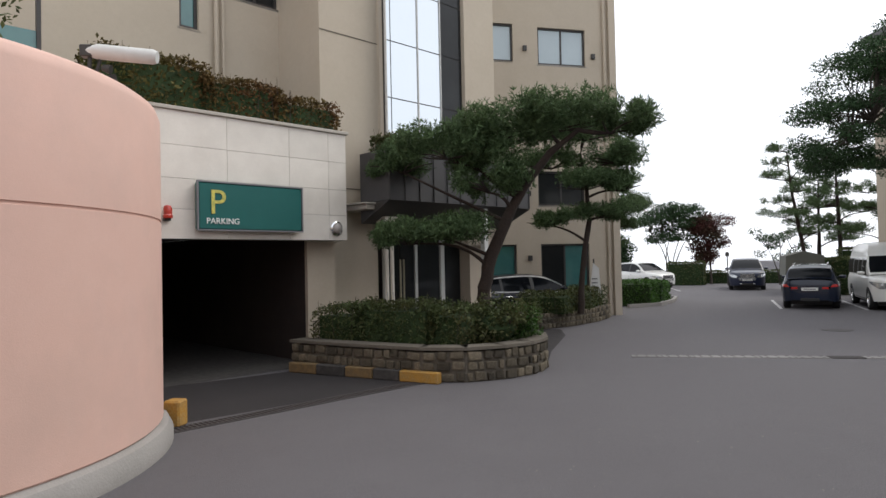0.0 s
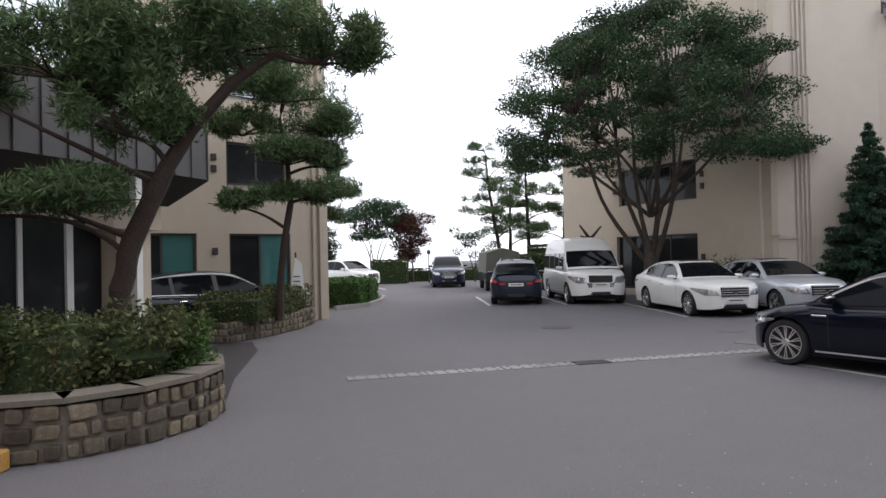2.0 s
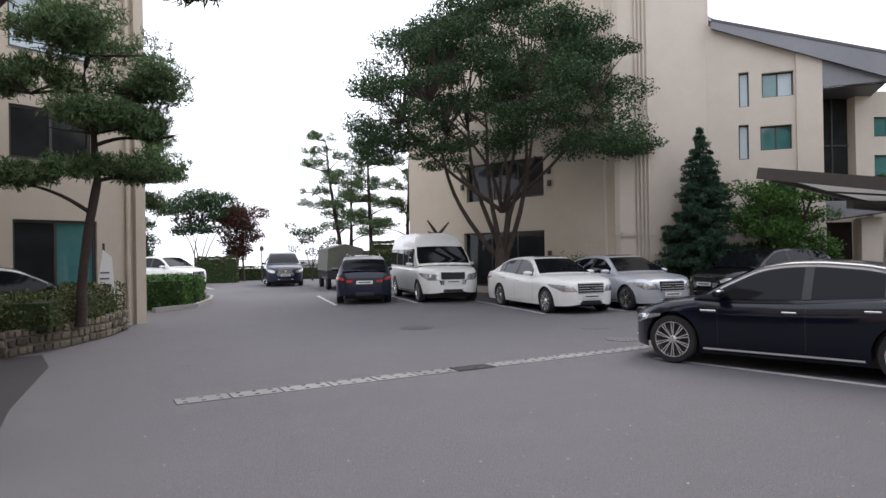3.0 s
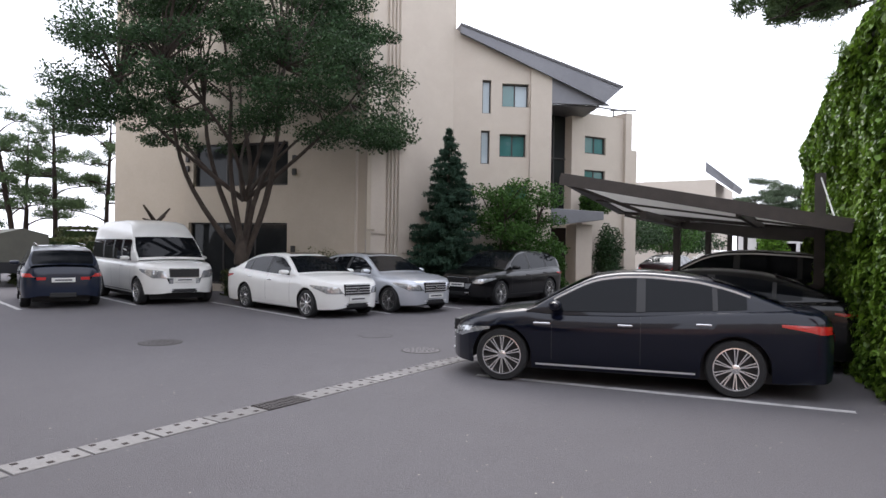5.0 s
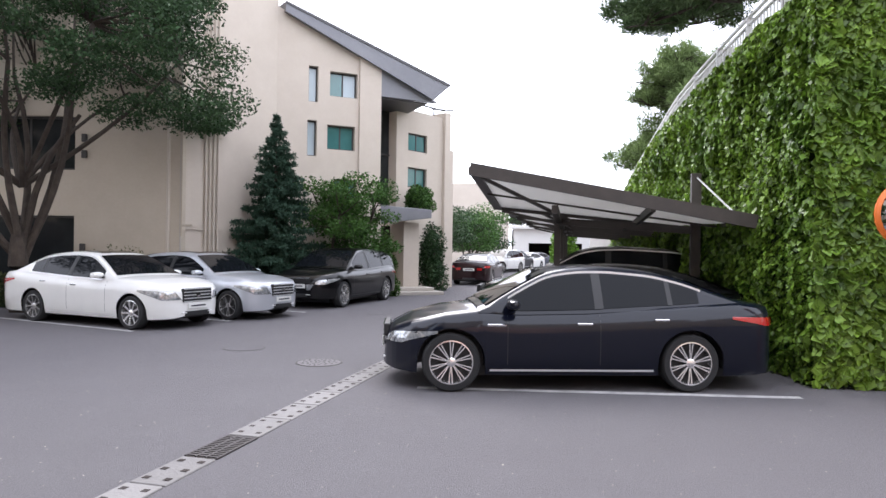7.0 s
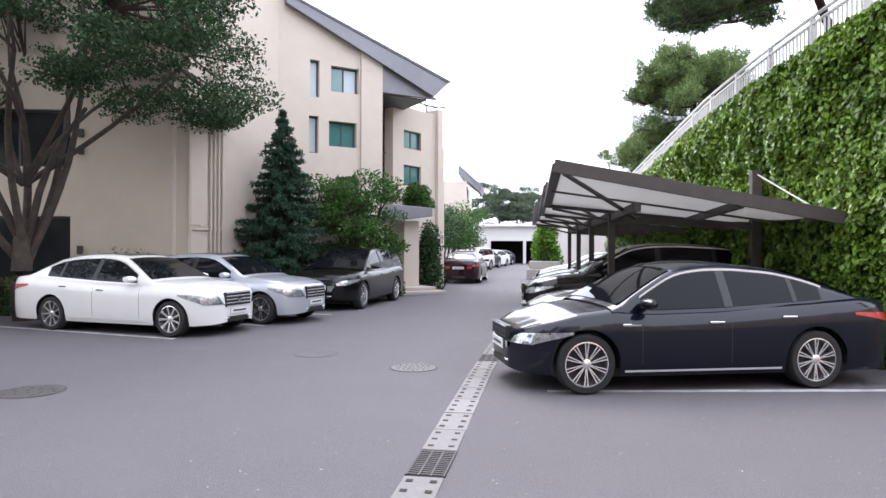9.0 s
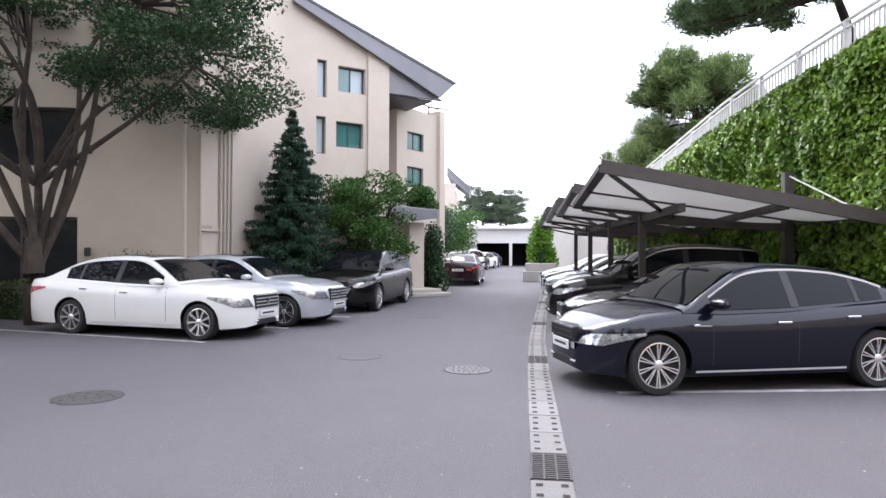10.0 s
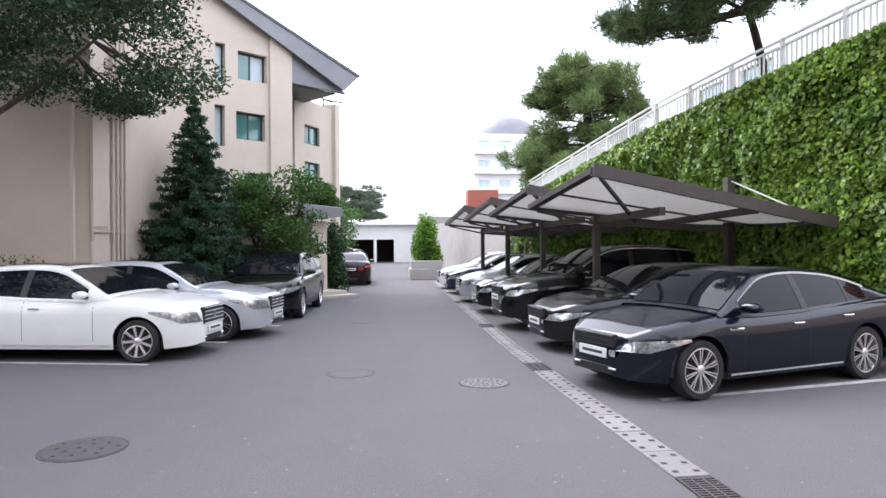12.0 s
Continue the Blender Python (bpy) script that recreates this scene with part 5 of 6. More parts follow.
K5 = scaled(SEDAN, 4.68, 1.86, 1.44)
K5["wb"], K5["fo"], K5["r"] = 2.80, 0.78, 0.338
E_CLASS = scaled(SEDAN, 4.87, 1.86, 1.475)
E_CLASS["wb"], E_CLASS["fo"], E_CLASS["r"] = 2.874, 0.80, 0.325
E_CLASS["deck"] = [(-2.435, 0.72), (-2.40, 0.95), (-2.30, 1.03), (-1.9, 1.05), (-1.2, 1.02), (0, 0.96), (0.8, 0.94), (1.15, 0.98), (1.7, 0.94), (2.15, 0.86), (2.33, 0.80), (2.40, 0.74), (2.435, 0.58)]
E_CLASS["roof"] = [(-1.95, 1.05), (-1.6, 1.22), (-1.25, 1.38), (-0.85, 1.45), (-0.3, 1.475), (0.1, 1.462), (0.35, 1.41), (0.75, 1.22), (1.20, 0.965)]
E_CLASS["glass"] = (1.12, 0.38, -1.05, -1.84)
E_CLASS["side"] = [(-1.42, -1.10), (-1.05, -0.25), (-0.15, 0.82)]
LOW = scaled(SEDAN, 4.95, 1.93, 1.42)
CAYENNE = scaled(SUV, 4.80, 1.92, 1.62)

sedan = car("black_sedan", "glossy black-blue sedan with multi-spoke alloy wheels, nose to the road", "car", K5, BLACK_PAINT, (8.58, 12.43), -27.5, 10, True, grille="bars", chrome="arc")
for sg in (-1, 1):
    part("fender_vent", Shape().box(0.93, 1.15, min(sg * 0.915, sg * 0.936), max(sg * 0.915, sg * 0.936), 0.755, 0.785), CHROME, sedan, "chrome fender vent", bevel=0.006)
car("white_sedan", "white sedan with slatted chrome grille parked nose out", "car", E_CLASS, WHITE_PAINT, (10.04, 22.68), 180, 9, grille="slats", sunroof=True, lamps_tall=0.17)
car("silver_sedan", "silver sedan with dark windows parked nose out", "car", E_CLASS, SILVER_PAINT, (12.3, 22.35), 180, 5, True, chrome=False, sunroof=True, lamps_tall=0.17)
car("black_suv", "black SUV parked along the road with its nose towards the court", "car", CAYENNE, BLACK_PAINT_B, (16.75, 21.35), 264, 5, True, chrome=False, grille="bars")
car("red_sedan", "dark red sedan seen from behind, parked along the road", "car", SEDAN, RED_PAINT, (30.3, 22.15), 80, 7)
car("white_suv", "white SUV parked along the road behind other cars", "car", SUV, WHITE_PAINT, (46.5, 26.7), 278, 7)
car("grey_suv", "dark grey SUV in the line of cars along the road", "car", SUV, GREY_PAINT, (51.5, 27.4), 98, 7)
for k, (nm, mt) in enumerate((("white_sedan", WHITE_PAINT), ("blue_sedan", NAVY_PAINT))):
    car(nm, "%s sedan far along the road" % nm.split("_")[0], "car", SEDAN, mt, (56.2 + 5.1 * k, 27.8 + 0.7 * k), 276, 7)

# row under the carports
car("black_sports_sedan", "low black sedan with sloping headlamps beside a carport post", "car", LOW, BLACK_PAINT_B, (11.4, 12.55), -14, 5, True, grille="bars", chrome=False)
car("black_suv", "tall black SUV parked under the first carport", "car", scaled(SUV, 4.98, 1.98, 1.73), BLACK_PAINT_B, (14.1, 13.15), -13, 7, grille="bars")
row = [("black_sedan", "black sedan under the carports", SEDAN, BLACK_PAINT_B, 17.2), ("silver_sedan", "silver sedan under the carports", SEDAN, SILVER_PAINT, 20.55), ("navy_sedan", "navy sedan with bright wheels past the carports", SEDAN, NAVY_PAINT, 23.9), ("white_sedan", "white sedan at the end of the row", SEDAN, WHITE_PAINT, 26.6)]
for nm, lb, pr, mt, x in row:
    car(nm, lb, "car", pr, mt, (x, 13.15 + 0.175 * (x - 14.1)), -11 + random.uniform(-1, 1), 7)

# far end of the court
car("white_van", "white high-roof passenger van parked nose out", "van", VAN, WHITE_PAINT, (8.38, 28.35), 183, 6, lamps_tall=0.22, chrome=False, grille="bars")
car("blue_suv", "dark blue SUV seen from behind beside the white van", "car", scaled(SUV, 4.35, 1.82, 1.58), BLUE_PAINT, (5.9, 28.5), 11, 5, chrome=False, rails=True)
car("blue_pickup", "dark blue off-road car facing the court", "car", scaled(SUV, 4.8, 1.92, 1.80), NAVY_PAINT, (4.55, 43.0), 182, 6, lamps_tall=0.16)
car("white_suv", "white SUV beside the shrubs at the far end", "car", SUV, WHITE_PAINT, (-1.5, 44.3), 134, 6)
car("black_estate", "long black car parked before the ground-floor windows", "car", scaled(SUV, 5.0, 1.9, 1.52), BLACK_PAINT, (-3.45, 20.6), 45, 8)
tk = thing("canvas_truck", "small truck with a grey-green canvas cover", "truck", (6.75, 37.6, 0), -3, "parked cars")
part("canvas", Shape().add([(-0.85, -2.2, 0.9), (0.85, -2.2, 0.9), (0.85, 2.2, 0.9), (-0.85, 2.2, 0.9), (-0.8, -2.2, 1.9), (0.8, -2.2, 1.9), (0.8, 2.2, 1.9), (-0.8, 2.2, 1.9), (0, -2.2, 2.12), (0, 2.2, 2.12)], [(0, 1, 5, 8, 4), (2, 3, 7, 9, 6), (1, 2, 6, 5), (3, 0, 4, 7), (5, 6, 9, 8), (8, 9, 7, 4), (0, 3, 2, 1)]), material("canvas", (0.13, 0.13, 0.11), 0.9, spots=((3, 0.4, (0.09, 0.09, 0.08)),)), tk)
part("bed", Shape().box(-0.85, 0.85, -2.25, 2.25, 0.5, 0.89), GREY_PAINT, tk)
for x in (-0.72, 0.72):
    for y in (-1.5, 1.5):
        part("wheel", Shape().lathe([(0.001, -0.1), (0.33, -0.1), (0.36, 0), (0.33, 0.1), (0.001, 0.1)], 20, pose(x, y, 0.36, 0, 90, 0)), TYRE, tk)


# ---- plants ----
rng = np.random.default_rng(7)


def raw_mesh(name, verts, faces, mat):
    """A mesh from arrays: verts (n, 3) and quads (m, 4)."""
    me = bpy.data.meshes.new(name)
    me.vertices.add(len(verts))
    me.vertices.foreach_set("co", np.ascontiguousarray(verts, np.float32).ravel())
    k = faces.shape[1]
    me.loops.add(faces.size)
    me.loops.foreach_set("vertex_index", np.ascontiguousarray(faces, np.int32).ravel())
    me.polygons.add(len(faces))
    me.polygons.foreach_set("loop_start", np.arange(0, faces.size, k, dtype=np.int32))
    me.update(calc_edges=True)
    me.materials.append(mat)
    return me


def unit(v):
    return v / np.maximum(np.linalg.norm(v, axis=-1, keepdims=True), 1e-6)


def leaves(name, points, size, mat, facing=None, spread=1.0, aspect=0.55):
    """Pointed leaves, each a folded kite, at the points; facing: their mean normal."""
    n = len(points)
    nrm = rng.normal(size=(n, 3)) * spread
    nrm = unit(nrm + (facing if facing is not None else np.array([0, 0, 0.8])))
    a = unit(np.cross(nrm, rng.normal(size=(n, 3))))
    if facing is not None:
        down = np.array([0, 0, -1.0]) + rng.normal(size=(n, 3)) * 0.45
        a = unit(down - nrm * (down * nrm).sum(-1, keepdims=True))
    b = np.cross(nrm, a)
    s = size * rng.uniform(0.65, 1.3, (n, 1))
    v = np.stack([points - a * s * 0.5, points + b * s * aspect * 0.5 + nrm * s * 0.10, points + a * s * 0.5, points - b * s * aspect * 0.5 + nrm * s * 0.10], 1).reshape(-1, 3)
    return raw_mesh(name, v, np.arange(4 * n).reshape(-1, 4), mat)


def needles(name, points, size, mat, up=0.9, per=9, thin=0.055):
    """Tufts of thin needles, fanned round an upward axis."""
    n = len(points)
    ax = unit(rng.normal(size=(n, 3)) * 0.8 + np.array([0, 0, up]))
    ax = np.repeat(ax, per, 0)
    p = np.repeat(points, per, 0)
    d = unit(ax * 0.7 + rng.normal(size=(n * per, 3)) * 0.6)
    w = unit(np.cross(d, rng.normal(size=(n * per, 3))))
    s = size * rng.uniform(0.7, 1.25, (n * per, 1))
    v = np.stack([p - w * s * thin * 0.4, p + d * s * 0.5 + w * s * thin, p + d * s, p + d * s * 0.5 - w * s * thin], 1).reshape(-1, 3)
    return raw_mesh(name, v, np.arange(4 * n * per).reshape(-1, 4), mat)


def blob(centre, radii, n, shell=0.55, flat_below=1.0):
    """Points in an ellipsoid, denser towards its skin."""
    d = unit(rng.normal(size=(n, 3)))
    r = rng.uniform(shell, 1.0, (n, 1)) ** 0.7
    p = d * r
    p[:, 2] = np.where(p[:, 2] < 0, p[:, 2] * flat_below, p[:, 2])
    return np.array(centre) + p * np.array(radii)


def box_points(x0, x1, y0, y1, z0, z1, n):
    """Points near the skin of a clipped hedge, top and sides."""
    p = rng.uniform((x0, y0, z0), (x1, y1, z1), (n, 3))
    k = rng.integers(0, 5, n)
    for i, (axis, val) in enumerate(((2, z1), (2, z1), (1, y0), (0, x1), (0, x0))):
        m = k == i
        p[m, axis] = val + rng.normal(size=m.sum()) * 0.035
    return p


def limb(s, a, b, r0, r1, sag=0.12, n=6, sides=7):
    a, b = Vector(a), Vector(b)
    pts = []
    j = Vector((random.uniform(-1, 1), random.uniform(-1, 1), random.uniform(-0.3, 1))) * (b - a).length * sag
    for k in range(n + 1):
        t = k / n
        pts.append(a.lerp(b, t) + j * math.sin(math.pi * t) + Vector((random.uniform(-1, 1), random.uniform(-1, 1), 0)) * r0 * 0.08)
    s.tube(pts, [r0 + (r1 - r0) * k / n for k in range(n + 1)], sides)
    return pts


def pine(name, label, at, trunk, radii, pads, mat=LEAF_PINE, density=620, size=0.125, per=6, bark=BARK_PINE, group="", thin=0.06):
    """A pine with flat needle pads. trunk: points from the base; pads: (x, y, z, rx, ry, rz), all from the base."""
    root = thing(name, label, "tree", at, group=group)
    s = Shape()
    fine = []
    for (a, ra), (b, rb) in zip(zip(trunk, radii), list(zip(trunk, radii))[1:]):
        fine += [(Vector(a).lerp(Vector(b), t), ra + (rb - ra) * t) for t in (0, 0.33, 0.66)]
    fine.append((Vector(trunk[-1]), radii[-1]))
    s.tube([p + Vector((random.uniform(-1, 1), random.uniform(-1, 1), 0)) * r * 0.15 for p, r in fine], [r * random.uniform(0.92, 1.08) for _, r in fine], 10)
    part("trunk", s, bark, root, smooth=True)
    clouds = []
    for x, y, z, rx, ry, rz in pads:
        br = Shape()
        rx, ry, rz = rx * 1.15, ry * 1.15, rz * 1.6
        near = min((p for p, _ in fine[3:]), key=lambda p: (p - Vector((x, y, z - 0.4))).length)
        end = limb(br, near, (x, y, z - rz * 0.4), 0.034 + 0.010 * rx, 0.02, 0.12)[-1]
        for k in range(int(5 + 3 * rx)):
            a = random.uniform(0, 6.28)
            q = random.uniform(0.5, 0.95)
            limb(br, end, (x + rx * q * math.cos(a), y + ry * q * math.sin(a), z - rz * 0.15), 0.022, 0.007, 0.08, 4, 5)
        part("limb", br, bark, root, smooth=True)
        n = int(density * rx * ry * 2.2) + 30
        sub = max(6, int(8 * rx * ry))
        for k in range(sub):
            a, q = random.uniform(0, 6.28), math.sqrt(random.uniform(0.0, 1.0)) * 0.85
            c = (x + rx * q * math.cos(a), y + ry * q * math.sin(a), z + rz * random.uniform(-0.25, 0.35) * (1 - q * 0.4))
            f = random.uniform(0.28, 0.5)
            clouds.append(blob(c, (rx * f, ry * f, rz * random.uniform(0.45, 0.85)), max(8, n // sub), 0.2, 0.7))
    part("crown", needles("crown", np.concatenate(clouds), size, mat, per=per, thin=thin), None, root, "flat pads of dark green needles")
    return root


def lat(h, u, w=0.0):
    """An offset u to the right and w ahead of a look along heading h."""
    a = radians(h)
    return u * math.cos(a) + w * math.sin(a), -u * math.sin(a) + w * math.cos(a)


def q(u, w, z, rx, ry, rz, h=-16):
    return (*lat(h, u, w), z, rx, ry, rz)


def qp(u, z, w=0.0, h=-16):
    return (*lat(h, u, w), z)


site = GARAGE_SIDE
near_pine = pine("pine_tree", "leaning red pine with flat needle pads in the stone planter", (-1.75, 11.5, 0.35),
     [qp(0, 0), qp(-0.06, 0.5), qp(-0.04, 1.1), qp(0.10, 1.75), qp(0.42, 2.45), qp(0.80, 3.15), qp(1.35, 3.8), qp(1.9, 4.2)],
     [0.19, 0.16, 0.145, 0.13, 0.115, 0.095, 0.07, 0.04],
     [q(1.35, 0.2, 4.5, 1.25, 1.1, 0.42), q(2.5, 0.0, 4.3, 0.8, 0.7, 0.32), q(0.15, 0.3, 4.3, 1.0, 0.9, 0.36), q(-0.75, -0.1, 4.0, 1.0, 0.9, 0.38), q(-1.75, 0.2, 3.75, 0.75, 0.7, 0.3), q(0.15, -0.3, 3.25, 0.75, 0.7, 0.38), q(-0.7, -0.2, 2.3, 1.15, 0.8, 0.30), q(-1.6, -0.3, 2.2, 0.65, 0.6, 0.26), q(-0.1, 0.1, 3.75, 0.8, 0.7, 0.35)], thin=0.085)
near_pine.matrix_basis = near_pine.matrix_basis @ Matrix.Scale(0.89, 4)
site = WING_SIDE
pine("pine_tree", "slender red pine before the ground-floor windows", (-1.85, 18.5, 0.35),
     [qp(0, 0), qp(0.05, 0.9), qp(0.15, 1.8), qp(0.3, 2.7), qp(0.25, 3.7), qp(0.1, 4.6), qp(0.2, 5.3)],
     [0.10, 0.09, 0.085, 0.075, 0.06, 0.045, 0.02],
     [q(0.2, 0, 5.3, 1.2, 1.1, 0.42), q(-0.75, 0.2, 4.5, 0.9, 0.8, 0.36), q(1.05, -0.2, 4.55, 0.9, 0.9, 0.36), q(0.3, 0.2, 3.85, 1.1, 1.0, 0.36), q(-0.85, -0.2, 2.75, 0.75, 0.7, 0.24), q(0.9, 0.1, 2.95, 0.95, 0.8, 0.26), q(1.3, 0, 3.7, 0.6, 0.6, 0.28)], thin=0.085)
site = FAR_SIDE
pine("pine_tree", "pine standing past the corner of the beige wing", (-4.3, 27.5, 0),
     [(0, 0, 0), (0.1, 0, 1.6), (0.3, 0.1, 3.2), (0.5, 0, 4.6), (0.6, 0, 6.2)], [0.14, 0.12, 0.10, 0.07, 0.03],
     [(1.3, 0, 5.6, 1.2, 1.0, 0.45), (0.5, 0, 6.5, 1.2, 1.1, 0.45), (1.7, 0, 4.6, 1.1, 1.0, 0.4), (1.2, 0.2, 3.7, 0.9, 0.8, 0.35), (0.2, 0, 5.2, 1.0, 1.0, 0.4), (1.0, 0, 2.8, 0.7, 0.7, 0.28)], density=330, size=0.20)
for x, y, hh, ln_ in ((5.6, 40.5, 8.2, -1.1), (7.4, 42.0, 8.6, -0.2), (9.3, 41.0, 8.0, 0.3), (6.4, 44.0, 7.2, 0.1)):
    pads = []
    for k in range(11):
        t = 0.42 + 0.58 * k / 10
        a = 2.4 * k + x
        rr = (2.1 - 1.2 * (t - 0.4)) * random.uniform(0.6, 1.0)
        pads.append((ln_ * t + rr * 0.75 * math.cos(a), rr * 0.6 * math.sin(a), hh * t + 0.1, rr * 0.6, rr * 0.5, 0.28))
    pine("pine_tree", "tall sparse pine against the sky behind the cars", (x, y, 0), [(0, 0, 0), (ln_ * 0.3, 0, hh * 0.35), (ln_ * 0.7, 0, hh * 0.7), (ln_ * 0.9, 0, hh)], [0.15, 0.12, 0.08, 0.03], pads, LEAF_PINE, density=95, size=0.24, per=5, group="pines behind the court")


site = COURT


def broadleaf(name, label, at, stems, clumps, mat, leaf, per, bark=BARK, category="tree", facing=None, spread=0.9, crown_label="", aspect=0.5):
    """stems: (end, r0, r1, start height); clumps: (x, y, z, rx, ry, rz) from the base."""
    root = thing(name, label, category, at)
    s = Shape()
    tips = []
    for end, r0, r1, z0 in stems:
        pts = limb(s, (random.uniform(-0.06, 0.06), random.uniform(-0.06, 0.06), z0), end, r0, r1, 0.09, 8, 8)
        tips += pts[3:]
    for c in clumps:
        if tips:
            near = min(tips, key=lambda p: (p - Vector(c[:3])).length)
            limb(s, near, c[:3], 0.035, 0.010, 0.08, 5, 5)
    if s.v:
        part("trunk", s, bark, root, smooth=True)
    pts = np.concatenate([blob(c[:3], c[3:], int(per * max(0.3, c[3] * c[4])), 0.25, 0.75) for c in clumps])
    part("crown", leaves("crown", pts, leaf, mat, facing=facing, spread=spread, aspect=aspect), None, root, crown_label)
    return root


# the big spreading tree in front of the cream wing
cl = []
for k in range(250):
    a = random.uniform(0, 6.28)
    t = random.random()
    zz = 4.95 + 4.7 * t
    reach = 5.2 * math.sqrt(max(0.05, 1 - ((t - 0.30) / 0.78) ** 2))
    rr = reach * math.sqrt(random.uniform(0.12, 1.0))
    w = random.uniform(0.35, 0.85)
    cl.append((rr * math.cos(a), rr * math.sin(a), zz - 0.05 * rr, w * 1.15, w * 1.15, w * random.uniform(0.35, 0.7)))
stems = [((1.0 * math.cos(a) * f, 1.0 * math.sin(a) * f, 4.8 + random.uniform(0, 1.4)), 0.095, 0.045, 0.9 + random.uniform(0, 0.7)) for a, f in ((0.2, 1.4), (1.2, 1.0), (2.2, 1.3), (3.1, 2.1), (3.9, 1.2), (4.8, 1.6), (5.6, 1.2))]
stems += [((3.4 * math.cos(a), 3.4 * math.sin(a), 6.2), 0.07, 0.025, 3.0) for a in (0.0, 0.9, 1.8, 2.7, 3.6, 4.5, 5.4)]
stems.append(((0.0, 0.05, 1.9), 0.24, 0.17, 0.0))
broadleaf("broadleaf_tree", "wide multi-stemmed tree with dark green leaves by the white sedan", (10.2, 26.0, 0), stems, cl, LEAF_TREE, 0.10, 820, spread=1.3, crown_label="wide layered crown of small leaves")


def spruce(at, height, radius, label):
    root = thing("spruce_tree", label, "tree", at)
    part("trunk", Shape().tube([(0, 0, 0), (0, 0, height * 0.5), (0, 0, height * 0.97)], [0.11, 0.07, 0.012], 8), BARK, root, smooth=True)
    pts, dirs = [], []
    tiers = 24
    for k in range(tiers):
        t = k / (tiers - 1)
        z = 0.5 + (height - 0.55) * t
        rr = radius * (1 - t) ** 0.85 + 0.06
        for j in range(max(5, int(20 * (1 - t * 0.7)))):
            a = random.uniform(0, 6.28)
            ln_ = rr * random.uniform(0.7, 1.12)
            n = int(20 + 60 * ln_)
            u = rng.uniform(0.15, 1.0, n)
            side = rng.normal(size=n) * 0.09 * ln_ * (1.1 - u)
            p = np.stack([u * ln_ * math.cos(a) - side * math.sin(a), u * ln_ * math.sin(a) + side * math.cos(a), z - 0.22 * ln_ * u + 0.12 * ln_ * u**3 + rng.normal(size=n) * 0.03], 1)
            pts.append(p)
    p = np.concatenate(pts)
    part("crown", needles("crown", p, 0.12, LEAF_SPRUCE, up=0.25, per=4, thin=0.13), None, root, "dense tiers of blue-green needles")
    part("leader", Shape().tube([(0, 0, height * 0.93), (0, 0, height + 0.15)], [0.02, 0.005], 5), LEAF_SPRUCE, root)


spruce((16.3, 23.4, 0), 5.6, 1.75, "dark blue-green spruce against the cream wall")


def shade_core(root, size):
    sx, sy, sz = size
    # added dark body that stands for the shade deep in the shrub
    part("inner_growth", Shape().lathe([(0.001, sz * 0.12), (0.42 * sx, sz * 0.2), (0.62 * sx, sz * 0.45), (0.5 * sx, sz * 0.7), (0.001, sz * 0.8)], 12, Matrix.Diagonal((1, sy / sx, 1, 1))), LEAF_SHADE, root, smooth=True)


def shrub(name, label, at, size, mat, leaf=0.09, per=420, lumps=9, category="shrub", stems=True):
    sx, sy, sz = size
    cl = []
    for k in range(lumps):
        a = 2.4 * k
        r_ = 0.6 * math.sqrt((k + 0.4) / lumps)
        cl.append((sx * r_ * math.cos(a), sy * r_ * math.sin(a), sz * (0.45 + 0.30 * math.sin(1.7 * k)) , sx * 0.48, sy * 0.48, sz * 0.34))
    st = [((sx * 0.4 * math.cos(2 * k), sy * 0.4 * math.sin(2 * k), sz * 0.5), 0.03, 0.01, 0.0) for k in range(4)] if stems else []
    root = broadleaf(name, label, at, st, cl, mat, leaf, per, category=category)
    shade_core(root, (sx * 0.75, sy * 0.75, sz * 0.85))
    return root


cl = [(random.uniform(-1.3, 0.9), random.uniform(-1.5, 0.6), random.uniform(1.35, 3.7), 0.6, 0.6, 0.34) for k in range(48)]
broadleaf("maple_tree", "bright green maple arching over the black SUV", (18.2, 22.3, 0), [((a, b, 2.6), 0.06, 0.03, 0.0) for a, b in ((-0.7, -0.4), (0.3, -1.0), (0.8, 0.2), (-0.2, 0.5))], cl, LEAF_BUSH, 0.115, 700, crown_label="drooping crown of small leaves")
shrub("bush", "green bush before the porch pier", (19.75, 21.45, 0), (0.5, 0.5, 1.5), LEAF_BUSH, 0.10, 1700, 12, "bush")
shrub("bush", "dark clipped bush at the foot of the cream wall", (12.5, 25.6, 0), (0.95, 0.8, 1.55), LEAF_HEDGE, 0.08, 700, 9, "bush", False)
shrub("bush", "bush growing on the porch canopy", (22.45, 21.55, 3.1), (0.65, 0.65, 0.9), LEAF_BUSH, 0.10, 2000, 12, "bush", False)
for x, y, hi, mt in ((28.6, 24.6, 3.8, LEAF_TREE), (31.6, 25.9, 3.9, LEAF_TREE), (36.2, 25.3, 4.3, LEAF_BUSH), (39.5, 26.4, 4.2, LEAF_TREE), (43.0, 27.6, 4.2, LEAF_TREE)):
    cl = [(random.uniform(-1.8, 1.8), random.uniform(-2.0, 1.2), hi * random.uniform(0.42, 0.92), 0.95, 0.9, 0.5) for k in range(26)]
    broadleaf("roadside_tree", "leafy low-branched tree along the far side of the road", (x, y, 0), [((a, b, hi * 0.5), 0.07, 0.03, 0.0) for a, b in ((-0.7, -0.5), (0.5, -0.8), (0.2, 0.4))], cl, mt, 0.15, 330)
shrub("bush", "leafy bush at the foot of the cream wall beside the porch", (23.35, 21.4, 0), (1.0, 0.6, 2.5), LEAF_TREE, 0.11, 1900, 13, "bush")
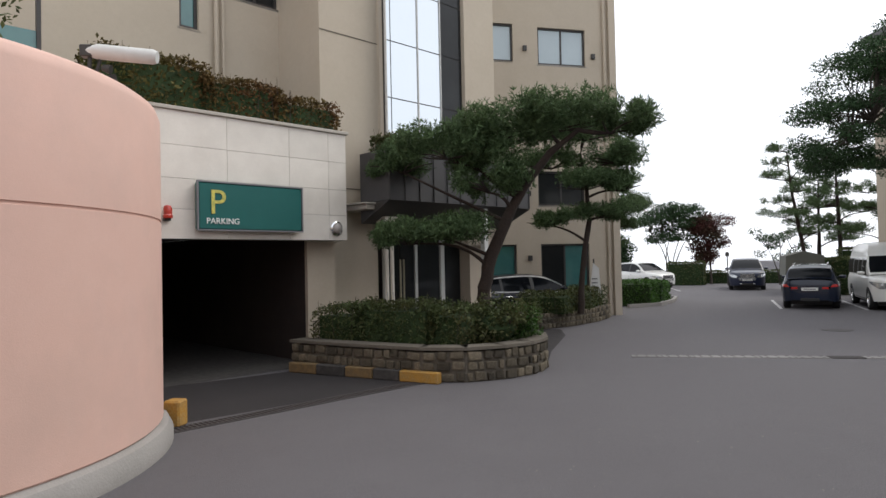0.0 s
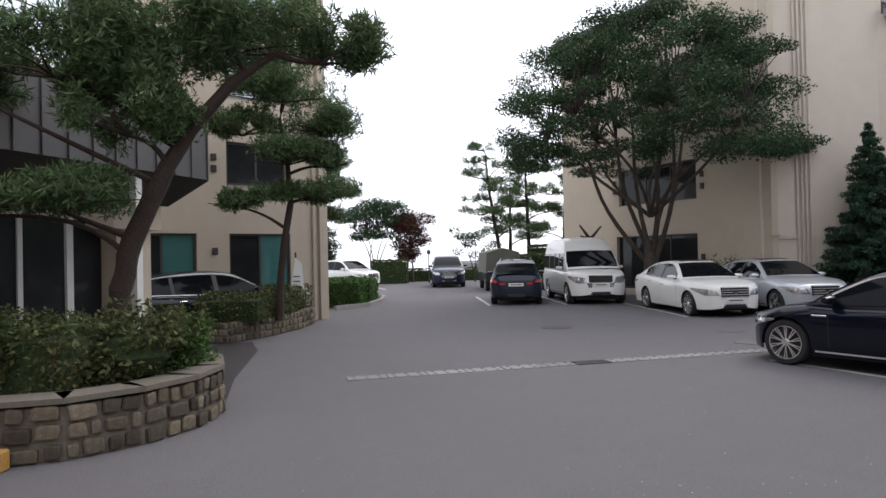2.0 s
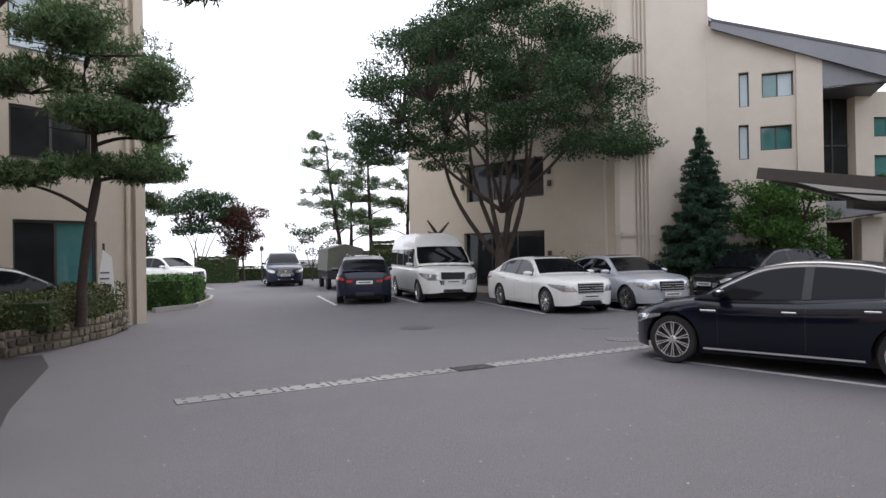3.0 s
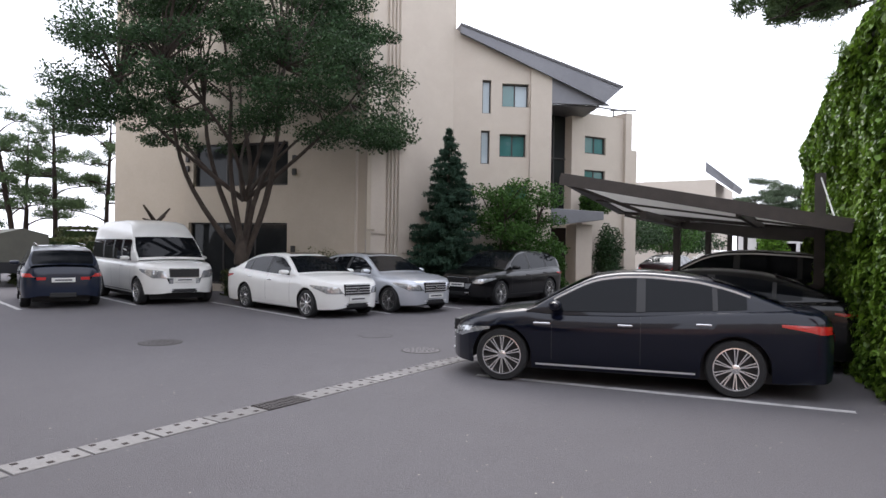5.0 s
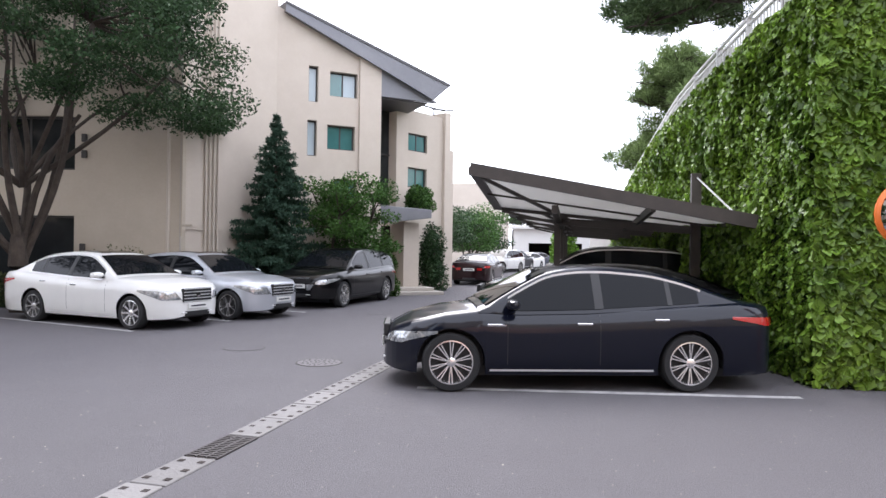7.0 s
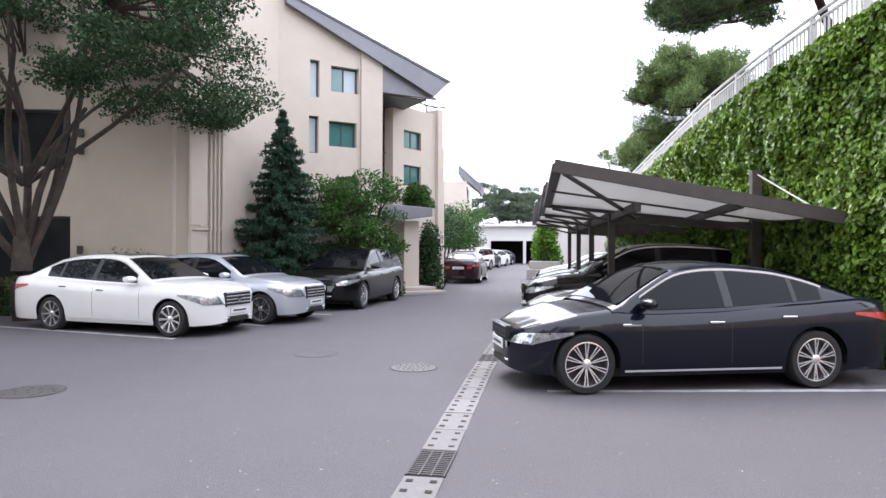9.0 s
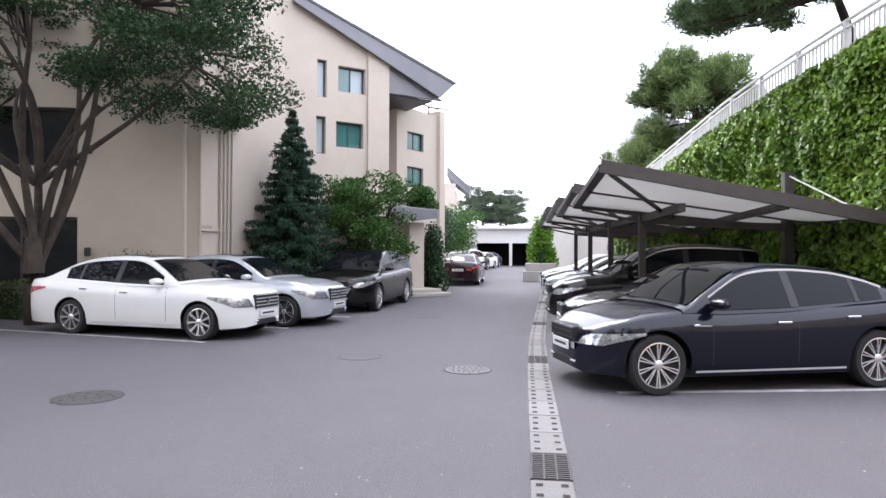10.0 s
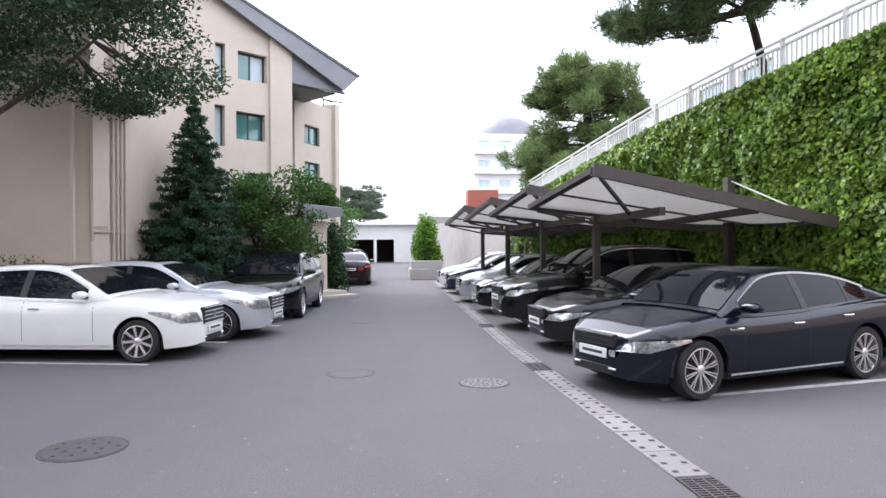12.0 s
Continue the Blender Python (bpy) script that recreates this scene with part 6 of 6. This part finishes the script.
shrub("bush", "yellow-green plants in a bed at the carports' end", (34.6, 18.95, 0.5), (1.0, 0.9, 2.9), LEAF_YELLOW, 0.19, 1300, 12, "bush")
pb = thing("planter_box", "pale stepped planter box beside the road's end", "planter", (34.2, 18.95, 0), 8)
part("box", Shape().box(-1.1, 1.3, -0.9, 0.9, 0, 0.55).box(-0.8, 1.2, -0.8, 0.8, 0.551, 0.95), CONCRETE, pb, bevel=0.02)
for x, y, hh in ((86, 32.5, 10.0), (90, 36, 10.5), (94, 33.5, 10.0), (88, 38.5, 8.5), (99, 35, 10.0)):
    pads = [(random.uniform(-2.6, 2.6), random.uniform(-2.6, 2.6), hh * random.uniform(0.55, 1.0), 1.25, 1.2, 0.35) for k in range(18)]
    pine("pine_tree", "distant rounded pine behind the garage house", (x, y, 0), [(0, 0, 0), (0.2, 0, hh * 0.5), (0, 0, hh * 0.95)], [0.2, 0.15, 0.05], pads, LEAF_PINE_HAZE, density=40, size=0.42, per=4, group="pines behind the garage")

# upper terrace behind the ivy wall
ter = thing("terrace", "upper terrace ground behind the ivy wall", "terrace", WALL_AT, WALL_TURN, kind="structure")
part("earth", Shape().add([(u, y, 0) for y in (-40, -1.21) for u in (0.32, 45)] + [(u, y, max(2.9, wall_z(u) - 0.1)) for y in (-40, -1.21) for u in (0.32, 20)] + [(45, -40, 2.9), (45, -1.21, 2.9)], [(4, 5, 7, 6), (5, 8, 9, 7), (2, 6, 7, 9, 3), (0, 2, 6, 4) , (1, 8, 9, 3), (0, 1, 8, 5, 4)]), SOIL, ter)
hs = thing("white_house", "white house with teal glazing on the upper terrace", "building", (30, 4.0, 4.86), 10)
part("wall", wall_cells(Shape(), 0, 14, -2.5, 7.5, -8, -7.7, [(3, 5, 3.8, 5.2), (8, 10, 3.8, 5.2)]).box(0, 14, -20, -19.7, -2.5, 7.5).box(0, 0.3, -19.7, -8, -2.5, 7.5).box(13.7, 14, -19.7, -8, -2.5, 7.5).box(-0.4, 14.4, -20.2, -7.4, 7.5, 7.8), PLASTER_WHITE, hs)
part("front_wall", wall_cells(Shape(), -9, 6, -2.5, 6.5, -0.3, 0, [(-2.0, 0.5, 3.2, 4.8), (2.0, 4.4, 3.2, 4.8)]), PLASTER_WHITE, hs)
part("glazing", Shape().box(-2.0, 0.5, -0.16, -0.14, 3.2, 4.8), GLASS_TEAL, hs)
part("glazing", Shape().box(2.0, 4.4, -0.16, -0.14, 3.2, 4.8), GLASS_TEAL, hs)

pads = []
for k in range(62):
    t = random.random()
    r_ = math.sqrt(random.random()) * (1 - 0.55 * t**2)
    a = random.uniform(0, 6.28)
    pads.append((2.3 * r_ * math.cos(a), 0.4 + 2.7 * r_ * math.sin(a), 0.9 + 4.6 * t, 0.8, 0.75, 0.42))
pine("pine_tree", "broad round-topped pine on the terrace above the railing", (25.3, 11.6, 3.2), [(0, 0, 0), (0.3, 0, 1.8), (0, 0.3, 3.8), (0.2, 0.4, 5.4)], [0.22, 0.18, 0.12, 0.05], pads, material("sunlit_pine", (0.155, 0.215, 0.080), 0.6, island=0.5, spec=0.12, subsurf=0.3), density=150, size=0.24, per=6, thin=0.05)
shrub("bush", "bright green tree on the terrace edge", (30.0, 13.2, 2.85), (1.5, 1.4, 4.4), LEAF_YELLOW, 0.22, 150, 10, "bush")
pads = [(-2.2, 2.6, 1.9, 0.9, 0.8, 0.3), (-1.4, 1.6, 1.7, 0.9, 0.8, 0.3), (-0.6, 3.0, 1.7, 0.9, 0.8, 0.3), (-2.6, 1.0, 2.3, 1.0, 0.8, 0.32), (0.3, 2.0, 1.9, 1.0, 0.9, 0.32), (1.0, 2.9, 2.2, 0.9, 0.8, 0.3), (-1.2, 2.4, 2.7, 1.1, 0.9, 0.36), (-2.4, 1.9, 3.1, 1.0, 0.9, 0.36), (0.4, 1.2, 2.9, 1.2, 1.0, 0.38), (1.7, 1.6, 2.8, 1.0, 0.9, 0.34), (-0.8, 0.3, 3.4, 1.3, 1.1, 0.4), (1.2, 0.2, 3.9, 1.3, 1.1, 0.4), (-1.6, 0.0, 2.3, 1.0, 0.9, 0.34), (0.5, -0.9, 3.0, 1.2, 1.0, 0.4), (-3.2, 2.0, 2.5, 0.8, 0.7, 0.28)]
pads = [(x, y, z + 0.55, a, b, c) for x, y, z, a, b, c in pads]
pads += [(x - 1.7, y - 1.3, z + 0.5, a, b, c) for x, y, z, a, b, c in pads[::2]]
pine("pine_tree", "dark pine leaning over the railing from the terrace", (14.9, 9.3, 4.3), [(0.6, -0.6, 0), (0.4, 0, 1.5), (0, 0.5, 2.7), (0.2, 0.3, 4.5)], [0.12, 0.10, 0.08, 0.04], pads, LEAF_PINE, density=300, size=0.19, per=6)

# ---- hedges ----


def hedge(name, label, boxes, mat, leaf, n, at=(0, 0, 0), turn=0.0, twigs=0, category="hedge"):
    root = thing(name, label, category, at, turn)
    s = Shape()
    pts = []
    for x0, x1, y0, y1, z0, z1 in boxes:
        s.box(x0 + 0.08, x1 - 0.08, y0 + 0.08, y1 - 0.08, z0, z1 - 0.10)
        area = (x1 - x0) * (y1 - y0) * 2 + 2 * (x1 - x0 + y1 - y0) * (z1 - z0) * 0.8
        pts.append(box_points(x0, x1, y0, y1, z0, z1, int(n * area)))
    # dark filler boxes give the hedge its inner shade
    part("inner_growth", s, LEAF_SHADE, root)
    p = np.concatenate(pts)
    wob = np.array([noise.noise(Vector((v[0] * 1.7, v[1] * 1.7, v[2] * 1.2 + 3))) for v in p])
    p[:, 2] += wob * 0.12
    p[:, :2] += wob[:, None] * 0.08
    part("foliage", leaves("foliage", p, leaf, mat, spread=1.1), None, root)
    if twigs:
        t = Shape()
        for k in range(twigs):
            b = random.choice(boxes)
            x, y = random.uniform(b[0], b[1]), random.uniform(b[2], b[3])
            t.tube([(x, y, b[4]), (x + random.uniform(-0.1, 0.1), y + random.uniform(-0.1, 0.1), b[5] + random.uniform(0.0, 0.22))], [0.008, 0.003], 4)
        tagged(part("twig_growth", t, BARK, root), "", kind="stuff")
    return root


site = GARAGE_SIDE
hedge("hedge", "clipped dark green hedge in the stone planter", [(-4.3, -3.3, 9.75, 10.5, 0.4, 1.02), (-3.5, -2.0, 9.75, 10.7, 0.4, 1.12), (-2.3, -1.4, 9.85, 11.0, 0.4, 1.04)], LEAF_HEDGE, 0.062, 620, twigs=60)
shrub("shrub", "loose yellowish shrub at the planter's rounded end", (-1.25, 10.75, 0.38), (0.75, 0.75, 0.85), LEAF_HEDGE, 0.075, 1100, 9, "shrub")
shrub("shrub", "low green shrub at the planter's tip", (-1.0, 11.3, 0.38), (0.45, 0.6, 0.7), LEAF_BUSH, 0.07, 1100, 7, "shrub")
site = WING_SIDE
hedge("hedge", "low dark clipped hedge beside the parked black car", [(-3.4, -2.0, 17.5, 19.2, 0.4, 0.95), (-3.2, -1.8, 19.0, 21.6, 0.4, 0.98)], LEAF_HEDGE, 0.07, 380, twigs=20)
site = GARAGE_SIDE
hedge("roof_hedge", "rusty green hedge spilling over the garage portal", [(-0.4, 1.4, 0.12, 1.1, 4.3, 5.12), (1.2, 2.7, 0.10, 1.0, 4.3, 4.98), (2.5, 3.85, 0.05, 0.9, 4.3, 4.82)], LEAF_RUSTY, 0.075, 560, (-5.48, 7.04, 0), 73, twigs=110)
hedge("roof_hedge", "shrubs on top of the dark entrance canopy", [(4.8, 7.3, -0.35, 0.3, 4.02, 4.4)], LEAF_HEDGE, 0.08, 420, (-5.48, 7.04, 0), 73, twigs=10)
shrub("shrub", "leafy plant above the pink round wall", (-5.6, 4.4, 3.9), (1.3, 1.2, 1.3), LEAF_HEDGE, 0.09, 500, 9, "shrub")
site = FAR_SIDE
hedge("hedge", "yellow-green shrubs inside the pale kerb", [(-3.4, -1.5, 26.6, 29.0, 0.0, 1.05), (-3.2, -1.3, 29.0, 31.8, 0.0, 0.95)], LEAF_BUSH, 0.12, 170, twigs=20)
hedge("hedge", "dark hedge behind the white SUV", [(-3.2, -0.6, 49.0, 50.2, 0, 1.7)], LEAF_HEDGE, 0.14, 130)
hedge("hedge", "low hedge closing the far edge of the court", [(-12, 12, 52.4, 53.4, 0, 0.95)], LEAF_HEDGE, 0.16, 70)
hedge("hedge", "dark shrubs behind the van and truck", [(5.0, 8.6, 36.2, 38.5, 0, 1.9), (7.0, 10.0, 38.5, 40.0, 0, 2.4)], LEAF_HEDGE, 0.14, 130)
site = COURT
hedge("hedge", "dark shrubs under the wide window", [(10.6, 12.0, 27.0, 28.2, 0, 0.8)], LEAF_HEDGE, 0.09, 220)
site = FAR_SIDE
broadleaf("small_tree", "round tree with dark red leaves at the far edge", (-0.3, 51.5, 0), [((0, 0, 2.2), 0.10, 0.06, 0.0)], [(random.uniform(-1.1, 1.1), random.uniform(-1, 1), 1.9 + 3.2 * random.random(), 0.95, 0.9, 0.7) for k in range(20)], LEAF_RED, 0.18, 600)
broadleaf("small_tree", "airy dark-leaved tree at the far edge", (-3.2, 51.0, 0), [((a, 0.3 * a, 4.2), 0.06, 0.02, 0.0) for a in (-1.4, -0.6, 0.2, 1.0, 1.7)], [(random.uniform(-2.4, 2.2), random.uniform(-1.5, 1.5), 3.4 + 2.7 * random.random(), 0.95, 0.9, 0.5) for k in range(34)], LEAF_TREE, 0.17, 420)
broadleaf("small_tree", "round dark tree beside the white SUV", (-7.0, 50.0, 0), [((0, 0, 1.6), 0.08, 0.05, 0.0)], [(random.uniform(-0.9, 0.9), random.uniform(-0.8, 0.8), 1.4 + 1.9 * random.random(), 0.75, 0.75, 0.6) for k in range(14)], LEAF_TREE, 0.15, 700)
broadleaf("small_tree", "thin leafy sapling beyond the blue car", (4.4, 49.5, 0), [((a, 0, 2.6), 0.05, 0.02, 0.0) for a in (-0.7, 0.1, 0.8)], [(random.uniform(-1.6, 1.6), random.uniform(-1, 1), 1.8 + 2.0 * random.random(), 0.6, 0.6, 0.4) for k in range(18)], LEAF_TREE, 0.15, 350)

# ---- ivy ----
site = COURT
iv = thing("ivy", "dense bright green ivy covering the retaining wall", "ivy", WALL_AT, WALL_TURN, kind="stuff")
u0 = rng.uniform(-0.15, 8, 46000)
u1 = rng.uniform(7.5, WALL_LEN + 0.4, 30000)
for nm, u, sz in (("near_leaves", u0, 0.100), ("far_leaves", u1, 0.105)):
    top = wall_z(u) + 0.10
    z = rng.uniform(0, 1, len(u)) ** 0.92 * top + 0.02
    bulge = np.array([0.5 + 0.6 * noise.noise(Vector((a * 0.9, b * 0.9, 1.0))) + 0.45 * noise.noise(Vector((a * 2.6, b * 2.6, 5.0))) for a, b in zip(u, z)])
    y = 0.02 + 0.30 * bulge * np.clip((top + 0.2 - z) * 1.5, 0.3, 1) + rng.uniform(0, 0.10, len(u))
    y = y + np.array([wall_y(q_) for q_ in u])
    part(nm, leaves(nm, np.stack([u, y, z], 1), sz, LEAF_IVY, facing=np.array([0, 1.0, 0.45]), spread=0.5, aspect=0.85), None, iv)
n = 9000
z = rng.uniform(0, 1, n) ** 0.92 * 5.05 + 0.02
y = rng.uniform(-1.35, 0.2, n)
bulge = np.array([0.5 + 0.6 * noise.noise(Vector((a * 0.9, b * 0.9, 4.0))) for a, b in zip(y, z)])
part("end_leaves", leaves("end_leaves", np.stack([-0.03 - 0.16 * bulge - rng.uniform(0, 0.08, n), y + wall_y(0), z], 1), 0.15, LEAF_IVY, facing=np.array([-1.0, 0, 0.45]), spread=0.5, aspect=0.85), None, iv)
crest = rng.uniform(0, WALL_LEN, 5000)
part("crest_leaves", leaves("crest_leaves", np.stack([crest, rng.uniform(-0.6, 0.1, 5000) + np.array([wall_y(q_) for q_ in crest]), wall_z(crest) + rng.uniform(0, 0.14, 5000)], 1), 0.11, LEAF_IVY, spread=0.8, aspect=0.8), None, iv)


# ---- small fixtures ----
def lettering(name, text, height, mat, parent, m, label=""):
    cu = bpy.data.curves.new(name, "FONT")
    cu.body, cu.size, cu.extrude = text, height, 0.006
    ob = new(name, cu)
    me = bpy.data.meshes.new_from_object(ob.evaluated_get(bpy.context.evaluated_depsgraph_get()))
    bpy.data.objects.remove(ob)
    me.materials.clear()
    me.materials.append(mat)
    t = part(name, me, None, parent, label)
    t.matrix_basis = m
    return t


def on_portal(u, y, z):
    return GARAGE_SIDE @ Matrix.Translation((-5.48, 7.04, 0)) @ pose(0, 0, 0, 0, 0, 73) @ pose(u, y, z)


sg = thing("parking_sign", "green parking sign box with gold P on the stone lintel", "sign")
sg.matrix_basis = on_portal(0.99, -0.005, 2.42)
part("box", Shape().box(0, 1.88, -0.14, 0, 0, 0.75), SIGN_GREEN, sg, bevel=0.02)
part("frame", Shape().box(-0.02, 1.90, -0.15, -0.10, -0.02, 0.0).box(-0.02, 1.90, -0.15, -0.10, 0.75, 0.77).box(-0.02, 0.0, -0.15, -0.10, 0, 0.75).box(1.88, 1.90, -0.15, -0.10, 0, 0.75), ROOF_METAL, sg)
lettering("letter", "P", 0.56, SIGN_GOLD, sg, pose(0.17, -0.147, 0.25, 90, 0, 0), "flaking gold letter P")
lettering("word", "PARKING", 0.135, SIGN_WHITE, sg, pose(0.12, -0.147, 0.09, 90, 0, 0), "white word PARKING")

bc = thing("warning_beacon", "small red warning beacon on the stone lintel", "beacon")
bc.matrix_basis = on_portal(0.53, -0.09, 2.56)
part("bracket", Shape().box(-0.05, 0.05, 0.0, 0.085, -0.02, 0.02), FRAME_DARK, bc)
part("base", Shape().lathe([(0.001, 0.02), (0.07, 0.02), (0.075, 0.06), (0.06, 0.08)], 16), RED_PLASTIC, bc, smooth=True)
part("dome", Shape().lathe([(0.06, 0.08), (0.065, 0.16), (0.05, 0.21), (0.001, 0.225)], 16), RED_PLASTIC, bc, smooth=True)

bh = thing("bulkhead_lamp", "round glass bulkhead lamp with steel ring on the lintel", "lamp")
bh.matrix_basis = on_portal(3.69, -0.002, 2.49) @ pose(0, 0, 0, 90, 0, 0)
part("ring", Shape().lathe([(0.13, 0), (0.135, 0.04), (0.11, 0.06), (0.10, 0.04)], 24), CHROME, bh, smooth=True)
part("dome", Shape().lathe([(0.10, 0.04), (0.085, 0.09), (0.05, 0.115), (0.001, 0.125)], 20), material("frosted_glass", (0.33, 0.30, 0.28), 0.25, coat=0.6), bh, smooth=True)

site = GARAGE_SIDE
fl = thing("floodlight", "white tubular floodlight on a post above the pink wall", "floodlight", (-2.95, 4.75, 3.52), 35)
part("post", Shape().tube([(0, 0, 0), (0.03, 0, 0.5)], [0.022, 0.022], 8).tube([(0.05, 0, 0.1), (0.12, 0, 0.38)], [0.018, 0.018], 6), FRAME_DARK, fl, smooth=True)
part("housing", Shape().tube([(0.0, 0, 0.46), (0.1, 0.0, 0.46), (0.62, 0.02, 0.42), (0.66, 0.02, 0.415)], [0.05, 0.075, 0.075, 0.06], 14), WHITE_STEEL, fl, smooth=True)
part("speaker", Shape().tube([(0.14, 0, 0.16), (0.24, 0, 0.14)], [0.04, 0.10], 12).tube([(0.14, 0, 0.30), (0.22, 0, 0.28)], [0.03, 0.05], 10), FRAME_DARK, fl, smooth=True)
part("clamp", Shape().box(-0.06, 0.06, -0.05, 0.05, 0.40, 0.52), FRAME_DARK, fl, bevel=0.01)

site = WING_SIDE
ab = thing("notice_board", "white notice board on a dark post in the planter", "sign", (-2.0, 20.9, 0.38), 20)
part("post", Shape().cyl(0, 0.03, 0, 1.55, 0.025, 8), FRAME_DARK, ab, smooth=True)
part("board", Shape().add([(-0.18, -0.02, 0.35), (0.22, -0.02, 0.28), (0.16, 0.0, 1.25), (-0.02, 0.0, 1.42), (-0.18, 0.02, 0.35), (0.22, 0.02, 0.28), (0.16, 0.03, 1.25), (-0.02, 0.03, 1.42)], [(0, 1, 2, 3), (7, 6, 5, 4), (0, 4, 5, 1), (1, 5, 6, 2), (2, 6, 7, 3), (3, 7, 4, 0)]), PLASTER_WHITE, ab)
for k in range(4):
    part("text_bar", Shape().box(-0.08, 0.10, -0.026, -0.021, 0.50 + 0.13 * k, 0.53 + 0.13 * k), INK, ab)

site = COURT
pt = thing("flower_pot", "pale flower pot with a leafy plant by the entrance", "flower pot")
pt.matrix_basis = on_portal(4.75, -0.35, 0)
part("pot", Shape().lathe([(0.001, 0), (0.13, 0), (0.17, 0.32), (0.18, 0.34), (0.15, 0.34), (0.13, 0.30), (0.001, 0.30)], 18), TERRACOTTA, pt, smooth=True)
part("plant", leaves("plant", blob((0, 0, 0.62), (0.24, 0.24, 0.32), 260, 0.2), 0.09, LEAF_BUSH), None, pt)

# far edge railing, lamp post beside the far cars
site = FAR_SIDE
rl = thing("railing", "thin grey railing at the far edge of the court", "railing", (-12, 54.2, -0.3), 0)
for k in range(17):
    part("post", Shape().box(k * 1.5 - 0.02, k * 1.5 + 0.02, -0.02, 0.02, 0, 1.35), GUTTER_STONE, rl)
for z in (0.6, 0.95, 1.3):
    part("rail", Shape().box(0, 24, -0.015, 0.015, z, z + 0.03), GUTTER_STONE, rl)
lp = thing("bollard_lamp", "small dark lamp on a post behind the blue car", "lamp", (1.0, 48.6, 0))
part("post", Shape().cyl(0, 0, 0, 2.1, 0.04, 8), FRAME_DARK, lp, smooth=True)
part("head", Shape().lathe([(0.001, 2.1), (0.14, 2.12), (0.14, 2.35), (0.05, 2.45), (0.001, 2.46)], 12), FRAME_DARK, lp, smooth=True)

# fittings on the cream building
site = COURT
sp = thing("stump", "bare lopped tree stump with short branches", "tree stump", (9.6, 31.0, 0))
s = Shape()
s.tube([(0, 0, 0), (0.05, 0, 1.4), (0, 0, 2.45)], [0.16, 0.13, 0.10], 8)
for a in (0.3, 2.2, 3.6, 5.0):
    s.tube([(0, 0, 2.35), (0.55 * math.cos(a), 0.4 * math.sin(a), 2.75 + 0.25 * math.sin(2 * a))], [0.08, 0.03], 6)
part("trunk", s, BARK, sp, smooth=True)
# loose litter: fallen leaves and pale chips on the asphalt
lt = thing("fallen_leaves", "scattered dry leaves and pale chips on the asphalt", "litter", kind="stuff")
p = np.stack([rng.uniform(-0.5, 11, 1500), rng.uniform(5, 21, 1500), np.full(1500, 0.006)], 1)
keep = (p[:, 0] > 0.2) & (p[:, 1] < 21)
part("leaf", leaves("leaf", p[keep], 0.020, material("dry_leaf", (0.27, 0.25, 0.21), 0.9, island=0.5), facing=np.array([0, 0, 6.0]), spread=0.4, aspect=0.7), None, lt)
